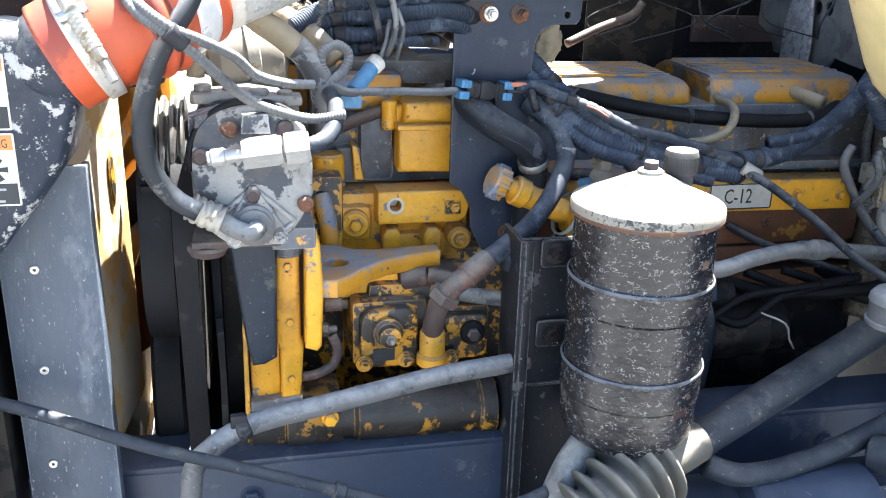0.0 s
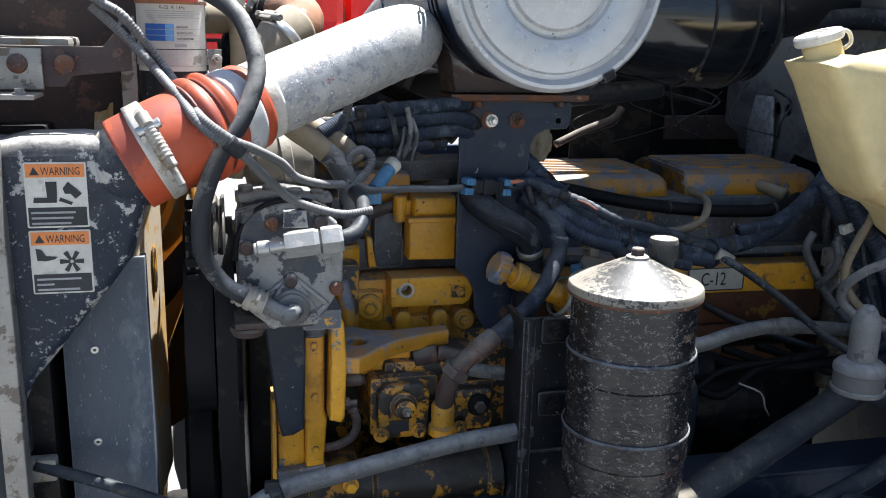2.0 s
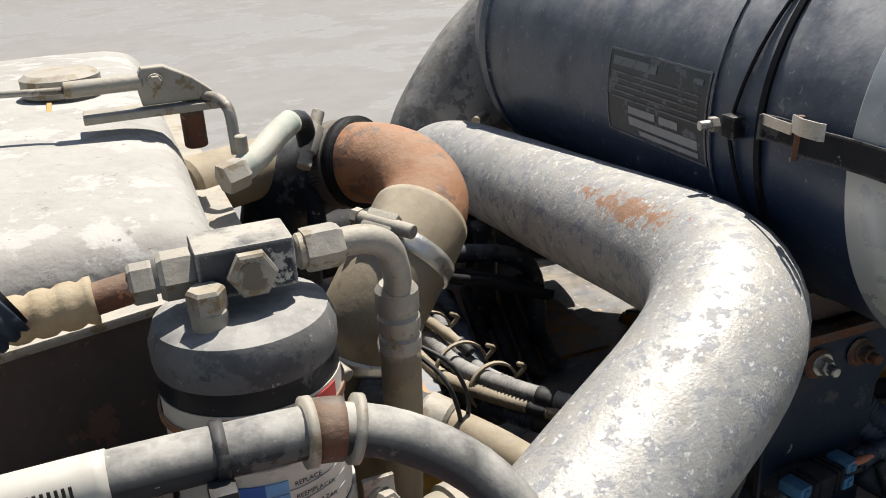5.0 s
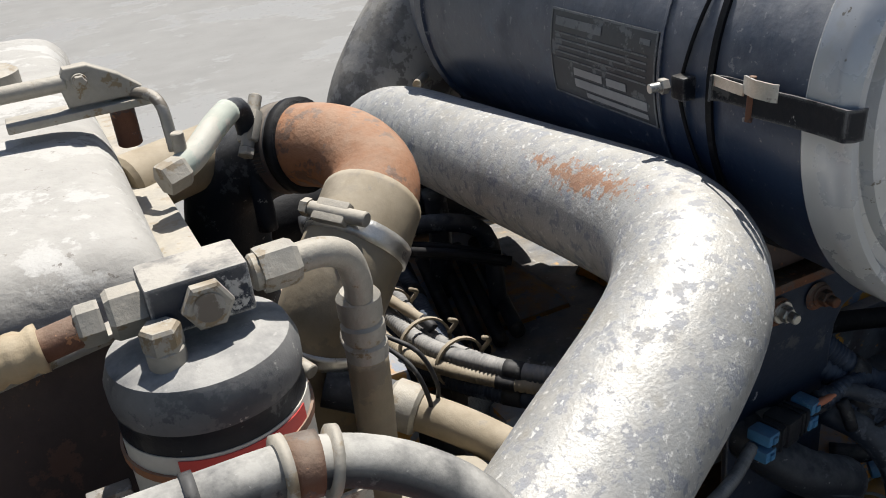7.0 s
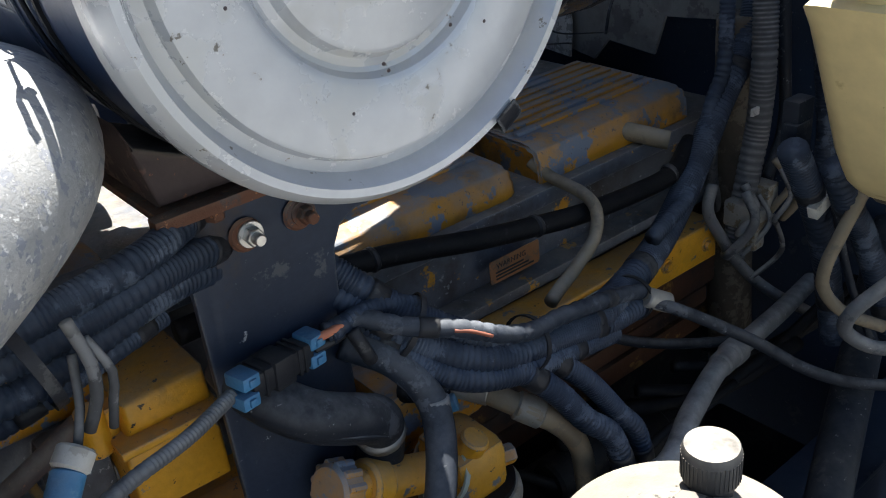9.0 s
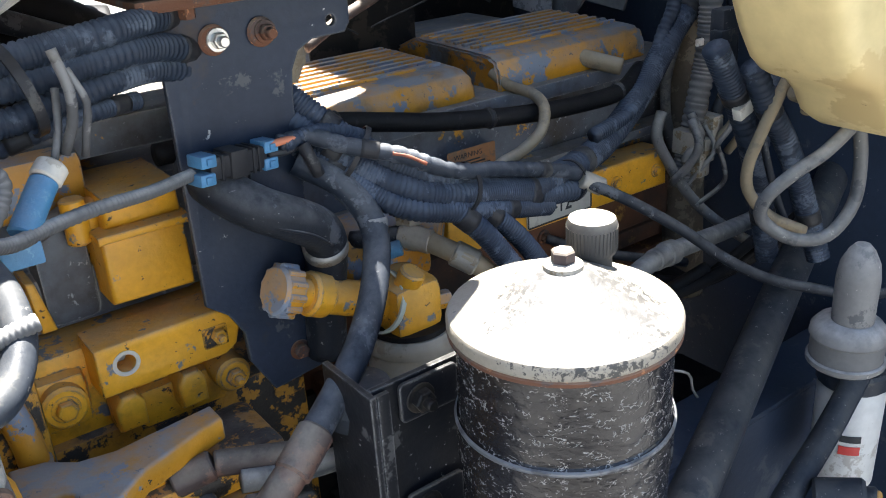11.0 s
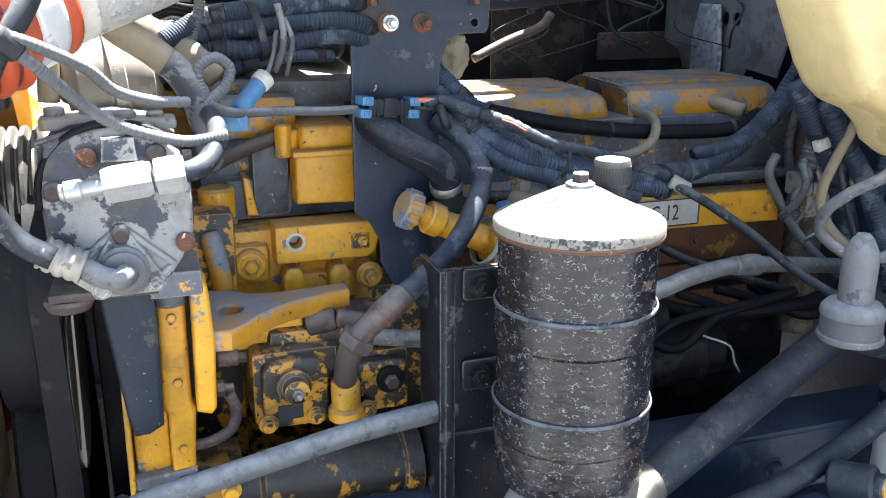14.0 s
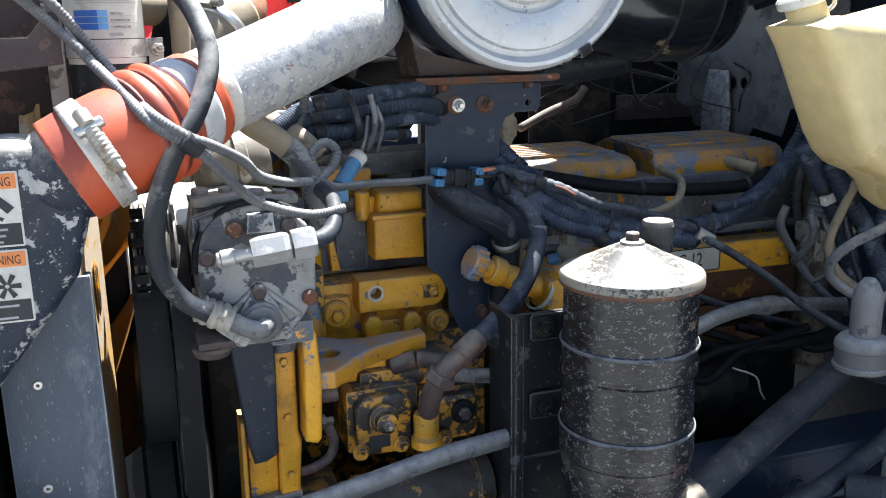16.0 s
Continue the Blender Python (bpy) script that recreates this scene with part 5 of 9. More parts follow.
blk = part("valve_block", box(DX - 0.018, DX + 0.027, DY - 0.012, DY + 0.018, 1.913, 1.937, 0.002), M['black_alu'], dr, "square dark fitting block, dusty on top")
part("gauge_plug", hexhead(Vector((DX + 0.006, DY - 0.012, 1.924)), (0, -1, 0), 0.02, 0.006), M['fitting'], blk)
part("plug_face", lathe([(0, 0), (0.0062, 0), (0.007, 0.0008), (0.0, 0.0012)], 18, along((DX + 0.006, DY - 0.0178, 1.924), (0, -1, 0)), False), M['steel_dull'], blk)
part("nut", hexhead(Vector((DX + 0.034, DY + 0.006, 1.922)), (1, 0.05, 0.0), 0.0195, 0.019), M['fitting'], blk)
part("collar", rod((DX + 0.03, DY + 0.006, 1.922), (DX + 0.036, DY + 0.006, 1.922), 0.009), M['fitting'], blk)
part("nut", hexhead(Vector((DX - 0.018, DY + 0.004, 1.923)), (-1, 0, 0), 0.0205, 0.016), M['fitting'], blk)
part("nut", hexhead(Vector((DX - 0.036, DY + 0.004, 1.922)), (-1, 0, -0.02), 0.017, 0.011), M['fitting'], blk)
rh = thing("drier_hose", "dusty refrigerant hose with crimped rusty end", "hose")
part("tube", rod((DX - 0.044, DY + 0.004, 1.921), (DX - 0.064, DY + 0.002, 1.919), 0.0075), M['rust'], rh)
part("crimp", loom_bm([(DX - 0.062, DY + 0.002, 1.919), (DX - 0.15, DY + 0.0, 1.913)], 0.0112, 0.011), M['crimp_rust'], rh, "tan corrugated crimp, rusted in its grooves")
part("hose", tube([(-0.285, 1.137, 1.913), (-0.30, 1.165, 1.908), (-0.325, 1.190, 1.901), (-0.370, 1.210, 1.882), (-0.406, 1.230, 1.858), (-0.44, 1.25, 1.83)], 0.016), M['rubber_tan'], rh)
dh = thing("drop_hose", "dust-covered hose dropping from the drier fitting", "hose")
part("elbow", tube([(DX + 0.05, DY + 0.007, 1.922), (DX + 0.066, DY + 0.008, 1.921), (DX + 0.078, DY + 0.011, 1.913), (DX + 0.083, DY + 0.015, 1.895), (DX + 0.083, DY + 0.018, 1.885)], 0.0075, 14, 0.003), M['fitting'], dh)
part("crimp", lathe([(0, 0), (0.0115, 0), (0.0118, 0.008), (0.0104, 0.01), (0.0118, 0.013), (0.0118, 0.02), (0.0104, 0.022), (0.0118, 0.025), (0.0118, 0.036), (0.009, 0.04), (0, 0.04)], 20, along((DX + 0.084, DY + 0.022, 1.848), (0, 0, 1)), False), M['fitting'], dh)
part("hose", tube([(DX + 0.084, DY + 0.022, 1.852), (DX + 0.085, DY + 0.032, 1.79), (DX + 0.083, DY + 0.04, 1.72), (DX + 0.075, DY + 0.04, 1.62)], 0.0115), M['rubber_tan'], dh)

# ---------------------------------------------------------------- upper radiator hose with rusty elbow
ub = thing("upper_radiator_hose", "dusty tan radiator hose clamped to a rust-orange pipe elbow", "hose")
ELB = [(-0.045, 1.58, 1.62), (-0.045, 1.58, 1.72), (-0.036, 1.57, 1.80), (-0.010, 1.545, 1.834), (0.025, 1.50, 1.851), (0.050, 1.455, 1.851), (0.053, 1.41, 1.838), (0.03, 1.38, 1.82), (0.0, 1.362, 1.79), (-0.02, 1.36, 1.755), (-0.03, 1.37, 1.70), (-0.03, 1.40, 1.60)]
_el = spline(ELB, 0.004)
_ne = len(_el)
_ke = next(i for i, q in enumerate(_el) if q.x > 0.018)
part("elbow", sweep(_el[_ke - 2:int(_ne * 0.66)], [0.0365] * (int(_ne * 0.66) - _ke + 2), 32), M['rust_bright'], ub, "orange rusted pipe elbow")
part("hose", sweep(_el[:_ke + 3], 0.040, 32), M['rubber'], ub, "black rubber hose end")
part("hose", sweep(_el[int(_ne * 0.605):], 0.0405, 32), M['rubber_tan'], ub, "tan dust-caked rubber hose")
part("tank_outlet", rod((-0.13, 1.52, 1.845), (-0.03, 1.575, 1.842), 0.028), M['rubber_tan'], ub, "tan pipe stub from the tank")
part("rolled_end", sweep(_el[_ke:_ke + 3], 0.0425, 32), M['belt'], ub, "black rolled hose end")
for k, rr in ((_ke - 4, 0.0412), (int(_ne * 0.645), 0.0425), (int(_ne * 0.77), 0.0425)):
    c = part("hose_clamp", sweep(_el[k:k + 4], rr, 32), M['steel'] if k > _ke else M['rust_dark'], ub, "worm-drive hose clamp")
    d = (_el[k + 3] - _el[k]).normalized()
    out = Vector((-0.55, -0.45, 0.7))
    out = (out - d * out.dot(d)).normalized()
    tn = d.cross(out)
    q = _el[k + 1] + out * (rr + 0.004)
    part("screw_housing", box(-0.009, 0.009, -0.014, 0.014, -0.004, 0.005, 0.002, m=Matrix.Translation(q) @ Matrix((d, tn, out)).transposed().to_4x4()), M['fitting'], c)
    part("screw", join(rod(q - tn * 0.03, q + tn * 0.02, 0.0058), hexhead(q + tn * 0.02, tn, 0.0125, 0.007)), M['fitting'], c)
    for j in range(6):
        a = 0.5 + j * 0.085
        pp = _el[k + 1] + (out * math.cos(a) + tn * math.sin(a)) * (rr + 0.0004)
        oo = out * math.cos(a) + tn * math.sin(a)
        part("slot", box(-0.0055, 0.0055, -0.0008, 0.0008, -0.0003, 0.0004, 0, m=Matrix.Translation(pp) @ Matrix((d, oo.cross(d), oo)).transposed().to_4x4()), M['label_black'], c)
for pts, r, mm, lab in (([(0.02, 1.66, 1.60), (0.10, 1.68, 1.675), (0.20, 1.70, 1.70), (0.30, 1.71, 1.68), (0.40, 1.70, 1.62)], 0.026, 'belt', "black coolant hose deep behind the charge pipe"),
                        ([(0.04, 1.62, 1.72), (0.11, 1.62, 1.722), (0.17, 1.62, 1.715), (0.25, 1.64, 1.68), (0.36, 1.66, 1.63)], 0.014, 'rubber', "black hose under the charge pipe"),
                        ([(0.185, 1.60, 1.73), (0.188, 1.60, 1.69), (0.186, 1.60, 1.65), (0.18, 1.60, 1.60)], 0.013, 'rubber', "short upright black hose"),
                        # these last two are added black tubes, standing in for shade behind the engine
                        ([(0.03, 1.80, 1.66), (0.14, 1.82, 1.655), (0.26, 1.80, 1.64), (0.40, 1.78, 1.62)], 0.045, 'belt', "black hose deep behind the charge pipe"),
                        ([(0.20, 1.96, 1.690), (0.34, 1.955, 1.714), (0.48, 1.95, 1.722), (0.66, 1.95, 1.70)], 0.048, 'belt', "wide black air hose across the back of the engine")):
    tag(part("coolant_hose", tube(pts, r, 16), M[mm]), lab, "hose")
vp = thing("vent_pipe", "pale green sleeved vent line from the radiator tank", "pipe")
part("sleeve", tube([(-0.118, 1.36, 1.882), (-0.097, 1.372, 1.888), (-0.074, 1.395, 1.899), (-0.056, 1.415, 1.904)], 0.0105, 16, 0.004), M['mint'], vp, "pale green sleeve")
part("hose", tube([(-0.060, 1.41, 1.903), (-0.045, 1.43, 1.9), (-0.038, 1.445, 1.88), (-0.036, 1.45, 1.84), (-0.036, 1.45, 1.78)], 0.009, 14), M['rubber'], vp, "black hose end")
part("nut", hexhead(Vector((-0.125, 1.352, 1.882)), (0.9, 0.35, 0.15), 0.022, 0.02), M['fitting'], vp)
part("stem", rod((-0.105, 1.37, 1.885), (-0.105, 1.37, 1.91), 0.005), M['fitting'], vp)
seat(vp, (0.017, 0.058, 0.0))

# ---------------------------------------------------------------- air cleaner
AX, AZ, AY0 = 0.388, 1.907, 1.108
ac = thing("air_cleaner", "blue-black cylindrical air cleaner with a pale metal end lid", "air cleaner")
F = along((AX, AY0, AZ), (0, 1, 0))
part("body", lathe([(0, 0.03), (0.157, 0.03), (0.157, 0.098), (0.1555, 0.102), (0.1555, 0.565), (0.1585, 0.569), (0.1585, 0.585), (0.1555, 0.589), (0.146, 0.625), (0.11, 0.66), (0, 0.665)], 72, F, False), M['acbody'], ac)
LID = [(0, -0.001), (0.066, -0.001), (0.069, 0.0005), (0.073, 0.0075), (0.078, 0.0095), (0.081, 0.0085), (0.084, 0.003), (0.088, 0.001), (0.126, 0.0), (0.129, 0.0012), (0.132, 0.0085), (0.139, 0.0105), (0.1425, 0.004), (0.146, -0.003), (0.151, -0.003), (0.1565, 0.004), (0.1575, 0.010), (0.1575, 0.028), (0.155, 0.031), (0.150, 0.033), (0.1, 0.034), (0, 0.034)]
lid = part("lid", lathe([(r * 1.02, u) for r, u in LID], 96, F, False), M['aclid'], ac, "pale dished metal lid with red marker writing")
for a, rr in ((0.5, 0.09), (1.2, 0.12), (2.3, 0.05), (3.0, 0.11), (3.9, 0.03), (4.4, 0.105), (5.3, 0.08), (5.8, 0.118), (4.9, 0.115), (4.62, 0.0775), (4.66, 0.082), (3.4, 0.1), (3.6, 0.122), (4.1, 0.118), (5.5, 0.1)):
    part("pit", lathe([(0, 0), (0.0013, 0), (0.001, 0.0006), (0, 0.0006)], 8, along((AX + rr * math.cos(a), AY0 - 0.0002 + 0.0012, AZ + rr * math.sin(a)), (0, -1, 0)), False), M['rust_dark'], lid)
for txt, x, z in [('5', -0.086, 0.043), ('-', -0.057, 0.076), ('1', -0.036, 0.071), ('0', -0.023, 0.075), ('-', 0.002, 0.082), ('2', 0.019, 0.074), ('0', 0.046, 0.065)]:
    writing(lid, txt, pose(AX + x, AY0 - 0.0004, AZ + z, 90), 0.074, M['marker'], 0.0003, "marker_writing", sx=0.7)


def ribbon(pts, half, thick, m, shift=0.0):
    """A bent metal strip: pts in the plane of x and y, its width along z."""
    bm = bmesh.new()
    P = [Vector((x, y, 0)) for x, y in pts]
    rows = []
    for k, p in enumerate(P):
        d = (P[min(k + 1, len(P) - 1)] - P[max(k - 1, 0)]).normalized()
        n = Vector((-d.y, d.x, 0)) * thick / 2
        rows.append([bm.verts.new(m @ (p + n * a + Vector((0, 0, shift + half * b)))) for a, b in ((1, -1), (1, 1), (-1, 1), (-1, -1))])
    for a, b in zip(rows, rows[1:]):
        for k in range(4):
            bm.faces.new((a[k], a[(k + 1) % 4], b[(k + 1) % 4], b[k]))
    bm.faces.new(rows[0])
    bm.faces.new(rows[-1][::-1])
    bmesh.ops.recalc_face_normals(bm, faces=bm.faces)
    return smooth(bm, 35)


for a in (175.5, 301, 60):
    ca, sa = math.cos(radians(a)), math.sin(radians(a))
    R = Matrix.Translation((AX + 0.157 * ca, AY0, AZ + 0.157 * sa)) @ pose(0, 0, 0, 0, -a, 0)
    lt = part("latch", ribbon([(0.0015, 0.055), (0.0018, 0.090), (0.004, 0.099), (0.0075, 0.104), (0.0105, 0.101)], 0.0085, 0.0016, R), M['black_steel'], ac, "spring latch")
    part("strap", ribbon([(0.011, 0.066), (0.0095, 0.055), (0.0065, 0.035), (0.0055, 0.016), (0.006, -0.004), (0.001, -0.0065), (-0.007, -0.006)], 0.0095, 0.0018, R), M['black_steel'], lt, "bent black strap hooked over the lid")
    part("lever", ribbon([(0.0115, 0.070), (0.0155, 0.058), (0.0145, 0.044), (0.0125, 0.041)], 0.0055, 0.0016, R, -0.010), M['steel'], lt, "bright lever")
    part("catch", ribbon([(0.0085, 0.101), (0.011, 0.085), (0.0125, 0.069)], 0.0035, 0.0012, R, -0.006), M['steel'], lt, "bright spring wire")
    part("pin", rod(R @ Vector((0.011, 0.064, -0.016)), R @ Vector((0.011, 0.064, 0.013)), 0.0024), M['rust'], lt)
# clamp band with its bolt, the band's edges drawn together at the bolt
part("band", lathe([(0.1555, 0.110), (0.158, 0.110), (0.158, 0.1155), (0.1555, 0.1155)], 72, F, False), M['belt'], ac, "black mounting band")
for sg_ in (1, -1):
    part("band_edge", tube([(AX - 0.1575 * math.cos(radians(q)), AY0 + 0.117 + 0.026 * (1 - abs(q) / 62) ** 1.6, AZ + 0.1575 * math.sin(radians(q))) for q in [sg_ * 6.2 * i for i in range(11)]], 0.0016, 6), M['belt'], ac)
part("bolt_lug", box(AX - 0.166, AX - 0.154, AY0 + 0.128, AY0 + 0.142, 1.904, 1.921, 0.002), M['black_steel'], ac)
bolt(ac, (AX - 0.164, AY0 + 0.148, 1.912), (-1, 0.15, 0), 0.010, 0.006, 0.0, 0.0035, material=M['steel_dull'])
part("stud", rod((AX - 0.164, AY0 + 0.148, 1.912), (AX - 0.178, AY0 + 0.150, 1.912), 0.0035), M['steel'], ac)
# data plate on its side
dp = part("data_plate", wall_patch(0, 0, 0.1557, -13, 13.5, 0.17, 0.309, 14, 0.0012), M['plate_alu'], ac, "worn grey data plate")
dp.data.transform(F)
for a0, a1, u0, u1 in ((8.6, 11.2, 0.238, 0.302), (9.4, 11.0, 0.178, 0.19), (6.2, 6.7, 0.18, 0.302), (4.3, 4.8, 0.18, 0.302), (2.4, 2.9, 0.18, 0.302), (0.5, 1.0, 0.18, 0.302), (-1.4, -0.9, 0.18, 0.302), (-5.2, -2.9, 0.236, 0.275), (-5.2, -2.9, 0.205, 0.23), (-8.9, -6.2, 0.18, 0.275), (-11.4, -9.8, 0.18, 0.26)):
    o = part("text_bar", wall_patch(0, 0, 0.1571, a0, a1, u0, u1, 3, 0.0004), M['label_grey'] if a0 < -2 else M['plate_line'], dp)
    o.data.transform(F)
for a0, a1, u0, u1 in ((12.9, 13.5, 0.17, 0.309), (-13, -12.4, 0.17, 0.309), (-13, 13.5, 0.17, 0.1718), (-13, 13.5, 0.3072, 0.309)):
    o = part("border", wall_patch(0, 0, 0.1571, a0, a1, u0, u1, 10, 0.0004), M['plate_line'], dp)
    o.data.transform(F)
for y0, y1 in ((0.034, 0.104), (0.135, 0.555)):
    part("seam", box(AX - 0.067, AX - 0.0655, AY0 + y0, AY0 + y1, AZ + 0.1395, AZ + 0.1425, 0.0005), M['dark'], ac, "ragged body seam")
ae = thing("air_intake_elbow", "dusty black rubber elbow clamped to the back of the air cleaner", "duct")
part("elbow", tube([(0.386, 1.70, 1.907), (0.383, 1.77, 1.906), (0.366, 1.82, 1.895), (0.330, 1.855, 1.855), (0.288, 1.87, 1.80), (0.25, 1.875, 1.73), (0.235, 1.875, 1.62)], 0.085, 36, 0.012), M['rubber_dusty'], ae)
part("clamp", sweep(spline([(0.384, 1.775, 1.9055), (0.3825, 1.788, 1.905)], 0.006), 0.0885, 36), M['steel'], ae, "steel band clamp")
part("clamp_bolt", join(rod((0.285, 1.80, 1.80), (0.25, 1.76, 1.80), 0.006)), M['fitting'], ae)
# duct to the right
dk = thing("intake_duct", "glossy black rounded intake duct with tan dust behind the air cleaner", "duct")
DUCT = along((0.762, 1.368, 1.862), (1, 0.03, -0.03))
part("duct", lathe([(0.088, -0.26), (0.10, -0.20), (0.112, -0.12), (0.120, -0.05), (0.123, 0.0), (0.119, 0.045), (0.104, 0.085), (0.078, 0.113), (0.05, 0.125)], 48, DUCT, True), M['duct_gloss'], dk)
for u, r in ((-0.05, 0.120), (0.03, 0.1205), (0.082, 0.1055)):
    part("seam", lathe([(r - 0.003, u - 0.004), (r + 0.0022, u - 0.002), (r + 0.0022, u + 0.002), (r - 0.003, u + 0.004)], 48, DUCT, False), M['black_plastic'], dk)
part("outlet", tube([(0.86, 1.38, 1.86), (0.97, 1.42, 1.88), (1.11, 1.50, 1.90), (1.29, 1.56, 1.91)], 0.045, 32, 0.02), M['black_plastic'], dk)

# bracket plate under the air cleaner
bk = thing("air_cleaner_bracket", "blue-black steel bracket plate with a rusty cradle on top", "bracket")
BO = [(0.284, 1.725), (0.470, 1.722), (0.469, 1.688), (0.463, 1.680), (0.428, 1.679), (0.412, 1.671), (0.404, 1.655), (0.401, 1.629), (0.399, 1.345), (0.340, 1.338), (0.318, 1.38), (0.317, 1.412), (0.304, 1.436), (0.284, 1.452)]
part("plate", prism(BO, 0.007, 0.0012, holes=((0.303, 1.696, 0.0055), (0.449, 1.693, 0.005), (0.322, 1.57, 0.026)), m=pose(0, 1.245, 0)), M['bracket'], bk)
part("cradle", join(box(0.272, 0.484, 1.225, 1.36, 1.725, 1.732, 0.002), box(0.264, 0.49, 1.222, 1.236, 1.727, 1.736, 0.002)), M['rust'], bk, "rusty steel cradle")
part("saddle", prism([(0.262, 1.80), (0.27, 1.782), (0.30, 1.768), (0.34, 1.759), (0.40, 1.759), (0.44, 1.768), (0.47, 1.782), (0.478, 1.80), (0.474, 1.737), (0.276, 1.737)], 0.10, 0.003, m=pose(0, 1.24, 0)), M['rust_dark'], bk, "curved brown saddle")
part("strap", lathe([(0.1558, 0.165), (0.1575, 0.165), (0.1575, 0.168), (0.1558, 0.168)], 72, F, False), M['acbody'], bk, "dark steel strap round the body")
for x in (0.332, 0.377):
    part("plate_washer", rod((x, 1.245, 1.694), (x, 1.241, 1.694), 0.0135), M['rust'], bk, "rust-stained washer")
    bolt(bk, (x + 0.003, 1.241, 1.694), af=0.013, h=0.009, washer=0.0105, shank=0.0048, material=M['steel'] if x < 0.35 else M['rust'])
for x in (0.312, 0.448):
    bolt(bk, (x, 1.24, 1.724), (0, 0, -1), 0.013, 0.009, 0.0, material=M['rust'])
bolt(bk, (0.372, 1.245, 1.372), af=0.014, h=0.008, washer=0.011, material=M['rust'])

# ---------------------------------------------------------------- oil bypass canister and its mounting
CX, CY = 0.467, 0.962
cn = thing("oil_canister", "speckled black steel canister with a chalky white cone lid", "canister")
part("body", lathe([(0, 1.194), (0.054, 1.194), (0.0765, 1.201), (0.0846, 1.216), (0.08595, 1.228), (0.08595, 1.262), (0.08865, 1.266), (0.08865, 1.303), (0.08595, 1.307), (0.08595, 1.378), (0.08865, 1.382), (0.08865, 1.418), (0.08595, 1.422), (0.08595, 1.503), (0, 1.505)], 80, pose(CX, CY, 0), False), M['canister'], cn)
for z in (1.304, 1.418):
    part("bead", lathe([(0.088, z - 0.0025), (0.0897, z - 0.0015), (0.0902, z), (0.0897, z + 0.0015), (0.088, z + 0.0025)], 80, pose(CX, CY, 0), False), M['bead_steel'], cn, "worn rolled bead")
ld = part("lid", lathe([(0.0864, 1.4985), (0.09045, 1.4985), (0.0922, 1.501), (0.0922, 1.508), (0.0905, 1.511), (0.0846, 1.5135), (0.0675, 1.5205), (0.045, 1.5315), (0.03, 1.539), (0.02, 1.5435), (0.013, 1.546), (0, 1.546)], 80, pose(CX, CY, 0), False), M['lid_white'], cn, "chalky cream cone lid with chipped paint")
part("rim", lathe([(0.08685, 1.4945), (0.0921, 1.4955), (0.0924, 1.4985), (0.0915, 1.5), (0.08685, 1.5)], 80, pose(CX, CY, 0), False), M['rust'], ld, "rust-edged rim")
part("washer", lathe([(0, 1.5445), (0.016, 1.5445), (0.0155, 1.548), (0.012, 1.550), (0, 1.550)], 28, pose(CX, CY, 0), False), M['fitting'], ld)
bolt(ld, (CX, CY, 1.5495), (0, 0, 1), 0.0165, 0.010, 0.0, material=M['rust_dark'])
part("dent", lathe([(0.0, 0.0), (0.004, 0.0), (0.004, 0.0012), (0, 0.0012)], 14, along((CX + 0.040, CY - 0.0785, 1.398), (0.45, -0.88, 0)), False), M['label_black'], cn)
part("dent", lathe([(0.0, 0.0), (0.004, 0.0), (0.004, 0.0012), (0, 0.0012)], 14, along((CX + 0.042, CY - 0.0775, 1.283), (0.45, -0.88, 0)), False), M['rust'], cn)
NX, NY = CX + 0.045, CY + 0.014
fc = part("filler_neck", rod((NX, NY, 1.495), (NX, NY, 1.545), 0.0165), M['cap_plastic'], cn)
part("filler_cap", lathe([(0, 1.54), (0.0195, 1.54), (0.0203, 1.543), (0.0203, 1.564), (0.0187, 1.5685), (0.011, 1.570), (0, 1.5697)], 48, pose(NX, NY, 0), False), M['cap_plastic'], fc, "dusty black ribbed cap")
for k in range(40):
    a = 2 * math.pi * k / 40
    part("grip", box(-0.0006, 0.0006, -0.0005, 0.0005, 1.543, 1.562, 0, m=pose(NX + 0.0203 * math.cos(a), NY + 0.0203 * math.sin(a), 0, 0, 0, math.degrees(a) + 90)), M['cap_plastic'], fc)
part("bottom_fitting", join(rod((CX + 0.01, CY, 1.196), (CX + 0.01, CY, 1.145), 0.03), rod((CX + 0.01, CY, 1.15), (CX + 0.01, CY - 0.01, 1.12), 0.012), hexhead(Vector((CX + 0.01, CY, 1.125)), (0, 0, 1), 0.04, 0.02)), M['dark'], cn)
cb = thing("canister_bracket", "black painted steel angle bracket with two bolted straps holding the canister", "bracket")
part("web", box(0.3225, 0.41, 0.995, 1.001, 0.93, 1.447, 0.001), M['black_steel'], cb)
part("flange", box(0.316, 0.322, 0.985, 1.06, 0.93, 1.4475, 0.001), M['black_steel'], cb)
part("lip", box(0.3225, 0.334, 0.985, 0.990, 0.93, 1.447, 0.001), M['black_steel'], cb)
part("weld", box(0.322, 0.41, 0.991, 0.996, 1.245, 1.249, 0.001), M['black_steel'], cb)
for z in (1.43, 1.322):
    part("strap_ear", prism(rounded(0.343, 0.40, z - 0.018, z + 0.018, 0.005), 0.004, 0.001, m=pose(0, 0.985, 0)), M['black_steel'], cb)
    bolt(cb, (0.362, 0.985, z), af=0.017, h=0.010, washer=0.0135, shank=0.005, material=M['dark'])
seat(cb, (0.0216, 0.0594, -0.036), 1.06, (0.36, 0.99, 1.2))
seat(cn, (-0.010, -0.016, -0.002), 0.985, (0.467, 0.962, 1.35))

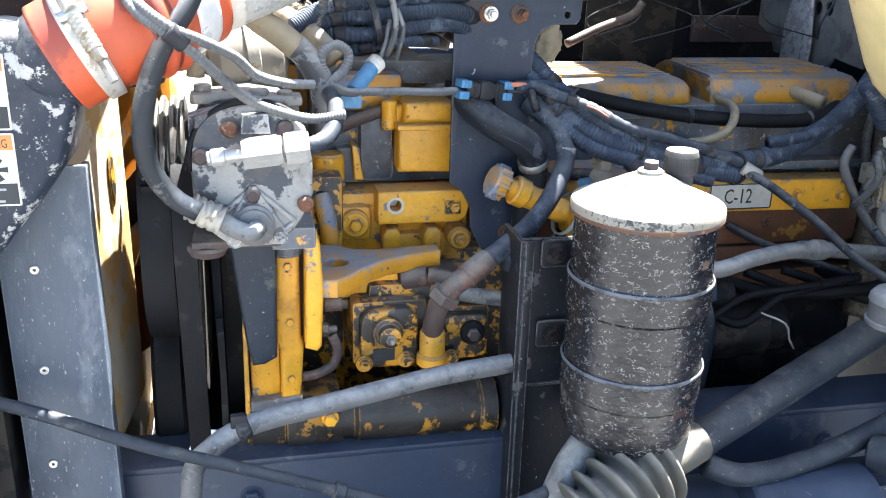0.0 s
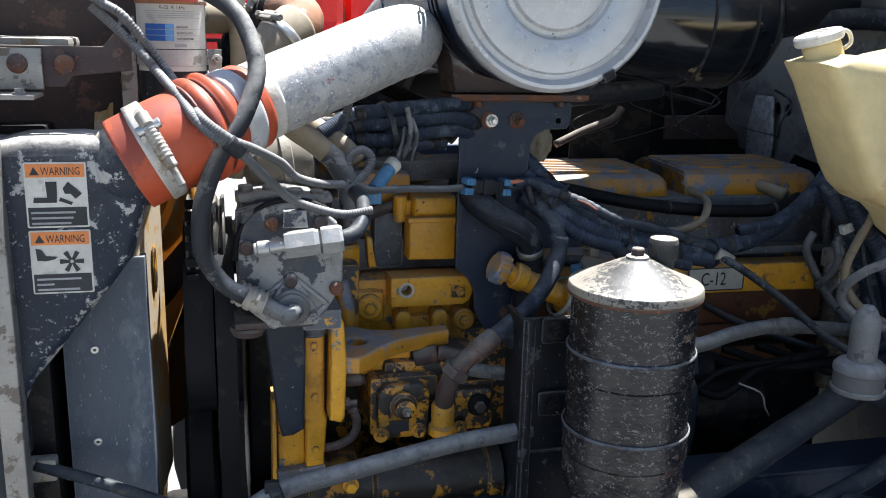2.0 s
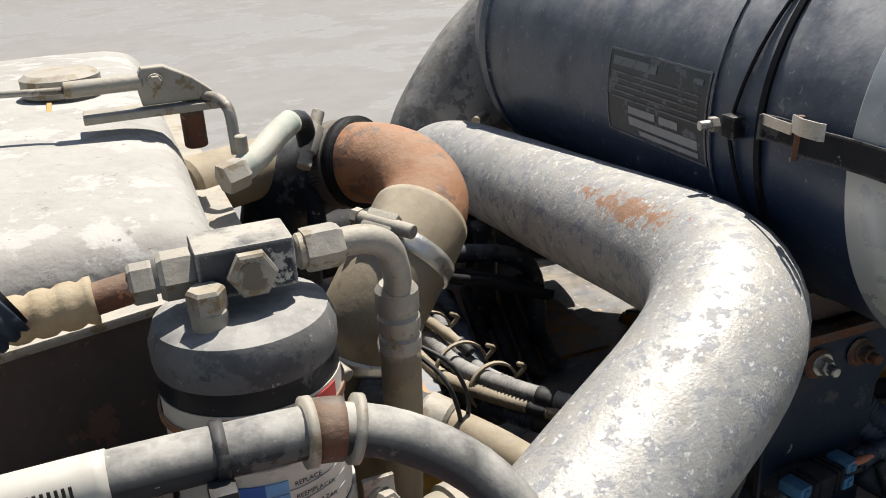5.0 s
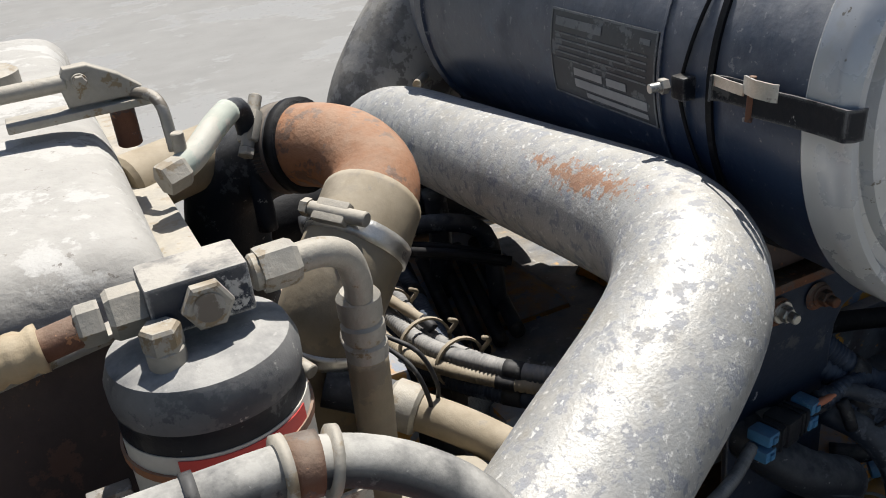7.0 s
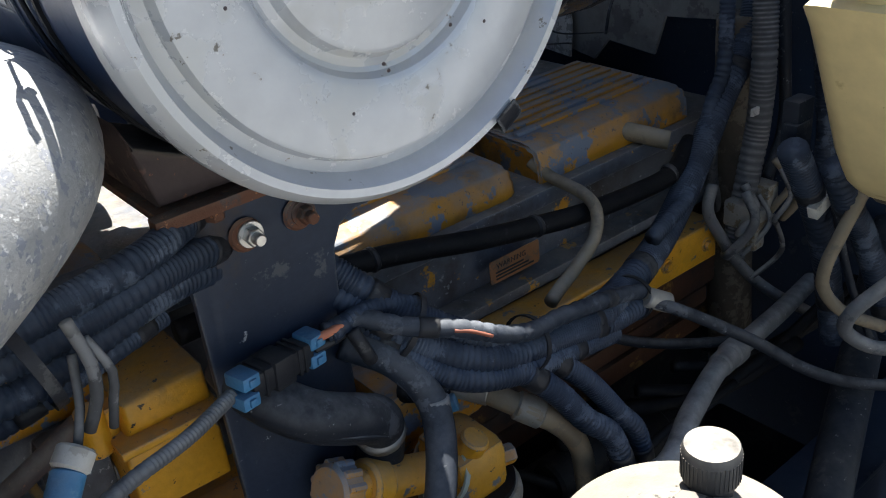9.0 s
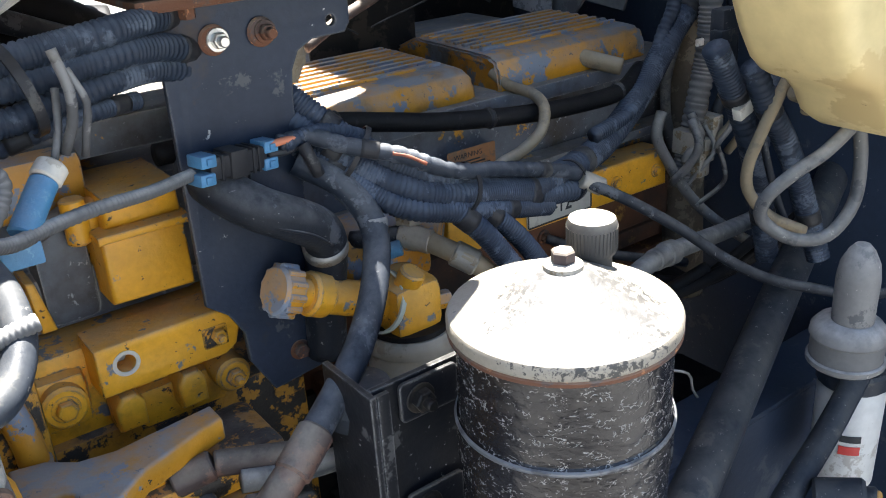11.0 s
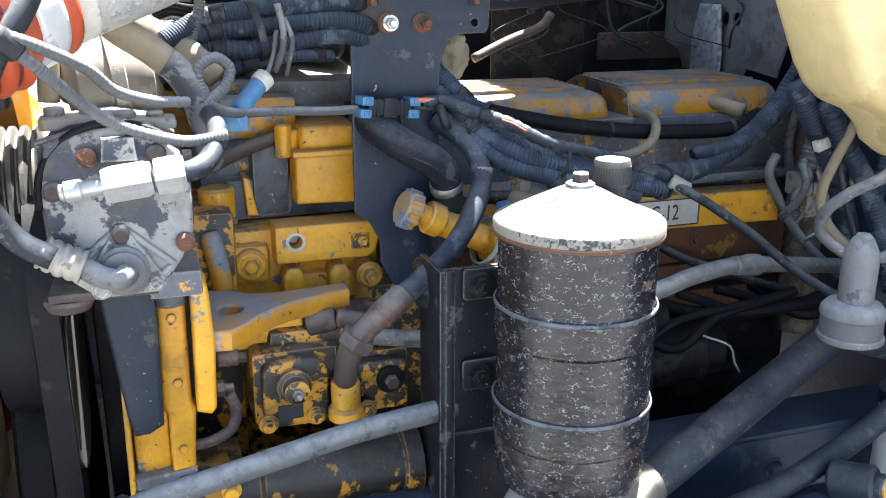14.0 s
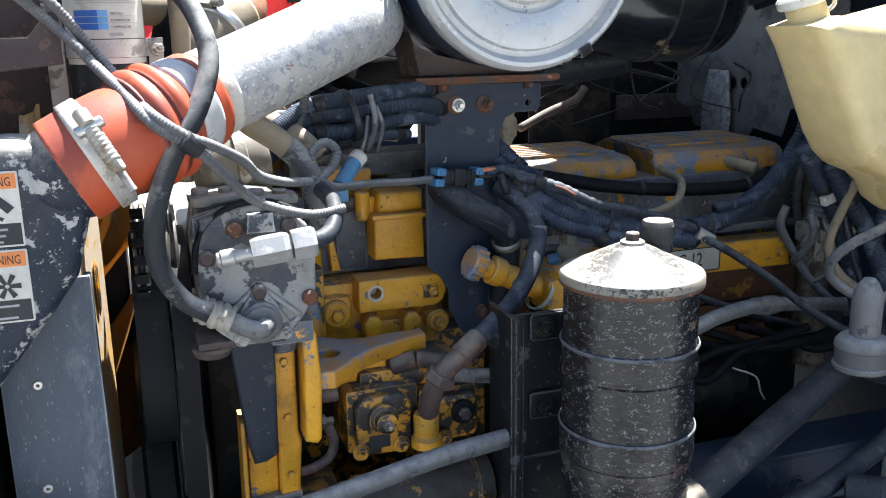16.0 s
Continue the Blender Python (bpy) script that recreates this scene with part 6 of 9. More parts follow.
# ---------------------------------------------------------------- refrigerant compressor, pulleys, belts, fan
co = thing("compressor", "flaking grey-white refrigerant compressor with bright fittings", "compressor")
CO = [(-0.058, 1.604), (-0.036, 1.614), (0.0, 1.619), (0.036, 1.611), (0.060, 1.59), (0.067, 1.555), (0.067, 1.515), (0.054, 1.487), (0.032, 1.456), (-0.024, 1.454), (-0.046, 1.472), (-0.064, 1.495), (-0.066, 1.56)]
part("head", prism(CO, 0.03, 0.005, m=pose(0, 0.988, 0)), M['compressor'], co)
part("gasket", prism([(x * 1.03, 1.535 + (z - 1.535) * 1.03) for x, z in CO], 0.006, 0.001, m=pose(0, 1.018, 0)), M['label_black'], co)
part("body", prism([(x * 1.0, z) for x, z in CO], 0.15, 0.01, m=pose(0, 1.024, 0)), M['compressor'], co)
part("cross_rib", join(prism([(-0.035, 1.475), (-0.028, 1.47), (0.0, 1.515), (0.028, 1.47), (0.035, 1.476), (0.004, 1.528), (-0.004, 1.528)], 0.01, 0.003, m=pose(0, 0.981, 0))), M['compressor'], co)
part("port_boss", lathe([(0, 0), (0.027, 0), (0.027, 0.006), (0.0235, 0.008), (0.0235, 0.013), (0.020, 0.015), (0.020, 0.02), (0.0165, 0.022), (0, 0.022)], 32, along((0.0, 0.990, 1.484), (0, -1, 0)), False), M['hose_grey'], co, "grey ringed port")
for q0, q1 in (((-0.045, 1.487), (-0.004, 1.522)), ((0.004, 1.522), (0.046, 1.484)), ((-0.045, 1.487), (-0.018, 1.462)), ((0.046, 1.484), (0.02, 1.464))):
    part("rib", tube([(q0[0], 0.988, q0[1]), ((q0[0] + q1[0]) / 2, 0.9865, (q0[1] + q1[1]) / 2), (q1[0], 0.988, q1[1])], 0.0036, 8), M['compressor'], co)
part("gasket_arc", tube([(-0.0675, 0.992, 1.545), (-0.063, 0.992, 1.578), (-0.045, 0.992, 1.604), (-0.015, 0.992, 1.620), (0.02, 0.992, 1.619), (0.05, 0.992, 1.606)], 0.0042, 8), M['belt'], co, "black rubber gasket edge")
part("corner_plate", prism([(-0.066, 1.605), (-0.04, 1.612), (-0.04, 1.590), (-0.066, 1.575)], 0.02, 0.002, m=pose(0, 1.0, 0)), M['black_alu'], co, "chipped black corner")
part("bracket_lug", prism([(-0.01, 1.588), (0.022, 1.588), (0.02, 1.61), (-0.008, 1.61)], 0.014, 0.002, m=pose(0, 0.976, 0)), M['compressor'], co)
for x, z, mm in ((-0.022, 1.592, 'rust'), (0.004, 1.6, 'steel_dull'), (0.038, 1.592, 'rust_dark'), (-0.054, 1.562, 'rust_dark'), (0.058, 1.505, 'rust'), (0.0, 1.517, 'rust_dark'), (-0.05, 1.49, 'rust_dark'), (0.028, 1.468, 'compressor'), (-0.022, 1.465, 'compressor')):
    part("bolt_head", lathe([(0, 0), (0.0095, 0), (0.009, 0.005), (0.006, 0.0075), (0, 0.0075)], 18, along((x, 0.987, z), (0, -1, 0)), False), M[mm], co)
fa = Vector((1, -0.06, 0.12)).normalized()
p0 = Vector((-0.046, 0.957, 1.567))
part("tube", rod(p0, p0 + fa * 0.05, 0.0075), M['bright_nut'], co, "bright steel tube end")
part("ferrule", rod(p0 + fa * 0.004, p0 + fa * 0.02, 0.0095), M['bright_nut'], co)
part("nut", hexhead(p0 + fa * 0.038, fa, 0.03, 0.042), M['bright_nut'], co, "large bright hexagon nut")
part("nut", hexhead(p0 + fa * 0.083, fa, 0.031, 0.026), M['bright_nut'], co, "large bright hexagon nut")
part("hose_tail", tube([p0 + fa * 0.105, p0 + fa * 0.118 + Vector((0, 0.006, 0.0)), (0.084, 0.972, 1.586), (0.094, 0.995, 1.598), (0.097, 1.03, 1.61), (0.094, 1.09, 1.614)], 0.0098, 16, 0.004), M['shaft'], co, "curved dark hose tail")
seat(co, (0.0, 0.015, -0.004), 1.015, (0, 1.0, 1.54))
pb = thing("mounting_plate", "dusty compressor mounting plate with a bolt below", "bracket")
part("plate", box(-0.072, 0.03, 1.01, 1.16, 1.446, 1.455, 0.003), M['rust_dark'], pb)
part("foot", lathe([(0, 0), (0.022, 0), (0.024, 0.004), (0.02, 0.012), (0, 0.014)], 20, along((-0.055, 1.03, 1.446), (0, 0, -1)), False), M['rust_dark'], pb)
part("top_plate", join(box(-0.066, 0.004, 1.055, 1.11, 1.606, 1.618, 0.003), box(-0.004, 0.062, 1.06, 1.10, 1.602, 1.613, 0.004), rod((-0.052, 1.08, 1.616), (-0.052, 1.08, 1.626), 0.010), rod((-0.022, 1.085, 1.616), (-0.022, 1.085, 1.624), 0.008), rod((0.012, 1.08, 1.61), (0.012, 1.08, 1.62), 0.012), rod((0.042, 1.08, 1.61), (0.042, 1.08, 1.618), 0.009)), M['fitting'], pb, "lumpy sunlit cast bracket")
part("drum", lathe([(0, -0.05), (0.036, -0.048), (0.05, -0.036), (0.056, -0.01), (0.056, 0.03), (0.050, 0.042), (0.02, 0.05), (0, 0.05)], 36, along((0.0, 1.21, 1.635), (1, 0.1, 0.1)), False), M['shroud'], pb, "brown dusty drum housing")
part("drum_lip", lathe([(0.0555, -0.004), (0.0595, -0.002), (0.0595, 0.012), (0.0555, 0.014)], 36, along((0.0, 1.21, 1.635), (1, 0.1, 0.1)), False), M['fitting'], pb)


def grooved(x0, x1, r, grooves, m, parent, name="pulley"):
    """A belt pulley turned about the x axis."""
    prof = [(0, 0), (r * 0.93, 0), (r, 0.002)]
    w = (x1 - x0 - 0.004) / grooves
    for k in range(grooves):
        u = 0.002 + k * w
        prof += [(r, u + w * 0.2), (r - 0.008, u + w * 0.45), (r - 0.008, u + w * 0.6), (r, u + w * 0.85)]
    prof += [(r, x1 - x0 - 0.001), (r * 0.93, x1 - x0), (0, x1 - x0)]
    return part(name, lathe(prof, 56, along((x0, *m), (1, 0, 0)), False), M['pulley'], parent)


def belt_loop(x0, x1, c0, r0, c1, r1, teeth=0):
    """A flat belt round two pulleys in the y, z plane."""
    bm = bmesh.new()
    a, b = Vector(c0), Vector(c1)
    d = (b - a)
    ang = math.atan2(d.y, d.x)
    off = math.acos(max(-1, min(1, (r0 - r1) / d.length)))
    ring = []
    for k in range(25):
        t = ang + off + (2 * math.pi - 2 * off) * k / 24
        ring.append((a.x + r0 * math.cos(t), a.y + r0 * math.sin(t), math.cos(t), math.sin(t)))
    for k in range(25):
        t = ang - off + 2 * off * k / 24
        ring.append((b.x + r1 * math.cos(t), b.y + r1 * math.sin(t), math.cos(t), math.sin(t)))
    vs = [[bm.verts.new((x, y + c * h, z + s * h)) for x, h in ((x0, 0), (x1, 0), (x1, 0.011), (x0, 0.011))] for y, z, c, s in ring]
    n = len(vs)
    for i in range(n):
        p, q = vs[i], vs[(i + 1) % n]
        for k in range(4):
            bm.faces.new((p[k], p[(k + 1) % 4], q[(k + 1) % 4], q[k]))
    bmesh.ops.recalc_face_normals(bm, faces=bm.faces)
    return smooth(bm, 30)


pl = thing("belt_drive", "dark pulleys and black belts at the front of the engine", "belt drive")
grooved(-0.134, -0.080, 0.078, 4, (1.19, 1.515), pl)
grooved(-0.100, -0.072, 0.12, 4, (1.24, 1.28), pl)
part("belt", belt_loop(-0.139, -0.100, (1.205, 1.445), 0.098, (1.19, 1.375), 0.096), M['belt'], pl, "wide black belt")
part("belt", belt_loop(-0.097, -0.070, (1.20, 1.42), 0.125, (1.27, 1.05), 0.16), M['belt'], pl, "wide black belt")
part("idler", rod((-0.137, 1.19, 1.375), (-0.102, 1.19, 1.375), 0.092), M['belt'], pl)
# black disc added where only dark shows under the belt
part("dark_backing_disc", lathe([(0, 0), (0.235, 0), (0.245, 0.006), (0.245, 0.04), (0.235, 0.046), (0, 0.046)], 56, along((-0.150, 1.40, 1.13), (1, 0, 0)), False), M['belt'], pl, "black disc added to hide bright ground under the belt")
for k in range(6):
    a = radians(120 + 15 * k)
    part("cog", box(-0.134, -0.118, -0.006, 0.006, -0.004, 0.004, 0.001, m=pose(0, 1.19 + 0.084 * math.cos(a), 1.515 + 0.084 * math.sin(a), k * 15 + 30)), M['belt'], pl)
part("hub", rod((-0.137, 1.19, 1.515), (-0.05, 1.19, 1.515), 0.040), M['rust'], pl)
fan = thing("cooling_fan", "yellow engine fan with wide dusty blades behind the radiator", "fan")
part("hub", rod((-0.215, 1.62, 1.36), (-0.15, 1.62, 1.36), 0.11), M['dark'], fan)
for k in range(8):
    bm = bmesh.new()
    rows = []
    for i in range(8):
        r = 0.10 + 0.19 * i / 7
        w = 0.055 + 0.055 * i / 7
        rows.append([bm.verts.new(((j - 2) / 2 * 0.045 + 0.006 * (1 - ((j - 2) / 2) ** 2), (j - 2) / 2 * w, r)) for j in range(5)])
    for a, b in zip(rows, rows[1:]):
        for j in range(4):
            bm.faces.new((a[j], a[j + 1], b[j + 1], b[j]))
    g = bmesh.ops.solidify(bm, geom=bm.faces[:], thickness=0.004)
    bmesh.ops.recalc_face_normals(bm, faces=bm.faces)
    bm.transform(pose(-0.182, 1.62, 1.36, 45 * k + 98))
    part("blade", smooth(bm, 40), M['fan_yellow'], fan)
shr = thing("fan_shroud", "thin tan fan shroud ring, coloured pale and translucent to look sunlit", "fan shroud")
part("ring", lathe([(0.548, 0), (0.551, 0), (0.551, 0.012), (0.556, 0.016), (0.556, 0.02), (0.548, 0.02)], 72, along((-0.245, 1.62, 1.36), (1, 0, 0)), False), M['fan_shroud'], shr)
part("back", lathe([(0.30, 0.0), (0.552, 0.0), (0.552, 0.004), (0.30, 0.004)], 72, along((-0.249, 1.62, 1.36), (1, 0, 0)), False), M['fan_shroud'], shr, "tan face plate")
bm = bmesh.new()
us, vs = [q / 8 for q in range(9)], (0, 0.12, 0.3, 0.55, 0.8, 1)
skins = [[[bm.verts.new((-0.224 + 0.046 * v ** 0.7 + 0.008 * (1 - u) * (1 - v) - d, 1.052 + 0.26 * v, 1.12 + 0.50 * u)) for v in vs] for u in us] for d in (0, 0.005)]
for sheet in skins:
    for a, b in zip(sheet, sheet[1:]):
        for j in range(5):
            bm.faces.new((a[j], a[j + 1], b[j + 1], b[j]))
for j in (0, 5):
    for i in range(8):
        bm.faces.new((skins[0][i][j], skins[0][i + 1][j], skins[1][i + 1][j], skins[1][i][j]))
for i in (0, 8):
    for j in range(5):
        bm.faces.new((skins[0][i][j], skins[0][i][j + 1], skins[1][i][j + 1], skins[1][i][j]))
bmesh.ops.recalc_face_normals(bm, faces=bm.faces)
part("side_wall", smooth(bm, 50), M['fan_shroud'], shr, "tan curved side wall of the shroud")
part("slot", lathe([(0.0, 0.0), (0.010, 0.0), (0.0125, 0.002), (0.010, 0.004), (0, 0.003)], 28, Matrix.Translation((-0.1865, 1.235, 1.475)) @ Matrix.Diagonal((1, 1, 3.2, 1)) @ along((0, 0, 0), (1, -0.1, 0)), False), M['cat_oily'], shr, "dark oval slot")

# ---------------------------------------------------------------- hoses
def hose(name, pts, r, material, label, category="hose", seg=16):
    ob = part(name, tube(pts, r, seg), M[material])
    return tag(ob, label, category)


H1 = [(-0.36, 1.02, 1.858), (-0.335, 1.03, 1.866), (-0.306, 1.04, 1.876), (-0.28, 1.047, 1.881), (-0.245, 1.05, 1.882), (-0.167, 1.05, 1.882), (-0.108, 1.05, 1.876), (-0.063, 1.035, 1.851), (-0.043, 1.012, 1.817), (-0.037, 0.985, 1.776), (-0.055, 0.964, 1.726), (-0.086, 0.955, 1.677), (-0.106, 0.955, 1.62), (-0.107, 0.962, 1.565), (-0.086, 0.972, 1.523), (-0.058, 0.968, 1.504)]
bh = thing("refrigerant_hose", "long black rubber hose, dusty and painted sunlit on top, looping down to the compressor", "hose")
part("hose", tube(H1, 0.011, 18), M['hose_black'], bh)
part("crimp", loom_bm([(-0.068, 0.981, 1.508), (-0.052, 0.982, 1.498), (-0.034, 0.98, 1.49)], 0.0165, 0.009), M['fitting'], bh, "dusty crimped ferrule")
part("tail", tube([(-0.036, 0.98, 1.491), (-0.02, 0.975, 1.481), (-0.003, 0.968, 1.478), (0.005, 0.975, 1.484)], 0.0105, 16, 0.004), M['hose_grey'], bh)
hb = spline(H1, 0.004)
k = min(range(len(hb)), key=lambda i: (hb[i] - Vector((-0.128, 1.05, 1.880))).length)
part("rusty_clamp", sweep(hb[k:k + 4], 0.0135, 20), M['rust'], bh, "rusty P-clamp")
part("clamp_edge", sweep(hb[k - 1:k + 1], 0.0148, 20), M['fitting'], bh)
part("clamp_edge", sweep(hb[k + 4:k + 6], 0.0148, 20), M['fitting'], bh)
k = min(range(len(hb)), key=lambda i: (hb[i] - Vector((-0.167, 1.05, 1.882))).length)
part("tie", sweep(hb[k:k + 2], 0.0125, 18), M['black_plastic'], bh, "cable tie")
part("tie_head", box(-0.172, -0.161, 1.03, 1.042, 1.862, 1.876, 0.002), M['black_plastic'], bh)
k0 = min(range(len(hb)), key=lambda i: (hb[i] - Vector((-0.25, 1.05, 1.882))).length)
k1 = min(range(len(hb)), key=lambda i: (hb[i] - Vector((-0.200, 1.05, 1.882))).length)
part("paper_tag", sweep(hb[k0:k1], 0.0116, 18), M['white_label'], bh, "white paper hose tag with print")
for q in range(12):
    xx = -0.245 + q * 0.0024
    part("print_bar", box(xx, xx + 0.0012, 1.0380, 1.0386, 1.883, 1.891, 0), M['label_black'], bh)

# dusty looms over the silicone hose
LA = [(-0.219, 1.038, 1.856), (-0.188, 1.02, 1.839), (-0.154, 1.032, 1.792), (-0.139, 1.023, 1.772), (-0.118, 0.99, 1.746), (-0.100, 0.935, 1.727), (-0.070, 0.918, 1.706), (-0.045, 0.926, 1.694), (-0.012, 0.965, 1.672), (0.008, 0.99, 1.65), (0.04, 1.02, 1.636), (0.074, 1.038, 1.631)]
LB = [(-0.225, 1.038, 1.85), (-0.196, 1.035, 1.823), (-0.165, 1.02, 1.791), (-0.154, 1.017, 1.777), (-0.128, 0.975, 1.750), (-0.100, 0.93, 1.718), (-0.058, 0.922, 1.688), (-0.026, 0.955, 1.651), (0.0, 0.985, 1.624), (0.031, 1.0, 1.608), (0.069, 1.0, 1.599), (0.106, 1.002, 1.603)]
for pts, r in ((LA, 0.0056), (LB, 0.0058)):
    tag(part("wire_loom", loom_bm(pts, r, 0.0034), M['loom_dusty']), "dusty grey split wire loom draped over the hose", "wire loom", "dusty looms by the cooler")
for pts, r in (([(-0.224, 1.022, 1.862), (-0.248, 1.02, 1.874), (-0.283, 1.018, 1.876), (-0.306, 1.015, 1.872), (-0.335, 1.005, 1.862), (-0.363, 0.995, 1.854), (-0.384, 0.985, 1.850)], 0.0075),
               ([(-0.205, 1.015, 1.866), (-0.225, 1.02, 1.878), (-0.262, 1.02, 1.886), (-0.30, 1.02, 1.882), (-0.33, 1.012, 1.873), (-0.36, 1.0, 1.863)], 0.006),
               ([(-0.195, 1.015, 1.845), (-0.225, 1.018, 1.860), (-0.26, 1.015, 1.864), (-0.29, 1.012, 1.858), (-0.298, 1.01, 1.852)], 0.0045)):
    tag(part("wire_loom", loom_bm(pts, r, 0.0036), M['loom_dusty']), "dusty grey split wire loom along the radiator", "wire loom", "dusty looms by the cooler")
for p, rr in (((-0.252, 1.025, 1.879), 0.0115), ((-0.066, 0.92, 1.697), 0.0105), ((-0.117, 0.984, 1.744), 0.0105)):
    tag(part("tape_wrap", rod(Vector(p) - Vector((0.008, 0.003, -0.007)), Vector(p) + Vector((0.008, 0.003, -0.007)), rr), M['black_plastic']), "black tape wrap binding wire looms", "tape")
bl = thing("corrugated_hose", "large black corrugated hose running over the radiator end", "corrugated hose")
part("tube", loom_bm([(-0.237, 1.130, 1.928), (-0.284, 1.110, 1.901), (-0.323, 1.090, 1.878), (-0.357, 1.070, 1.855), (-0.388, 1.050, 1.831), (-0.418, 1.020, 1.807), (-0.447, 0.990, 1.787), (-0.468, 0.970, 1.755), (-0.488, 0.960, 1.709), (-0.495, 0.955, 1.62)], 0.0155, 0.0062, 18), M['loom'], bl)
part("open_end", rod((-0.2365, 1.1302, 1.9283), (-0.2355, 1.1306, 1.9288), 0.0125), M['belt'], bl, "open end")
tag(part("tan_loom", loom_bm([(-0.56, 1.08, 1.878), (-0.518, 1.07, 1.877), (-0.474, 1.06, 1.874), (-0.437, 1.05, 1.870)], 0.0175, 0.0085, 18), M['rubber_tan']), "tan dusty corrugated hose ahead of the radiator", "corrugated hose")
hd = thing("draw_latch", "dusty steel hood latch handle on the bracket", "latch")
part("handle", sweep(spline([(-0.431, 0.985, 1.889), (-0.417, 0.980, 1.894), (-0.404, 0.980, 1.893), (-0.391, 0.985, 1.885)], 0.004), 0.0065, 12), M['mint'], hd)
part("plate", prism([(-0.433, 1.883), (-0.42, 1.880), (-0.398, 1.880), (-0.392, 1.886), (-0.41, 1.899), (-0.425, 1.898)], 0.012, 0.003, m=pose(0, 0.982, 0)), M['mint'], hd)
for w in ([(-0.404, 0.980, 1.889), (-0.389, 0.985, 1.876), (-0.373, 0.990, 1.862)], [(-0.401, 0.980, 1.885), (-0.392, 0.985, 1.871), (-0.379, 0.990, 1.859)]):
    part("wire", tube(w, 0.0018, 8, 0.004), M['steel'], hd)
part("post", rod((-0.411, 0.99, 1.845), (-0.409, 0.99, 1.882), 0.012), M['rust_dark'], hd)
part("arm", tube([(-0.375, 1.0, 1.853), (-0.410, 0.980, 1.843), (-0.440, 0.960, 1.834), (-0.464, 0.950, 1.827), (-0.488, 0.942, 1.80), (-0.495, 0.94, 1.74), (-0.497, 0.94, 1.60), (-0.50, 0.94, 1.2)], 0.0105), M["rubber_tan"], hd)

hh = thing("heater_hose", "tan and grey sun-bleached hose bent down to the engine", "hose")
part("upper_hose", tube([(-0.02, 1.10, 1.735), (0.0, 1.10, 1.718), (0.011, 1.10, 1.701), (0.043, 1.105, 1.678), (0.060, 1.105, 1.663)], 0.0155, 18), M['rubber_tan'], hh, "tan upper half")
part("lower_hose", tube([(0.058, 1.105, 1.665), (0.069, 1.105, 1.655), (0.085, 1.105, 1.628), (0.092, 1.112, 1.598), (0.096, 1.13, 1.561), (0.098, 1.2, 1.54)], 0.0157, 18), M['rubber_dusty'], hh, "grey lower half")
tag(part("wire_loom", loom_bm([(0.104, 1.2, 1.74), (0.10, 1.2, 1.71), (0.090, 1.2, 1.678), (0.086, 1.19, 1.645)], 0.0065, 0.0036), M['loom_dusty']), "pale dusty wire loom hanging by the pipe", "wire loom")
tag(part("wire_loom", loom_bm([(0.092, 1.098, 1.625), (0.088, 1.10, 1.655), (0.106, 1.105, 1.668), (0.122, 1.11, 1.656), (0.115, 1.105, 1.637), (0.095, 1.098, 1.622)], 0.0062, 0.0036), M['loom_dusty']), "small looped wire loom tied to the hose", "wire loom")
tag(part("wire_loom", loom_bm([(0.096, 1.095, 1.622), (0.12, 1.12, 1.608), (0.155, 1.15, 1.603), (0.19, 1.17, 1.600), (0.238, 1.19, 1.595), (0.283, 1.215, 1.592)], 0.0058, 0.0034), M['loom_dusty']), "taped wire loom running to the connector", "wire loom")
sc = thing("sensor_connector", "blue and white electrical connector beside the pipe", "connector")
part("body", rod((0.13, 1.14, 1.605), (0.158, 1.165, 1.632), 0.0105), M['blue_plastic'], sc)
part("cap", rod((0.158, 1.165, 1.632), (0.168, 1.172, 1.640), 0.012), M['white_plastic'], sc, "white end cap")
part("clip", box(0.112, 0.14, 1.13, 1.14, 1.585, 1.602, 0.002), M['blue_plastic'], sc)
part("wire", tube([(0.168, 1.172, 1.64), (0.178, 1.18, 1.66), (0.185, 1.19, 1.69)], 0.003, 8), M['loom_dusty'], sc)
hc = thing("harness_connector", "black connector with blue locks and an orange wire on the bracket", "connector")
HM = Matrix.Translation((0.324, 1.222, 1.592)) @ pose(0, 0, 0, 0, 5, 14)
part("body", box(-0.032, 0.03, -0.011, 0.011, -0.010, 0.010, 0.003, m=HM), M['black_plastic'], hc)
part("collar", box(-0.012, 0.008, -0.0135, 0.0135, -0.0125, 0.0125, 0.003, m=HM), M['black_plastic'], hc)
for x in (-0.02, 0.014, 0.02):
    part("rib", box(x - 0.0015, x + 0.0015, -0.0125, 0.0125, -0.0115, 0.0115, 0.001, m=HM), M['black_plastic'], hc)
for x, z in ((-0.036, -0.0075), (-0.034, 0.008), (0.033, -0.007), (0.034, 0.0085)):
    lk = part("lock", box(x - 0.008, x + 0.008, -0.0125, 0.009, z - 0.0055, z + 0.0055, 0.002, m=HM), M['blue_plastic'], hc, "blue connector lock")
    part("tab", box(x - 0.003, x + 0.003, -0.0145, -0.0115, z - 0.003, z + 0.003, 0.0008, m=HM), M['blue_plastic'], lk)
part("wire", tube([(0.358, 1.221, 1.599), (0.374, 1.222, 1.599), (0.390, 1.224, 1.598)], 0.0036, 10, 0.004), M['orange_wire'], hc, "orange wire")
part("wire", tube([(0.358, 1.223, 1.589), (0.376, 1.224, 1.588), (0.392, 1.225, 1.590)], 0.0034, 10, 0.004), M['black_plastic'], hc)
part("boot", loom_bm([(0.375, 1.226, 1.594), (0.40, 1.228, 1.597), (0.43, 1.23, 1.594), (0.46, 1.226, 1.582)], 0.0085, 0.004), M['loom'], hc)
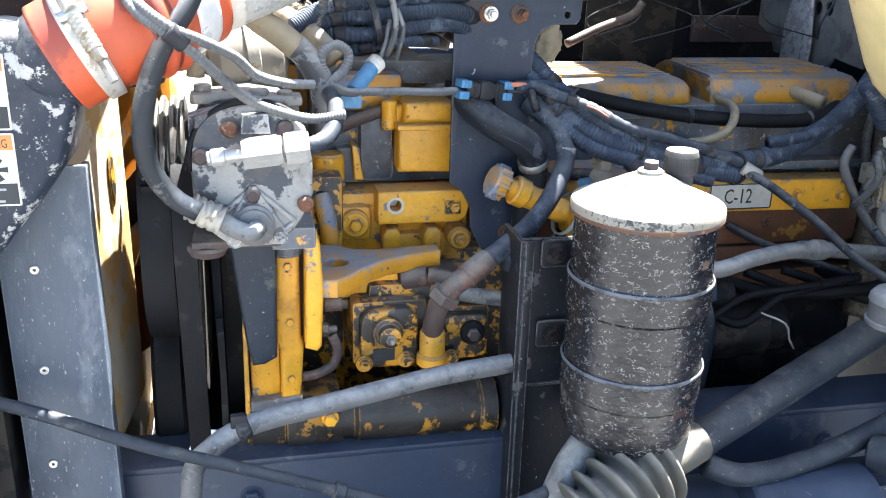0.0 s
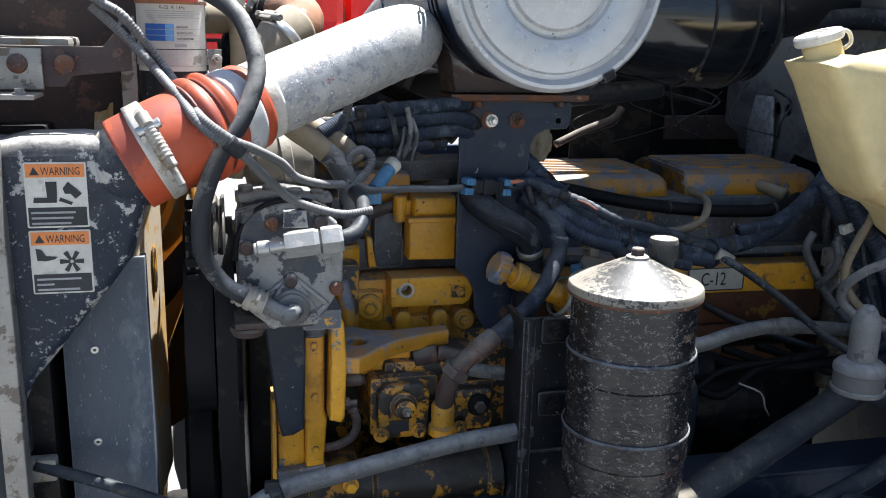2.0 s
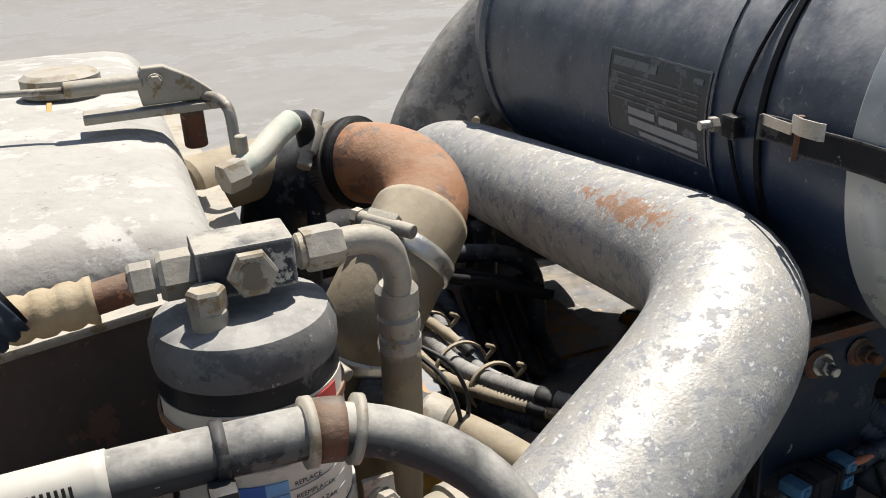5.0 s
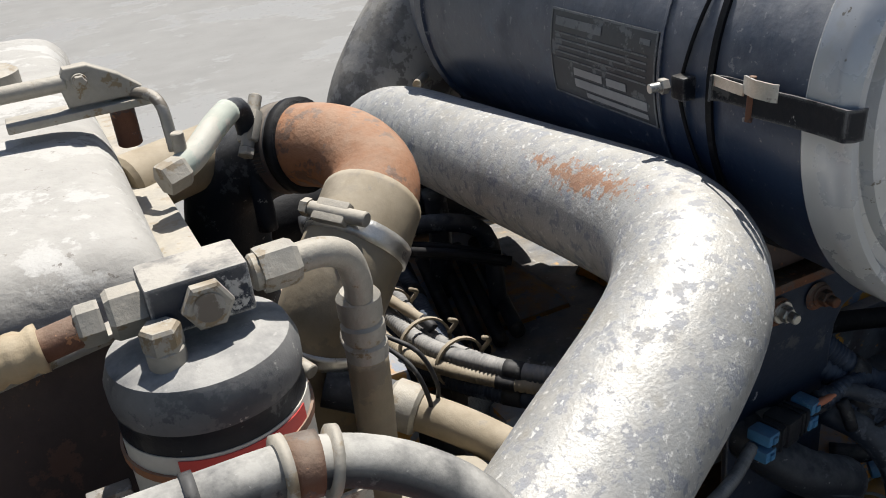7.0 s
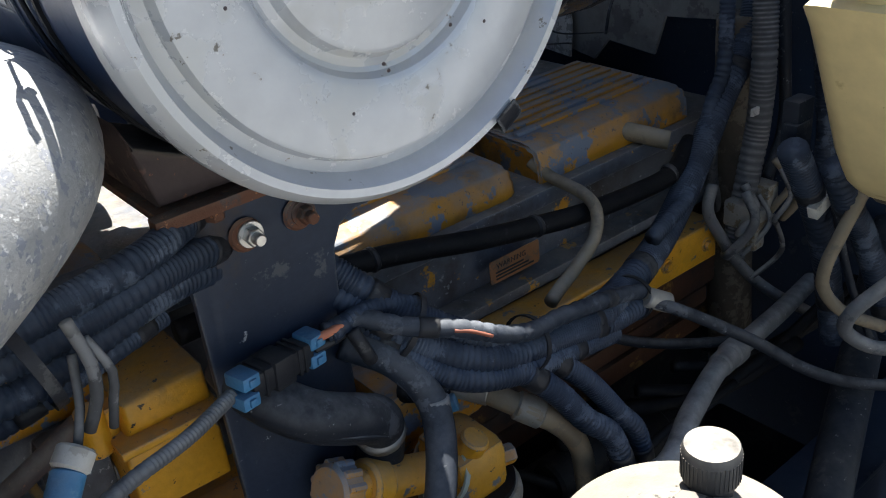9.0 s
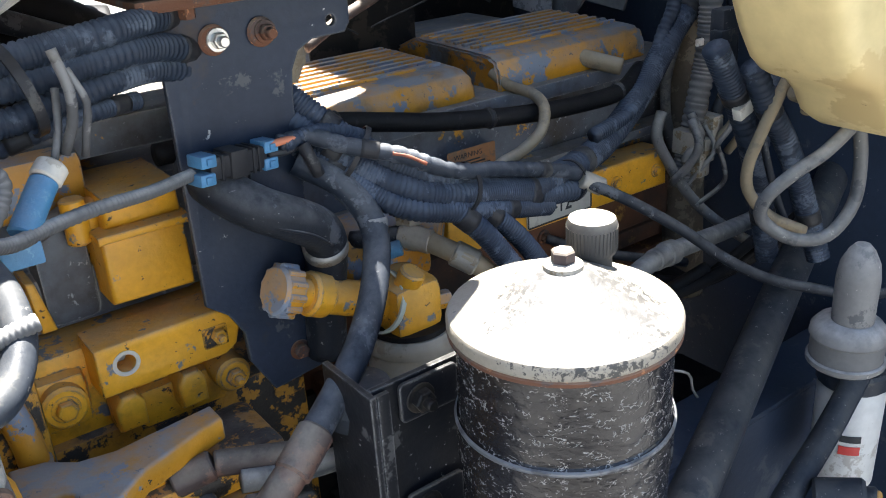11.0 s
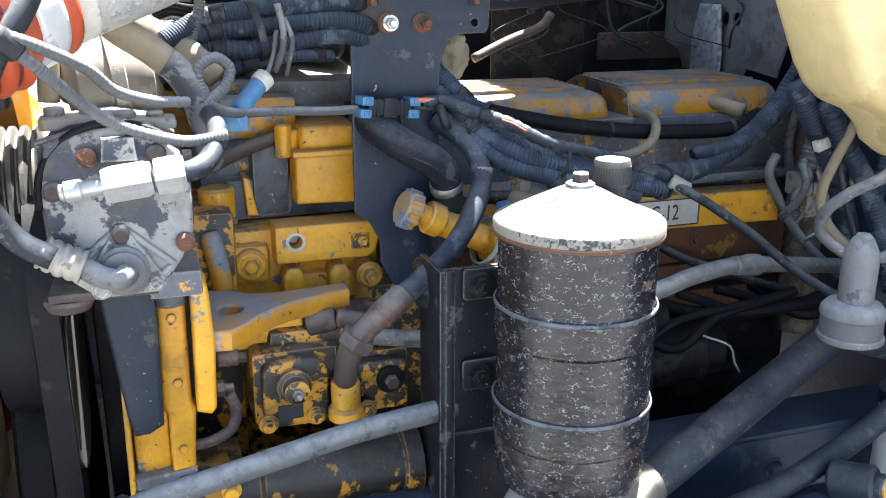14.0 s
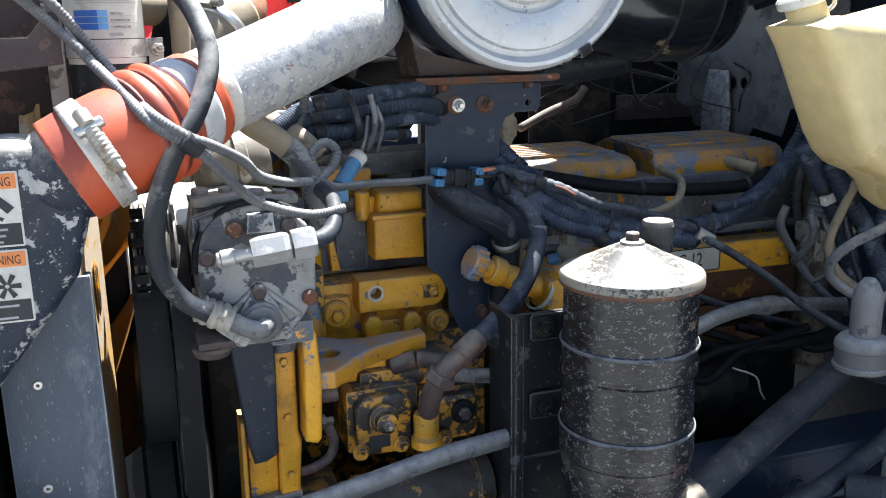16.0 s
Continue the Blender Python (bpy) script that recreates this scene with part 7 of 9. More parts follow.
part("pigtail", tube([(0.392, 1.22, 1.592), (0.396, 1.214, 1.577), (0.401, 1.213, 1.562)], 0.006, 10), M['black_plastic'], hc)

ch = hose("coolant_hose", [(0.305, 1.27, 1.582), (0.31, 1.235, 1.568), (0.335, 1.205, 1.548), (0.371, 1.2, 1.527), (0.395, 1.21, 1.506), (0.405, 1.225, 1.475), (0.402, 1.235, 1.42), (0.40, 1.24, 1.36)], 0.021, 'rubber', "black rubber sleeve hose passing through the bracket", seg=22)
part("clamp", sweep(spline([(0.400, 1.2175, 1.492), (0.4035, 1.2215, 1.482)], 0.004), 0.0225, 24), M['steel_dull'], ch, "dull band clamp")
part("moulding_seam", tube([(0.31, 1.2165, 1.556), (0.335, 1.186, 1.538), (0.371, 1.1805, 1.520), (0.395, 1.191, 1.499)], 0.0018, 6), M['rubber'], ch)
h2 = thing("suction_hose", "black rubber hose with a rusty elbow end on the pump", "hose")
part("hose", tube([(0.392, 1.24, 1.571), (0.425, 1.215, 1.545), (0.44, 1.19, 1.507), (0.419, 1.16, 1.466), (0.379, 1.13, 1.426), (0.327, 1.1, 1.398), (0.29, 1.08, 1.383)], 0.0135, 18), M['belt_dusty'], h2)
part("ferrule", rod((0.305, 1.087, 1.389), (0.268, 1.07, 1.370), 0.0165), M['rust_dark'], h2, "brown rusted ferrule")
part("elbow", tube([(0.272, 1.072, 1.372), (0.252, 1.066, 1.360), (0.238, 1.07, 1.340), (0.232, 1.08, 1.315), (0.233, 1.10, 1.285)], 0.0145, 16, 0.004), M['rust_dark'], h2, "brown rusted elbow")
part("swivel_nut", hexhead(Vector((0.245, 1.068, 1.352)), (-0.5, 0.15, -0.85), 0.038, 0.016), M['rust_dark'], h2)
# paler ring painted where a spot of sun falls on the hose
part("painted_sun_spot", sweep(spline([(0.4415, 1.192, 1.512), (0.440, 1.188, 1.500)], 0.004), 0.0139, 18), M['hose_grey'], h2)

lh = thing("return_hose", "grey dusty hose running low across the engine front", "hose")
part("hose", tube([(0.36, 1.065, 1.245), (0.328, 1.06, 1.244), (0.235, 1.05, 1.239), (0.157, 1.04, 1.230), (0.082, 1.03, 1.221), (0.01, 1.02, 1.213), (-0.032, 1.01, 1.205), (-0.067, 1.0, 1.187), (-0.088, 1.0, 1.16), (-0.095, 1.0, 1.10)], 0.0135, 18), M['hose_grey'], lh)
part("clamp", rod((-0.035, 1.01, 1.206), (-0.018, 1.014, 1.211), 0.0175), M['black_plastic'], lh)
part("clamp_tab", box(-0.04, -0.02, 1.0, 1.01, 1.19, 1.23, 0.002), M['black_plastic'], lh)
st = thing("tie_rod_strut", "thin dusty steel strut rod crossing low in front of the channel", "rod")
part("rod", tube([(-0.32, 0.985, 1.293), (-0.239, 0.975, 1.264), (-0.144, 0.965, 1.224), (-0.048, 0.96, 1.190), (0.091, 0.96, 1.135), (0.24, 0.96, 1.075)], 0.0078, 14), M['shaft'], st)
part("collar", rod((0.082, 0.96, 1.139), (0.096, 0.96, 1.133), 0.0115), M['shaft'], st)
part("end", join(box(-0.335, -0.295, 0.98, 1.0, 1.27, 1.30, 0.004)), M['fitting'], st)
hose("fuel_line", [(0.58, 1.15, 1.335), (0.658, 1.12, 1.341), (0.743, 1.15, 1.345), (0.835, 1.18, 1.343), (0.939, 1.20, 1.329), (1.03, 1.22, 1.312), (1.15, 1.25, 1.29)], 0.0125, 'hose_grey', "grey braided hose with a crimped joint along the engine")
tag(part("hose_joint", join(rod((0.862, 1.186, 1.340), (0.886, 1.190, 1.337), 0.0165), rod((0.835, 1.180, 1.343), (0.866, 1.187, 1.339), 0.0145)), M['hose_grey']), "grey crimped hose joint", "hose fitting")
hose("drain_hose", [(0.60, 1.14, 1.34), (0.63, 1.13, 1.31), (0.655, 1.12, 1.27), (0.66, 1.12, 1.22), (0.655, 1.12, 1.15)], 0.012, 'rubber', "dark hose hanging behind the canister")
hose("oil_line", [(0.80, 1.34, 1.335), (0.84, 1.31, 1.315), (0.90, 1.28, 1.295), (1.0, 1.26, 1.26)], 0.007, 'rubber', "thin dark line below the side cover")
fh = hose("fuel_rail_hose", [(0.30, 1.36, 1.572), (0.42, 1.36, 1.570), (0.50, 1.352, 1.563), (0.558, 1.35, 1.551), (0.626, 1.34, 1.538), (0.696, 1.33, 1.529), (0.761, 1.318, 1.524), (0.841, 1.312, 1.521), (0.91, 1.31, 1.524), (0.97, 1.33, 1.54)], 0.0115, 'belt', "smooth black hose along the rocker covers")
for q in ((0.50, 1.352, 1.563), (0.70, 1.3295, 1.5288), (0.905, 1.3105, 1.5238)):
    part("clip", rod(Vector(q) - Vector((0.004, 0, 0)), Vector(q) + Vector((0.004, 0, 0)), 0.0132), M['black_plastic'], fh, "black hose clip")
hose("breather_line", [(0.772, 1.41, 1.56), (0.778, 1.38, 1.545), (0.768, 1.325, 1.546), (0.762, 1.298, 1.535), (0.745, 1.285, 1.512), (0.70, 1.27, 1.50), (0.655, 1.25, 1.502), (0.63, 1.24, 1.50)], 0.0072, 'rubber_tan', "dusty tan line across the rocker covers")
hose("vent_stub", [(0.90, 1.43, 1.565), (0.935, 1.38, 1.55), (0.955, 1.35, 1.542)], 0.012, 'rubber_tan', "tan dusty rubber stub on the cover")

# ---------------------------------------------------------------- engine harness
def harness(pts, r, label, material='loom', pitch=0.0033, group="engine wiring harness"):
    """A corrugated loom with a band of tape near each end."""
    ob = tag(part("wire_loom", loom_bm(pts, r, pitch), M[material]), label, "wire loom", group)
    line = spline(pts, 0.004)
    n = len(line)
    for u in (0.2, 0.78):
        k = int(n * u)
        part("tape_band", sweep(line[k:k + 5], r * 1.05, 12), M['black_plastic'], ob, "black tape band")
    return ob


B1 = [(0.375, 1.30, 1.655), (0.407, 1.262, 1.624), (0.438, 1.235, 1.589), (0.477, 1.212, 1.556), (0.516, 1.197, 1.530), (0.56, 1.198, 1.512), (0.655, 1.205, 1.483), (0.74, 1.235, 1.474), (0.833, 1.265, 1.480), (0.934, 1.30, 1.514), (1.03, 1.33, 1.574), (1.097, 1.345, 1.62), (1.15, 1.36, 1.70)]
harness(B1[:8], 0.0135, "thick black corrugated engine harness loom")
harness(B1[6:], 0.0175, "thick black harness trunk sweeping up to the firewall", pitch=0.0036)
harness([(0.375, 1.29, 1.63), (0.406, 1.25, 1.600), (0.441, 1.222, 1.562), (0.479, 1.197, 1.533), (0.525, 1.186, 1.515), (0.599, 1.195, 1.495), (0.67, 1.205, 1.470), (0.735, 1.215, 1.458)], 0.0135, "black corrugated wire loom in the harness bundle")
harness([(0.375, 1.275, 1.605), (0.405, 1.245, 1.578), (0.438, 1.215, 1.545), (0.475, 1.19, 1.515), (0.53, 1.18, 1.498), (0.60, 1.19, 1.478), (0.68, 1.205, 1.455)], 0.012, "black corrugated wire loom in the harness bundle")
harness([(0.372, 1.228, 1.596), (0.404, 1.225, 1.595), (0.430, 1.203, 1.585), (0.472, 1.182, 1.571), (0.512, 1.173, 1.550), (0.55, 1.175, 1.536), (0.591, 1.185, 1.526), (0.689, 1.203, 1.495), (0.738, 1.212, 1.475)], 0.0085, "taped wire branch with an orange stripe", 'belt_dusty', 0.012)
harness([(0.50, 1.20, 1.532), (0.52, 1.187, 1.511), (0.559, 1.17, 1.468), (0.591, 1.16, 1.420), (0.621, 1.152, 1.383), (0.64, 1.145, 1.30)], 0.0125, "black corrugated loom hanging down from the harness")
harness([(0.535, 1.205, 1.515), (0.565, 1.19, 1.493), (0.608, 1.176, 1.450), (0.644, 1.165, 1.394), (0.664, 1.158, 1.36), (0.675, 1.15, 1.28)], 0.0115, "black corrugated loom hanging down from the harness")
tag(part("orange_stripe", tube([(0.462, 1.1785, 1.5755), (0.475, 1.1735, 1.571), (0.492, 1.1675, 1.5605)], 0.0018, 8, 0.004), M['orange_dim']), "orange wire showing through the split loom", "wire")
for p, d, rr in (((0.447, 1.221, 1.570), (0.72, -0.45, -0.55), 0.027), ((0.548, 1.188, 1.516), (0.95, 0.1, -0.25), 0.025), ((0.728, 1.220, 1.468), (0.9, 0.25, -0.1), 0.024)):
    pv, dv = Vector(p), Vector(d).normalized()
    tag(part("cable_tie", lathe([(rr, -0.0025), (rr + 0.0016, -0.0025), (rr + 0.0016, 0.0025), (rr, 0.0025)], 26, along(pv, dv), False), M['black_plastic']), "black cable tie round the wire harness", "cable tie")
tag(part("joint_tape", rod((0.732, 1.204, 1.474), (0.757, 1.194, 1.459), 0.011), M['fitting']), "grey taped joint where the cable leaves the harness", "tape")
hose("battery_cable", [(0.735, 1.2, 1.47), (0.774, 1.165, 1.444), (0.826, 1.13, 1.403), (0.870, 1.10, 1.362), (0.925, 1.075, 1.325), (0.985, 1.05, 1.30), (1.06, 1.02, 1.275), (1.2, 1.0, 1.25)], 0.0068, 'rubber', "thin dark cable slung from the harness", "cable")

# harness bundle behind the pipe
HB = [([(0.06, 1.19, 1.68), (0.106, 1.208, 1.704), (0.156, 1.20, 1.713), (0.21, 1.205, 1.718), (0.263, 1.222, 1.721), (0.34, 1.29, 1.715)], 0.0115), ([(0.05, 1.20, 1.66), (0.111, 1.21, 1.690), (0.162, 1.205, 1.694), (0.217, 1.212, 1.699), (0.28, 1.232, 1.698), (0.36, 1.29, 1.67)], 0.0118),
      ([(0.05, 1.21, 1.64), (0.105, 1.212, 1.667), (0.153, 1.208, 1.668), (0.204, 1.22, 1.675), (0.282, 1.242, 1.679), (0.37, 1.30, 1.64)], 0.0112), ([(0.10, 1.24, 1.655), (0.15, 1.235, 1.682), (0.21, 1.235, 1.690), (0.27, 1.25, 1.71), (0.34, 1.29, 1.70)], 0.009),
      ([(0.12, 1.225, 1.64), (0.16, 1.215, 1.652), (0.21, 1.225, 1.658), (0.26, 1.25, 1.655)], 0.008)]
for pts, r in HB:
    harness(pts, r, "thick black corrugated loom bundle behind the charge pipe", pitch=0.0033, group="looms behind the charge pipe")
tag(part("cable_tie", lathe([(0.034, -0.004), (0.037, -0.004), (0.037, 0.004), (0.034, 0.004)], 26, along((0.162, 1.207, 1.690), (1, 0.1, 0.25)), False), M['black_plastic']), "black strap round the loom bundle", "cable tie")
hose("strap_tail", [(0.185, 1.175, 1.72), (0.19, 1.17, 1.69), (0.187, 1.172, 1.665), (0.178, 1.175, 1.645)], 0.004, 'rubber_dusty', "loose dusty strap tail", "strap")
hose("strap_tail", [(0.192, 1.175, 1.705), (0.20, 1.17, 1.68), (0.196, 1.172, 1.66), (0.192, 1.175, 1.64)], 0.003, 'rubber_dusty', "loose dusty strap tail", "strap")
# tangle beneath, between radiator hose and pipe
TANGLE = [(0.085, 1.62, 1.675), (0.080, 1.55, 1.668), (0.073, 1.494, 1.663), (0.077, 1.423, 1.662), (0.088, 1.359, 1.674), (0.125, 1.30, 1.676), (0.17, 1.26, 1.672)]
for dx, dz, r, mm in ((0.0, 0.006, 0.0085, 'loom_dusty'), (0.016, 0.0, 0.0075, 'loom_dusty'), (-0.013, -0.002, 0.0065, 'rubber_tan'), (0.008, -0.014, 0.010, 'loom'), (0.030, -0.018, 0.011, 'loom'), (-0.004, -0.018, 0.009, 'loom')):
    pts = [(x + dx * (1 + 0.5 * math.sin(9 * y)), y, z + dz) for x, y, z in TANGLE]
    harness(pts, r, "dusty wire loom tied in the tangle under the charge pipe", mm, 0.0036, "tangled looms")
harness([(0.065, 1.52, 1.685), (0.078, 1.475, 1.684), (0.092, 1.435, 1.676), (0.096, 1.425, 1.67)], 0.0055, "short open-ended grey conduit in the tangle", 'rubber_tan', 0.02, "tangled looms")
for (x, y, z), rr in (((0.077, 1.494, 1.664), 0.024), ((0.083, 1.423, 1.662), 0.025), ((0.092, 1.37, 1.668), 0.022)):
    tie = tag(part("cable_tie", lathe([(rr, -0.002), (rr + 0.0022, -0.002), (rr + 0.0022, 0.002), (rr, 0.002)], 26, along((x, y, z), (0.05, -1, 0.05)), False), M['rubber_tan']), "dusty cable tie round the tangled looms", "cable tie", "ties on the tangled looms")
    part("tail", tube([(x + rr, y, z + 0.004), (x + rr + 0.006, y - 0.006, z + 0.016), (x + rr - 0.004, y - 0.014, z + 0.026)], 0.0022, 8, 0.004), M['rubber_tan'], tie)
for k, (dy, dz) in enumerate(((0, 0), (0.012, 0.004), (-0.010, 0.006), (0.02, -0.006))):
    hose("black_cable", [(0.06, 1.585 + dy, 1.695 + dz), (0.085, 1.565 + dy, 1.704 + dz), (0.115, 1.54 + dy, 1.700 + dz), (0.15, 1.50 + dy, 1.702 + dz), (0.20, 1.47 + dy, 1.69 + dz)], 0.0048, 'belt', "thin black cable crossing under the charge pipe", "cable", 8)
bt = thing("bypass_hose", "dusty tan hose clamped to a black hose behind the drier", "hose")
part("hose", tube([(-0.053, 1.31, 1.742), (-0.02, 1.29, 1.73), (0.005, 1.27, 1.72)], 0.016, 18), M['rubber'], bt)
part("pipe", tube([(-0.005, 1.277, 1.724), (0.03, 1.235, 1.712), (0.07, 1.18, 1.69), (0.10, 1.16, 1.66)], 0.015, 18), M['rubber_tan'], bt)
part("clamp", rod((-0.012, 1.283, 1.727), (0.004, 1.266, 1.721), 0.0195), M['fitting'], bt)
seat(bt, (0.013, 0.017, -0.020))
lpo = hose("loop_hose", [(0.116, 1.551, 1.722), (0.15, 1.535, 1.724), (0.185, 1.52, 1.718), (0.203, 1.51, 1.695), (0.205, 1.505, 1.62)], 0.0095, 'rubber', "black hose with a pale end bending down by the elbow")
part("pale_end", tube([(0.045, 1.592, 1.727), (0.08, 1.573, 1.725), (0.117, 1.5505, 1.722)], 0.0088, 14), M['white_plastic'], lpo, "pale cream hose end")
tag(part("inlet_manifold", join(box(0.0, 0.30, 1.50, 1.85, 1.50, 1.60, 0.02), box(-0.02, 0.06, 1.40, 1.6, 1.45, 1.66, 0.015)), M['cat_worn']), "yellow engine casting below the looms", "engine casting")
for k in range(8):
    tag(part("ribbed_cover", tube([(0.05 + k * 0.02, 1.44, 1.600 + 0.004 * k), (0.07 + k * 0.022, 1.55, 1.622), (0.09 + k * 0.024, 1.66, 1.62)], 0.008, 10), M['dark']), "dark ribbed rubber duct under the pipe", "duct rib", "ribs of the rubber duct")

# ---------------------------------------------------------------- fuel primer and filter
fp = thing("fuel_primer", "yellow hand priming pump and filter base with a ribbed knob", "primer pump")
a, b = Vector((0.332, 1.200, 1.471)), Vector((0.472, 1.214, 1.402))
dv = (b - a).normalized()
part("knob", lathe([(0, 0), (0.021, 0), (0.024, 0.003), (0.024, 0.02), (0.02, 0.024), (0, 0.024)], 28, along(a, dv), False), M['cat_worn'], fp, "scalloped knob")
for k in range(12):
    an = 2 * math.pi * k / 12
    part("scallop", rod(along(a, dv) @ Vector((0.023 * math.cos(an), 0.023 * math.sin(an), 0.003)), along(a, dv) @ Vector((0.023 * math.cos(an), 0.023 * math.sin(an), 0.021)), 0.004, 8), M['cat_worn'], fp)
part("neck", rod(a + dv * 0.022, a + dv * 0.045, 0.014), M['cat'], fp)
part("collar", rod(a + dv * 0.038, a + dv * 0.062, 0.0225), M['cat'], fp)
part("barrel", rod(a + dv * 0.06, a + dv * 0.15, 0.0185), M['cat'], fp)
part("base", box(0.452, 0.512, 1.18, 1.25, 1.372, 1.432, 0.014), M['cat'], fp)
part("boss", rod((0.475, 1.20, 1.42), (0.482, 1.19, 1.444), 0.014), M['cat'], fp)
part("blue_tie", lathe([(0.032, -0.003), (0.0345, -0.003), (0.0345, 0.003), (0.032, 0.003)], 26, along((0.455, 1.213, 1.41), dv), False), M['mint'], fp, "blue cable tie")
part("plug", hexhead(Vector((0.51, 1.20, 1.395)), (1, -0.3, 0), 0.018, 0.02), M['cat_worn'], fp)
seat(fp, (0.005, 0.008, -0.005))
ff = thing("fuel_filter", "dusty cream spin-on fuel filter under the primer", "filter")
part("can", lathe([(0, 1.19), (0.042, 1.19), (0.047, 1.197), (0.048, 1.345), (0.046, 1.349), (0, 1.35)], 44, pose(0.492, 1.222, 0), False), M['paint_cream'], ff)
part("rim", lathe([(0.04, 1.346), (0.0505, 1.347), (0.0515, 1.354), (0.0505, 1.361), (0.047, 1.366), (0.03, 1.368)], 44, pose(0.492, 1.222, 0), False), M['paint_cream'], ff, "rolled steel rim")
part("seal", lathe([(0.03, 1.367), (0.045, 1.367), (0.045, 1.373), (0.03, 1.373)], 36, pose(0.492, 1.222, 0), False), M['belt'], ff, "black seal ring")
tag(part("drain_bulb", lathe([(0, 0), (0.02, 0.002), (0.032, 0.012), (0.036, 0.03), (0.03, 0.045), (0, 0.05)], 30, pose(0.36, 1.11, 1.355), False), M['shaft']), "grey rounded cap below the hose", "cap")
tf = thing("fuel_tee", "dusty tee fitting with hose above the primer", "fitting")
part("tee", rod((0.527, 1.262, 1.435), (0.529, 1.263, 1.486), 0.012), M['fitting'], tf)
part("tee_nut", hexhead(Vector((0.528, 1.2625, 1.462)), (0, 0, 1), 0.028, 0.014), M['fitting'], tf)
part("branch", rod((0.515, 1.262, 1.452), (0.535, 1.23, 1.446), 0.0135), M['fitting'], tf)
part("hose", tube([(0.532, 1.235, 1.447), (0.542, 1.212, 1.441), (0.556, 1.192, 1.431), (0.575, 1.187, 1.412), (0.598, 1.187, 1.382), (0.612, 1.187, 1.35), (0.618, 1.187, 1.30)], 0.0115), M['rubber_tan'], tf)
part("crimp", rod((0.545, 1.207, 1.439), (0.563, 1.189, 1.425), 0.0145), M['fitting'], tf)
part("elbow", tube([(0.47, 1.29, 1.45), (0.49, 1.27, 1.452), (0.515, 1.262, 1.452)], 0.010), M['rubber'], tf)
tag(part("blue_fitting", rod((0.49, 1.255, 1.44), (0.505, 1.245, 1.445), 0.009), M['blue_plastic']), "small blue hose fitting", "fitting")
tag(part("side_boss", join(rod((0.54, 1.29, 1.44), (0.57, 1.26, 1.435), 0.022), box(0.45, 0.57, 1.28, 1.36, 1.38, 1.455, 0.012)), M['cat_worn']), "yellow cast boss behind the tee fitting", "engine casting")
hk = thing("hose_bracket", "yellow bracket plate with a dusty bolt beside the radiator hose", "bracket")
part("plate", prism([(-0.032, 1.768), (0.004, 1.764), (0.026, 1.74), (0.03, 1.70), (-0.02, 1.695), (-0.035, 1.73)], 0.006, 0.001, m=pose(0, 1.315, 0, -18)), M['cat'], hk)
bolt(hk, (-0.014, 1.298, 1.772), (0, -0.75, 0.65), 0.019, 0.012, 0.0155, material=M['fitting'])
for wv in ([(0.0, 1.30, 1.768), (0.02, 1.28, 1.755), (0.03, 1.275, 1.725), (0.028, 1.28, 1.70)], [(-0.004, 1.298, 1.765), (0.012, 1.276, 1.748), (0.02, 1.27, 1.72), (0.022, 1.275, 1.695)]):
    part("wire", tube(wv, 0.0018, 8, 0.004), M['black_plastic'], hk)

# ---------------------------------------------------------------- washer tank and the right of the bay
wt = thing("washer_tank", "yellowed translucent plastic washer tank with a stained neck and cap", "fluid tank")
TO = [(0.676, 1.80), (0.696, 1.77), (0.713, 1.737), (0.755, 1.65), (0.774, 1.622), (0.795, 1.605), (0.835, 1.59), (0.856, 1.572), (0.872, 1.548), (0.90, 1.53), (0.94, 1.52), (1.12, 1.515), (1.14, 1.54), (1.14, 1.80), (1.11, 1.835), (0.87, 1.826), (0.80, 1.812), (0.785, 1.804), (0.72, 1.812)]
part("tank", prism(TO, 0.13, 0.024, m=pose(0.03, 0.925, 0)), M['tank_plastic'], wt)
# dark plate tucked behind the tank, added to shade the parts below
tb = thing("tank_shade_plate", "dark plate and arm added behind the washer tank for shade", "bracket")
part("plate", box(0.92, 1.14, 1.056, 1.062, 1.56, 1.79, 0.002), M['belt'], tb)
part("arm", box(1.10, 1.31, 1.063, 1.10, 1.70, 1.75, 0.003), M['dark'], tb)
part("neck", sweep(spline([(0.76, 0.985, 1.76), (0.748, 0.992, 1.79), (0.735, 0.998, 1.828)], 0.006), 0.026, 24), M['tank_plastic'], wt, "moulded filler neck")
cv = Vector((-0.30, 0.05, 0.95)).normalized()
cw = part("cap", lathe([(0, 0), (0.031, 0), (0.0335, 0.003), (0.0335, 0.011), (0.031, 0.014), (0.02, 0.0155), (0, 0.0155)], 36, along((0.734, 0.998, 1.827), cv), False), M['white_plastic'], wt, "pale cap with raised lettering marks")
for k in range(3):
    part("raised_bar", box(-0.018 + 0.003 * k, 0.016 - 0.002 * k, -0.0025, 0.0025, 0, 0.0012, 0.0004, m=along((0.734, 0.998, 1.827), cv) @ pose(0, -0.010 + 0.010 * k, 0.0152)), M['fitting'], cw)
part("strap", tube([(0.764, 0.995, 1.845), (0.777, 0.995, 1.842), (0.782, 0.995, 1.828), (0.77, 0.995, 1.818)], 0.003, 8, 0.004), M['white_plastic'], cw)
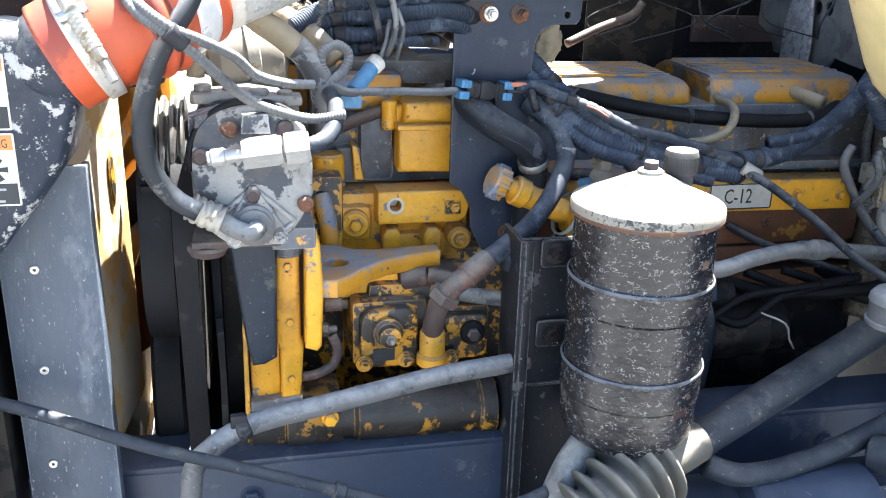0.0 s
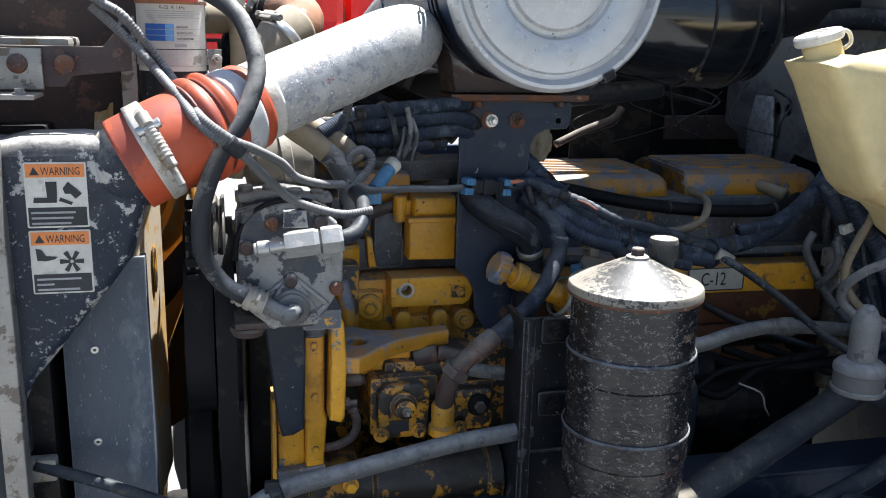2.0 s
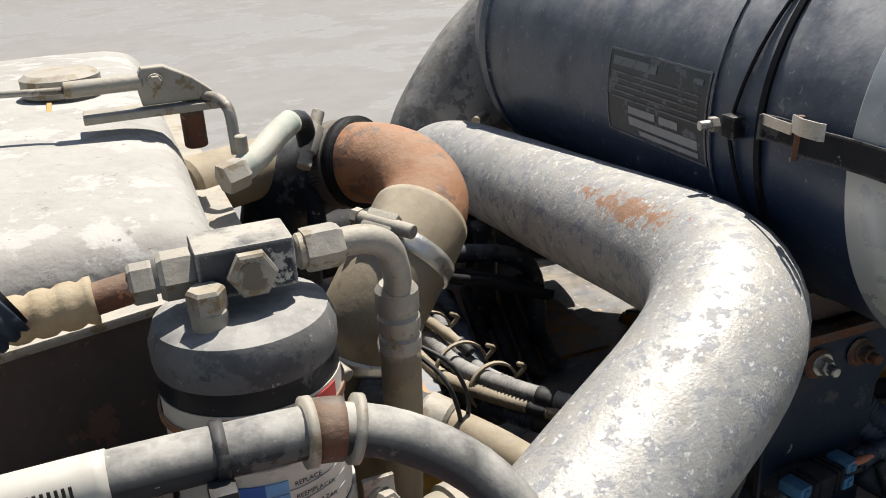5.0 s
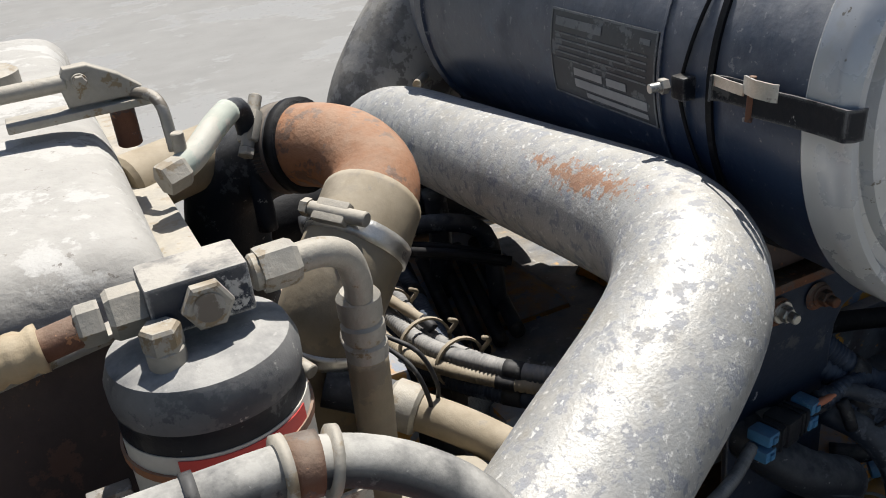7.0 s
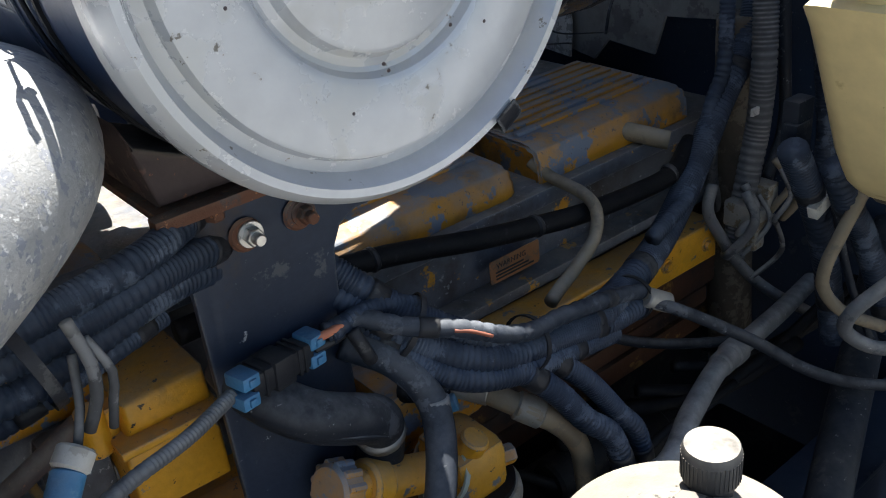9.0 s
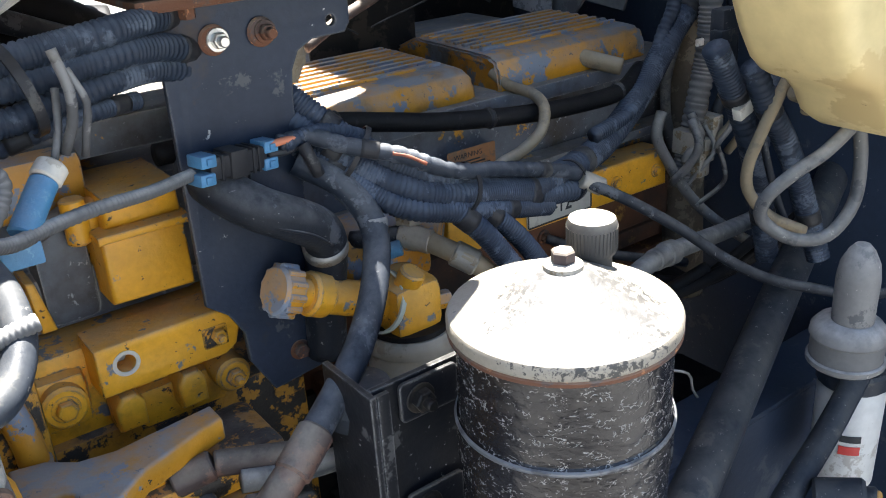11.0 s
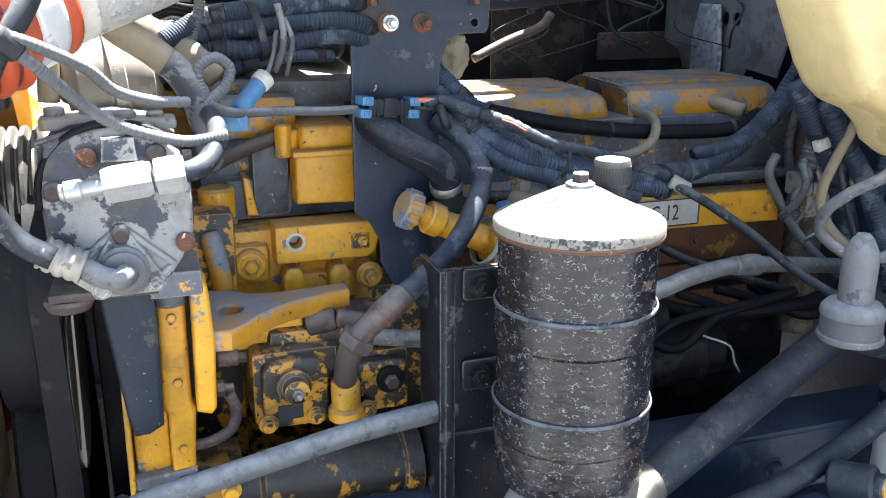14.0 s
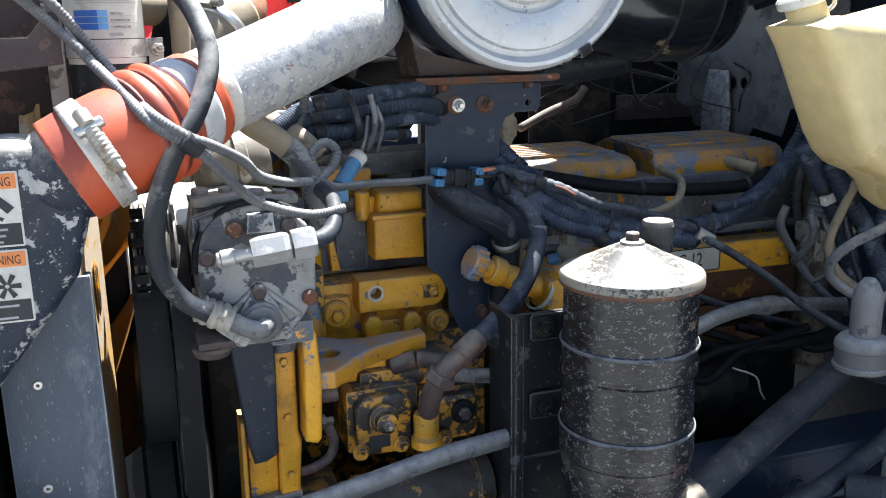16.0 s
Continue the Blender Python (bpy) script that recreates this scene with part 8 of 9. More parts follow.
for nm, pts, r, mt_, lb in (("washer_line", [(0.945, 1.08, 1.585), (0.935, 1.088, 1.555), (0.921, 1.10, 1.505), (0.916, 1.11, 1.465), (0.926, 1.114, 1.430), (0.95, 1.10, 1.395), (0.985, 1.07, 1.372)], 0.0072, 'rubber_tan', "grey-tan washer line hanging under the tank"),
                        ("washer_loop", [(0.965, 1.01, 1.528), (0.925, 1.02, 1.500), (0.894, 1.035, 1.480), (0.875, 1.055, 1.450), (0.881, 1.062, 1.420), (0.912, 1.042, 1.393), (0.950, 1.02, 1.392), (0.980, 1.01, 1.425), (0.985, 1.01, 1.475), (0.968, 1.01, 1.535)], 0.0078, 'hose_grey', "looped grey washer hose under the tank"),
                        ("washer_line", [(0.943, 1.125, 1.54), (0.950, 1.11, 1.47), (0.968, 1.10, 1.41), (0.992, 1.085, 1.345)], 0.0046, 'rubber', "thin dark blue washer line under the tank")):
    hose(nm, pts, r, mt_, lb)
wp = thing("washer_pump", "beige washer pump with white plugs under the tank", "washer pump")
part("body", join(rod((0.935, 1.07, 1.566), (0.975, 1.05, 1.545), 0.018), rod((0.955, 1.06, 1.575), (0.955, 1.06, 1.53), 0.012)), M['rubber_tan'], wp)
part("plug", box(-0.019, 0.019, -0.006, 0.006, -0.008, 0.008, 0.002, m=pose(0.931, 1.13, 1.530, 0, -20, 0)), M['white_plastic'], wp, "white plug")
part("plug", box(-0.010, 0.010, -0.005, 0.005, -0.007, 0.007, 0.002, m=pose(0.925, 1.15, 1.566, 0, 10, 0)), M['white_plastic'], wp, "white plug")
part("socket", join(box(0.905, 0.935, 1.15, 1.17, 1.58, 1.645, 0.004), box(0.90, 0.93, 1.148, 1.165, 1.60, 1.622, 0.003)), M['shaft'], wp, "dark blue connector body")
for pts, r in (([(0.903, 1.105, 1.588), (0.935, 1.105, 1.537), (0.982, 1.105, 1.479), (1.018, 1.095, 1.398), (1.033, 1.075, 1.318)], 0.015), ([(0.873, 1.135, 1.608), (0.943, 1.145, 1.518), (1.003, 1.155, 1.418), (1.043, 1.155, 1.288)], 0.016)):
    harness(pts, r, "black corrugated loom hanging under the washer tank", 'loom', 0.0055, "looms under the washer tank")
for pts, r, mm in (([(1.085, 1.31, 1.70), (1.075, 1.30, 1.614), (1.071, 1.30, 1.542), (1.058, 1.30, 1.484), (1.045, 1.30, 1.43), (1.03, 1.30, 1.36)], 0.0165, 'loom_dusty'), ([(1.05, 1.34, 1.70), (1.034, 1.33, 1.619), (1.013, 1.33, 1.58), (0.966, 1.31, 1.531), (0.90, 1.28, 1.505), (0.80, 1.25, 1.50)], 0.010, 'loom'), ([(1.12, 1.31, 1.72), (1.12, 1.3, 1.62), (1.13, 1.3, 1.52), (1.10, 1.3, 1.45)], 0.008, 'rubber'),
                   ([(1.15, 1.28, 1.75), (1.16, 1.27, 1.62), (1.17, 1.26, 1.5), (1.16, 1.26, 1.4)], 0.014, 'loom'), ([(1.10, 1.36, 1.60), (1.06, 1.36, 1.5), (1.08, 1.36, 1.40), (1.12, 1.34, 1.33)], 0.008, 'hose_grey')):
    tag(part("wire_loom", loom_bm(pts, r, 0.0055) if mm.startswith('loom') else tube(pts, r), M[mm]), "wire loom rising up the firewall", "wire loom", "looms on the firewall")
hose("clutch_cable", [(1.0, 1.315, 1.475), (0.985, 1.31, 1.445), (1.002, 1.302, 1.405), (1.03, 1.285, 1.352), (1.066, 1.258, 1.306), (1.13, 1.21, 1.25)], 0.0078, 'hose_grey', "grey cable slung down from the firewall", "cable")
hose("heater_pipe", [(1.125, 1.37, 1.66), (1.12, 1.365, 1.56), (1.11, 1.36, 1.44), (1.10, 1.35, 1.30), (1.10, 1.34, 1.15)], 0.032, 'pipe_brown', "brown wrapped heater pipe standing by the firewall", "pipe")
random.seed(21)
for k in range(9):
    x, y, z = 1.05 + random.uniform(-0.03, 0.05), 1.29 + random.uniform(-0.04, 0.02), 1.43 + random.uniform(-0.035, 0.035)
    hose("loose_wire", [(x, y, z + 0.03), (x + random.uniform(-0.02, 0.02), y - 0.02, z), (x + random.uniform(-0.03, 0.03), y - 0.01, z - 0.03), (x + random.uniform(-0.03, 0.03), y + 0.01, z - 0.06)], random.choice((0.0035, 0.005, 0.0065)), random.choice(('rubber_dusty', 'hose_grey', 'rubber_tan')), "dusty wire in the bunch by the firewall", "wire", 8)
for px, pz in ((1.03, 1.43), (1.055, 1.415), (1.07, 1.445), (1.045, 1.395)):
    tag(part("plug", box(px - 0.012, px + 0.012, 1.27, 1.31, pz - 0.018, pz + 0.018, 0.004), M['fitting']), "dusty wire plug by the firewall", "connector")
for x, y, z in ((1.03, 1.28, 1.572),):
    tag(part("cable_tag", box(x - 0.007, x + 0.007, y - 0.002, y + 0.002, z - 0.005, z + 0.005, 0.001), M['white_plastic']), "small white cable tag on a loom", "cable tag")
tag(part("fan_of_wires", tube([(0.60, 1.42, 1.70), (0.68, 1.43, 1.73), (0.76, 1.45, 1.72), (0.85, 1.47, 1.70)], 0.004, 8), M['rubber']), "thin black wires behind the bracket", "wire")
random.seed(8)
for k in range(8):
    x = 0.62 + 0.06 * k
    hose("thin_wire", [(x, 1.55, 1.74 + random.uniform(-0.02, 0.02)), (x + random.uniform(-0.05, 0.05), 1.54, 1.70), (x + random.uniform(-0.05, 0.08), 1.53, 1.66), (x + random.uniform(-0.08, 0.08), 1.54, 1.63 + random.uniform(-0.02, 0.02))], random.choice((0.0012, 0.0018, 0.0025)), 'rubber', "thin black wire above the rocker covers", "wire", 7)
hose("crossover_pipe", [(0.45, 1.40, 1.715), (0.55, 1.41, 1.722), (0.64, 1.42, 1.728), (0.72, 1.44, 1.735)], 0.019, 'rubber', "dark crossover pipe beside the bracket", "pipe")
hose("dip_tube", [(0.52, 1.44, 1.63), (0.58, 1.45, 1.655), (0.64, 1.46, 1.675), (0.66, 1.465, 1.695)], 0.007, 'rust_dark', "thin brown tube above the rocker cover", "tube")
_fb = bmesh.new()
bmesh.ops.create_icosphere(_fb, subdivisions=4, radius=0.030)
for v in _fb.verts:
    v.co = Vector((v.co.x * 0.75, v.co.y * 0.6, v.co.z * 1.15)) * (1 + 0.25 * noise.noise(v.co * 70) + 0.12 * noise.noise(v.co * 180))
_fb.transform(pose(0.472, 1.395, 1.640))
tag(part("foam_lump", smooth(_fb, 60), M['foam']), "crumbling tan foam lump stuck behind the bracket plate", "foam")
# grey shield drawn near-black; the shade is in its colour
tag(part("heat_shield", prism([(0.62, 1.52), (0.80, 1.52), (0.80, 1.76), (0.62, 1.76)], 0.004, 0.001, m=pose(0, 1.62, 0)), M['dark']), "heat shield behind the rocker cover, coloured dark in place of shade", "shield")
tag(part("foil_patch", prism([(-0.06, 1.555), (0.04, 1.545), (0.045, 1.60), (0.03, 1.70), (-0.04, 1.70), (-0.06, 1.63)], 0.006, 0.002, m=pose(1.145, 1.74, 0, 0, 0, 270)), M['foil']), "wrinkled foil insulation patch on the shield", "insulation")
tag(part("cable_duct", tube([(1.0, 1.45, 1.845), (1.06, 1.42, 1.865), (1.14, 1.40, 1.87), (1.22, 1.38, 1.86)], 0.021, 18), M['rubber']), "dark hose above the shield near the cab", "hose")

cf = thing("round_breather", "dusty grey domed breather on a round disc", "breather")
part("disc", lathe([(0, 1.352), (0.0345, 1.352), (0.0345, 1.374), (0.0365, 1.377), (0.0355, 1.384), (0.030, 1.391), (0.022, 1.395), (0, 1.397)], 44, pose(0.787, 0.893, 0), False), M['loom_dusty'], cf)
part("lower_rim", lathe([(0, 1.345), (0.034, 1.345), (0.037, 1.348), (0.037, 1.3525), (0.035, 1.354), (0, 1.354)], 44, pose(0.787, 0.893, 0), False), M['hose_grey'], cf, "pale dusty rim")
part("dome", lathe([(0.0195, 1.395), (0.02, 1.44), (0.018, 1.455), (0.012, 1.468), (0.007, 1.474), (0, 1.475)], 32, pose(0.785, 0.89, 0), False), M['hose_grey'], cf, "grey dome")
part("hose", tube([(0.80, 0.90, 1.352), (0.83, 0.93, 1.33), (0.88, 0.96, 1.30), (0.95, 0.99, 1.27)], 0.013), M['rubber'], cf)
cw2 = thing("spin_on_filter", "white spin-on filter low beside the steering shaft", "filter")
part("can", lathe([(0, 1.02), (0.036, 1.02), (0.041, 1.028), (0.042, 1.165), (0.039, 1.172), (0, 1.173)], 44, pose(1.02, 1.0, 0), False), M['paint_white'], cw2, "white painted filter can")
part("print_bar", wall_patch(1.02, 1.0, 0.0422, 200, 235, 1.085, 1.098, 8), M['label_red'], cw2)
part("print_bar", wall_patch(1.02, 1.0, 0.0422, 200, 235, 1.104, 1.114, 8), M['label_black'], cw2)
part("head", rod((1.02, 1.0, 1.173), (1.02, 1.0, 1.20), 0.045), M['shaft'], cw2)
ss = thing("steering_shaft", "dark grey steering shaft tube with a dusty ribbed boot", "steering shaft")
part("tube", sweep(spline([(0.485, 0.899, 1.169), (0.60, 0.944, 1.191), (0.80, 1.022, 1.232), (1.0, 1.101, 1.273), (1.3, 1.218, 1.335)], 0.02), 0.0245, 24), M['shaft'], ss)
part("sleeve", sweep(spline([(0.478, 0.896, 1.169), (0.55, 0.924, 1.184)], 0.01), 0.0285, 24), M['bellows'], ss, "tan dusty sleeve")
_b = spline([(0.486, 0.899, 1.171), (0.45, 0.885, 1.16), (0.42, 0.874, 1.145), (0.385, 0.865, 1.12)], 0.0035)
part("boot", sweep(_b, [0.043 + 0.012 * math.sin(i * 1.05) + 0.0002 * i for i in range(len(_b))], 28), M['bellows'], ss, "ribbed dusty rubber boot")
sg = thing("steering_gear", "dark greasy steering gear casting at the frame rail", "steering gear")
part("casting", join(box(0.52, 0.90, 0.90, 0.985, 0.92, 1.10, 0.03), rod((0.62, 0.9, 1.08), (0.80, 0.9, 1.08), 0.05), rod((0.7, 0.93, 1.02), (0.7, 0.86, 1.02), 0.06)), M['frame'], sg)
for x, z in ((0.58, 1.10), (0.66, 1.115), (0.62, 1.03), (0.75, 1.0), (0.82, 1.06)):
    bolt(sg, (x, 0.852 if z > 1.05 else 0.868, z), af=0.02, h=0.012, washer=0.015, material=M['frame'])
part("fitting", join(rod((0.815, 0.92, 1.14), (0.845, 0.875, 1.15), 0.026), rod((0.84, 0.885, 1.148), (0.85, 0.866, 1.152), 0.017)), M['shaft'], sg)
part("plug", rod((0.848, 0.868, 1.1515), (0.851, 0.862, 1.153), 0.0135), M['fan_yellow'], sg, "yellow plug")
hose("steering_hose", [(0.56, 0.91, 1.155), (0.60, 0.90, 1.142), (0.65, 0.905, 1.136), (0.70, 0.915, 1.137), (0.76, 0.93, 1.141), (0.82, 0.945, 1.150), (0.90, 0.96, 1.172), (1.0, 0.98, 1.21)], 0.0155, 'shaft', "dark steering hose curving over the gear")
hose("canister_outlet", [(0.44, 0.962, 1.20), (0.415, 0.95, 1.185), (0.39, 0.935, 1.165), (0.372, 0.925, 1.14), (0.362, 0.92, 1.11), (0.358, 0.92, 1.05)], 0.0225, 'rubber_dusty', "grey elbow hose below the canister")
hose("low_line", [(0.35, 0.92, 1.13), (0.30, 0.915, 1.115), (0.22, 0.91, 1.09)], 0.010, 'rubber', "dark line by the frame rail")
hose("dangling_strap", [(0.70, 1.05, 1.30), (0.735, 1.04, 1.285), (0.745, 1.04, 1.26), (0.755, 1.04, 1.245)], 0.0016, 'hose_grey', "pale loose tie end behind the canister", "strap")
random.seed(4)
for k in range(6):
    x = 0.70 + 0.07 * k
    hose("lower_loom", [(x - 0.1, 1.28, 1.27), (x, 1.25 + random.uniform(-0.03, 0.03), 1.22 + random.uniform(-0.02, 0.03)), (x + 0.08, 1.22, 1.25), (x + 0.2, 1.2, 1.28 + random.uniform(-0.03, 0.03))], random.choice((0.006, 0.008, 0.010)), 'belt', "dark hose low behind the steering shaft")
tag(part("starter_motor", join(rod((0.62, 1.30, 1.16), (0.86, 1.30, 1.16), 0.055), rod((0.86, 1.30, 1.16), (0.90, 1.30, 1.16), 0.045), rod((0.64, 1.27, 1.235), (0.78, 1.27, 1.235), 0.028)), M['dark']), "dark greasy starter motor low on the engine", "starter motor")

# ---------------------------------------------------------------- closing forms: cab, hood, far fender, underside
tag(part("added_cab_form", join(box(1.28, 3.2, 0.35, 2.85, 0.7, 2.0, 0.05), box(1.75, 3.2, 0.4, 2.8, 1.95, 2.95, 0.12)), M['frame']), "dark truck cab behind the firewall", "cab", kind="structure")
hoodo = [(-0.495, 2.03), (-0.49, 1.998), (-0.488, 1.973), (-0.498, 1.941), (-0.519, 1.905), (-0.543, 1.873), (-0.575, 1.829), (-0.62, 1.5), (-0.66, 1.0), (-1.7, 1.0), (-1.75, 2.0), (-1.5, 2.75), (-0.64, 2.75), (-0.52, 2.3)]
hd2 = thing("hood", "grey inner side of the tilted-forward hood", "hood")
part("side", prism(hoodo, 0.12, 0.012, m=pose(0, 1.5, 0)), M['hood'], hd2)
part("lip", box(-0.70, -0.66, 1.49, 1.63, 2.2, 2.7, 0.01), M['hood'], hd2)
tag(part("inner_fender", box(0.2, 1.28, 2.45, 2.48, 0.9, 1.50, 0.01), M['frame']), "dark far inner fender", "fender")
# dark wall added to fill the bright gap behind the rocker covers
fsh = tag(part("dark_far_wall", box(0.5, 1.28, 1.95, 1.98, 1.3, 1.78, 0.006), M['dark']), "dark wall added behind the engine to close a bright gap", "shield")
part("stiffener", box(1.0, 1.25, 1.935, 1.9485, 1.575, 1.635, 0.004), M['rust_dark'], fsh, "brown dusty stiffener plate")
for bx in (1.03, 1.12, 1.21):
    part("bolt", rod((bx, 1.9345, 1.607), (bx, 1.925, 1.607), 0.008), M['rust'], fsh)
# dark plates laid where the shaded ground under the engine would show
tag(part("dark_underside", join(box(0.12, 1.2, 1.075, 1.42, 0.93, 0.96, 0.01), box(-0.24, 0.12, 1.06, 1.9, 0.7, 0.76, 0.02)), M['dark']), "dark plates added below the engine in place of shade", "frame member")
# wheels out of view, added to hold back light bounced off the ground
for wy, lab in ((0.33, "black truck tyre on a steel wheel beside the frame rail"), (2.55, "black truck tyre on the far side of the engine")):
    fwl = thing("unseen_tyre", lab, "wheel", group="front wheels")
    part("tyre", lathe([(0.29, 0.0), (0.47, 0.0), (0.515, 0.03), (0.52, 0.06), (0.52, 0.24), (0.515, 0.27), (0.47, 0.30), (0.29, 0.30)], 48, along((0.25, wy, 0.52), (0, 1, 0)), True), M['tyre'], fwl)
    part("rim", lathe([(0, 0.12), (0.2, 0.12), (0.26, 0.05), (0.295, 0.03), (0.295, 0.27), (0, 0.2)], 36, along((0.25, wy, 0.52), (0, 1, 0)), False), M['steel_dull'], fwl)
# axle out of view, added for the same darkening from below
tag(part("unseen_axle", box(0.17, 0.33, 0.62, 2.6, 0.45, 0.60, 0.02), M['dark']), "unseen dark axle beam added to block ground light", "axle")
# ---------------------------------------------------------------- dump trailers, pickup, trees
def dump_trailer(x, y, w, zt, paint, turn, label):
    """A parked dump trailer seen from its front bulkhead, with a hoist, landing legs and tandem wheels."""
    t = thing("dump_trailer", label, "trailer", group="row of parked dump trailers")
    h = w / 2
    sec = [(0.0, zt), (-0.03, 2.0), (-0.36, 1.52), (-0.55, 1.38), (-0.56, 1.24), (0.0, 1.22), (9.0, 1.40), (9.0, zt)]
    bm = bmesh.new()
    cols = [[bm.verts.new((sx, yy, z)) for yy, z in sec] for sx in (-h, -h * 0.86, h * 0.86, h)]
    for i in (0, 3):
        for v, (yy, z) in zip(cols[i], sec):
            if yy < 1:
                v.co.y += 0.22
    for a, b in zip(cols, cols[1:]):
        for k in range(len(sec)):
            bm.faces.new((a[k], a[(k + 1) % len(sec)], b[(k + 1) % len(sec)], b[k]))
    bm.faces.new(cols[0])
    bm.faces.new(cols[-1][::-1])
    bmesh.ops.recalc_face_normals(bm, faces=bm.faces)
    part("body", bm, M[paint], t)
    part("top_rail", box(-h, h, 0.0, 0.16, zt - 0.02, zt + 0.12, 0.02), M[paint], t)
    bm = bmesh.new()
    arch = [(h * math.cos(radians(a)), zt + 0.1 + 0.42 * math.sin(radians(a))) for a in range(0, 181, 15)]
    ra = [bm.verts.new((ax, 0.1, az)) for ax, az in arch]
    rb_ = [bm.verts.new((ax, 9.0, az)) for ax, az in arch]
    for k in range(len(arch) - 1):
        bm.faces.new((ra[k], ra[k + 1], rb_[k + 1], rb_[k]))
    bm.faces.new(ra[::-1])
    part("tarp", smooth(bm, 40), M['tarp'], t, "pale tarp over the top")
    part("hoist", lathe([(0, 1.0), (0.13, 1.0), (0.13, 2.2), (0.11, 2.2), (0.11, 2.75), (0.09, 2.75), (0.09, 2.95), (0, 2.95)], 16, pose(0, -0.30, 0), False), M['hoist'], t, "amber hydraulic hoist cylinder")
    part("hoist_head", box(-0.36, 0.36, -0.40, 0.02, 2.95, 3.12, 0.02), M['chassis'], t, "black hoist head")
    for sx in (-0.26, 0.26):
        part("hoist_guard", box(sx - 0.05, sx + 0.05, -0.36, 0.0, 1.3, 2.95, 0.01), M[paint], t)
    part("chassis_frame", box(-1.25, 1.25, 0.3, 9.0, 0.62, 1.40, 0.03), M['chassis'], t)
    part("front_beam", box(-h + 0.1, h - 0.1, -0.40, 0.3, 1.12, 1.42, 0.03), M['chassis'], t)
    part("drawbar", box(-0.62, 0.62, -0.46, -0.34, 0.55, 1.1, 0.03), M[paint], t)
    part("hose_hook", box(-h * 0.6, -h * 0.35, -0.42, -0.36, 1.5, 1.58, 0.01), M['white_plastic'], t)
    for sx in (-0.75, 0.75):
        leg = part("landing_leg", box(sx - 0.07, sx + 0.07, 0.6, 0.74, 0.05, 1.3, 0.01), M['chassis'], t)
        part("foot", box(sx - 0.16, sx + 0.16, 0.5, 0.84, 0.0, 0.06, 0.01), M['chassis'], leg)
    for yy in (6.2, 7.5):
        for sx in (-h + 0.25, h - 0.25):
            wv = part("wheel", lathe([(0, 0), (0.28, 0), (0.46, 0.02), (0.5, 0.08), (0.5, 0.42), (0.46, 0.48), (0, 0.48)], 24, along((sx - 0.24, yy, 0.5), (1, 0, 0)), False), M['tyre'], t)
    for sx in (-h + 0.3, h - 0.3):
        part("wheel", lathe([(0, 0), (0.28, 0), (0.46, 0.02), (0.5, 0.08), (0.5, 0.68), (0.46, 0.75), (0, 0.75)], 24, along((sx - 0.3 if sx < 0 else sx - 0.45, 1.3, 0.5), (1, 0, 0)), False), M['tyre'], t)
    for sx in (-h + 0.2, h - 0.2):
        part("marker_lamp", box(sx - 0.1, sx + 0.1, -0.45, -0.47, 1.49, 1.55, 0.01), M['white_plastic'], t)
    t.matrix_world = pose(x, y, 0, 0, 0, turn)
    return t


dump_trailer(-0.78, 38.5, 4.25, 4.5, 'red', -4, "bright red dump trailer with an amber hoist, parked on the lot")
dump_trailer(3.5, 41.6, 3.7, 3.75, 'red', -4, "bright red dump trailer with a low pale tarp")
dump_trailer(7.7, 44.2, 3.7, 3.85, 'red', -4, "bright red dump trailer with an amber hoist")
dump_trailer(11.8, 46.4, 3.6, 4.0, 'grey_trailer', -4, "dark grey dump trailer between red ones")
dump_trailer(15.9, 48.6, 3.7, 4.0, 'red', -4, "bright red dump trailer at the end of the row")
pk = thing("pickup_truck", "blue pickup with a dark topper, parked facing away", "pickup")
part("body", join(box(-0.98, 0.98, 0, 5.4, 0.55, 1.05, 0.08), box(-0.95, 0.95, 0.02, 5.3, 1.0, 1.18, 0.05)), M['blue_car'], pk)
part("topper", box(-0.86, 0.86, 0.06, 3.2, 1.18, 1.78, 0.12), M['car_glass'], pk, "dark tinted topper")
part("roof", box(-0.82, 0.82, 0.1, 3.6, 1.76, 1.84, 0.03), M['blue_car'], pk)
part("bumper", box(-0.95, 0.95, -0.14, 0.02, 0.5, 0.68, 0.03), M['chassis'], pk)
part("number_plate", box(-0.17, 0.17, -0.155, -0.14, 0.55, 0.66, 0.004), M['white_plastic'], pk)
for sx in (-0.9, 0.9):
    part("tail_lamp", box(sx - 0.07, sx + 0.07, -0.02, 0.05, 0.85, 1.12, 0.01), M['tail_light'], pk)
    part("mirror", box(sx * 1.2 - 0.1, sx * 1.2 + 0.1, 3.5, 3.6, 1.2, 1.42, 0.02), M['chassis'], pk)
    for yy in (0.9, 4.4):
        part("wheel", lathe([(0, 0), (0.22, 0), (0.36, 0.02), (0.38, 0.06), (0.38, 0.2), (0.36, 0.24), (0, 0.24)], 24, along((sx - 0.12, yy, 0.38), (1, 0, 0)), False), M['tyre'], pk)
pk.matrix_world = pose(-3.75, 30.0, 0, 0, 0, 2)

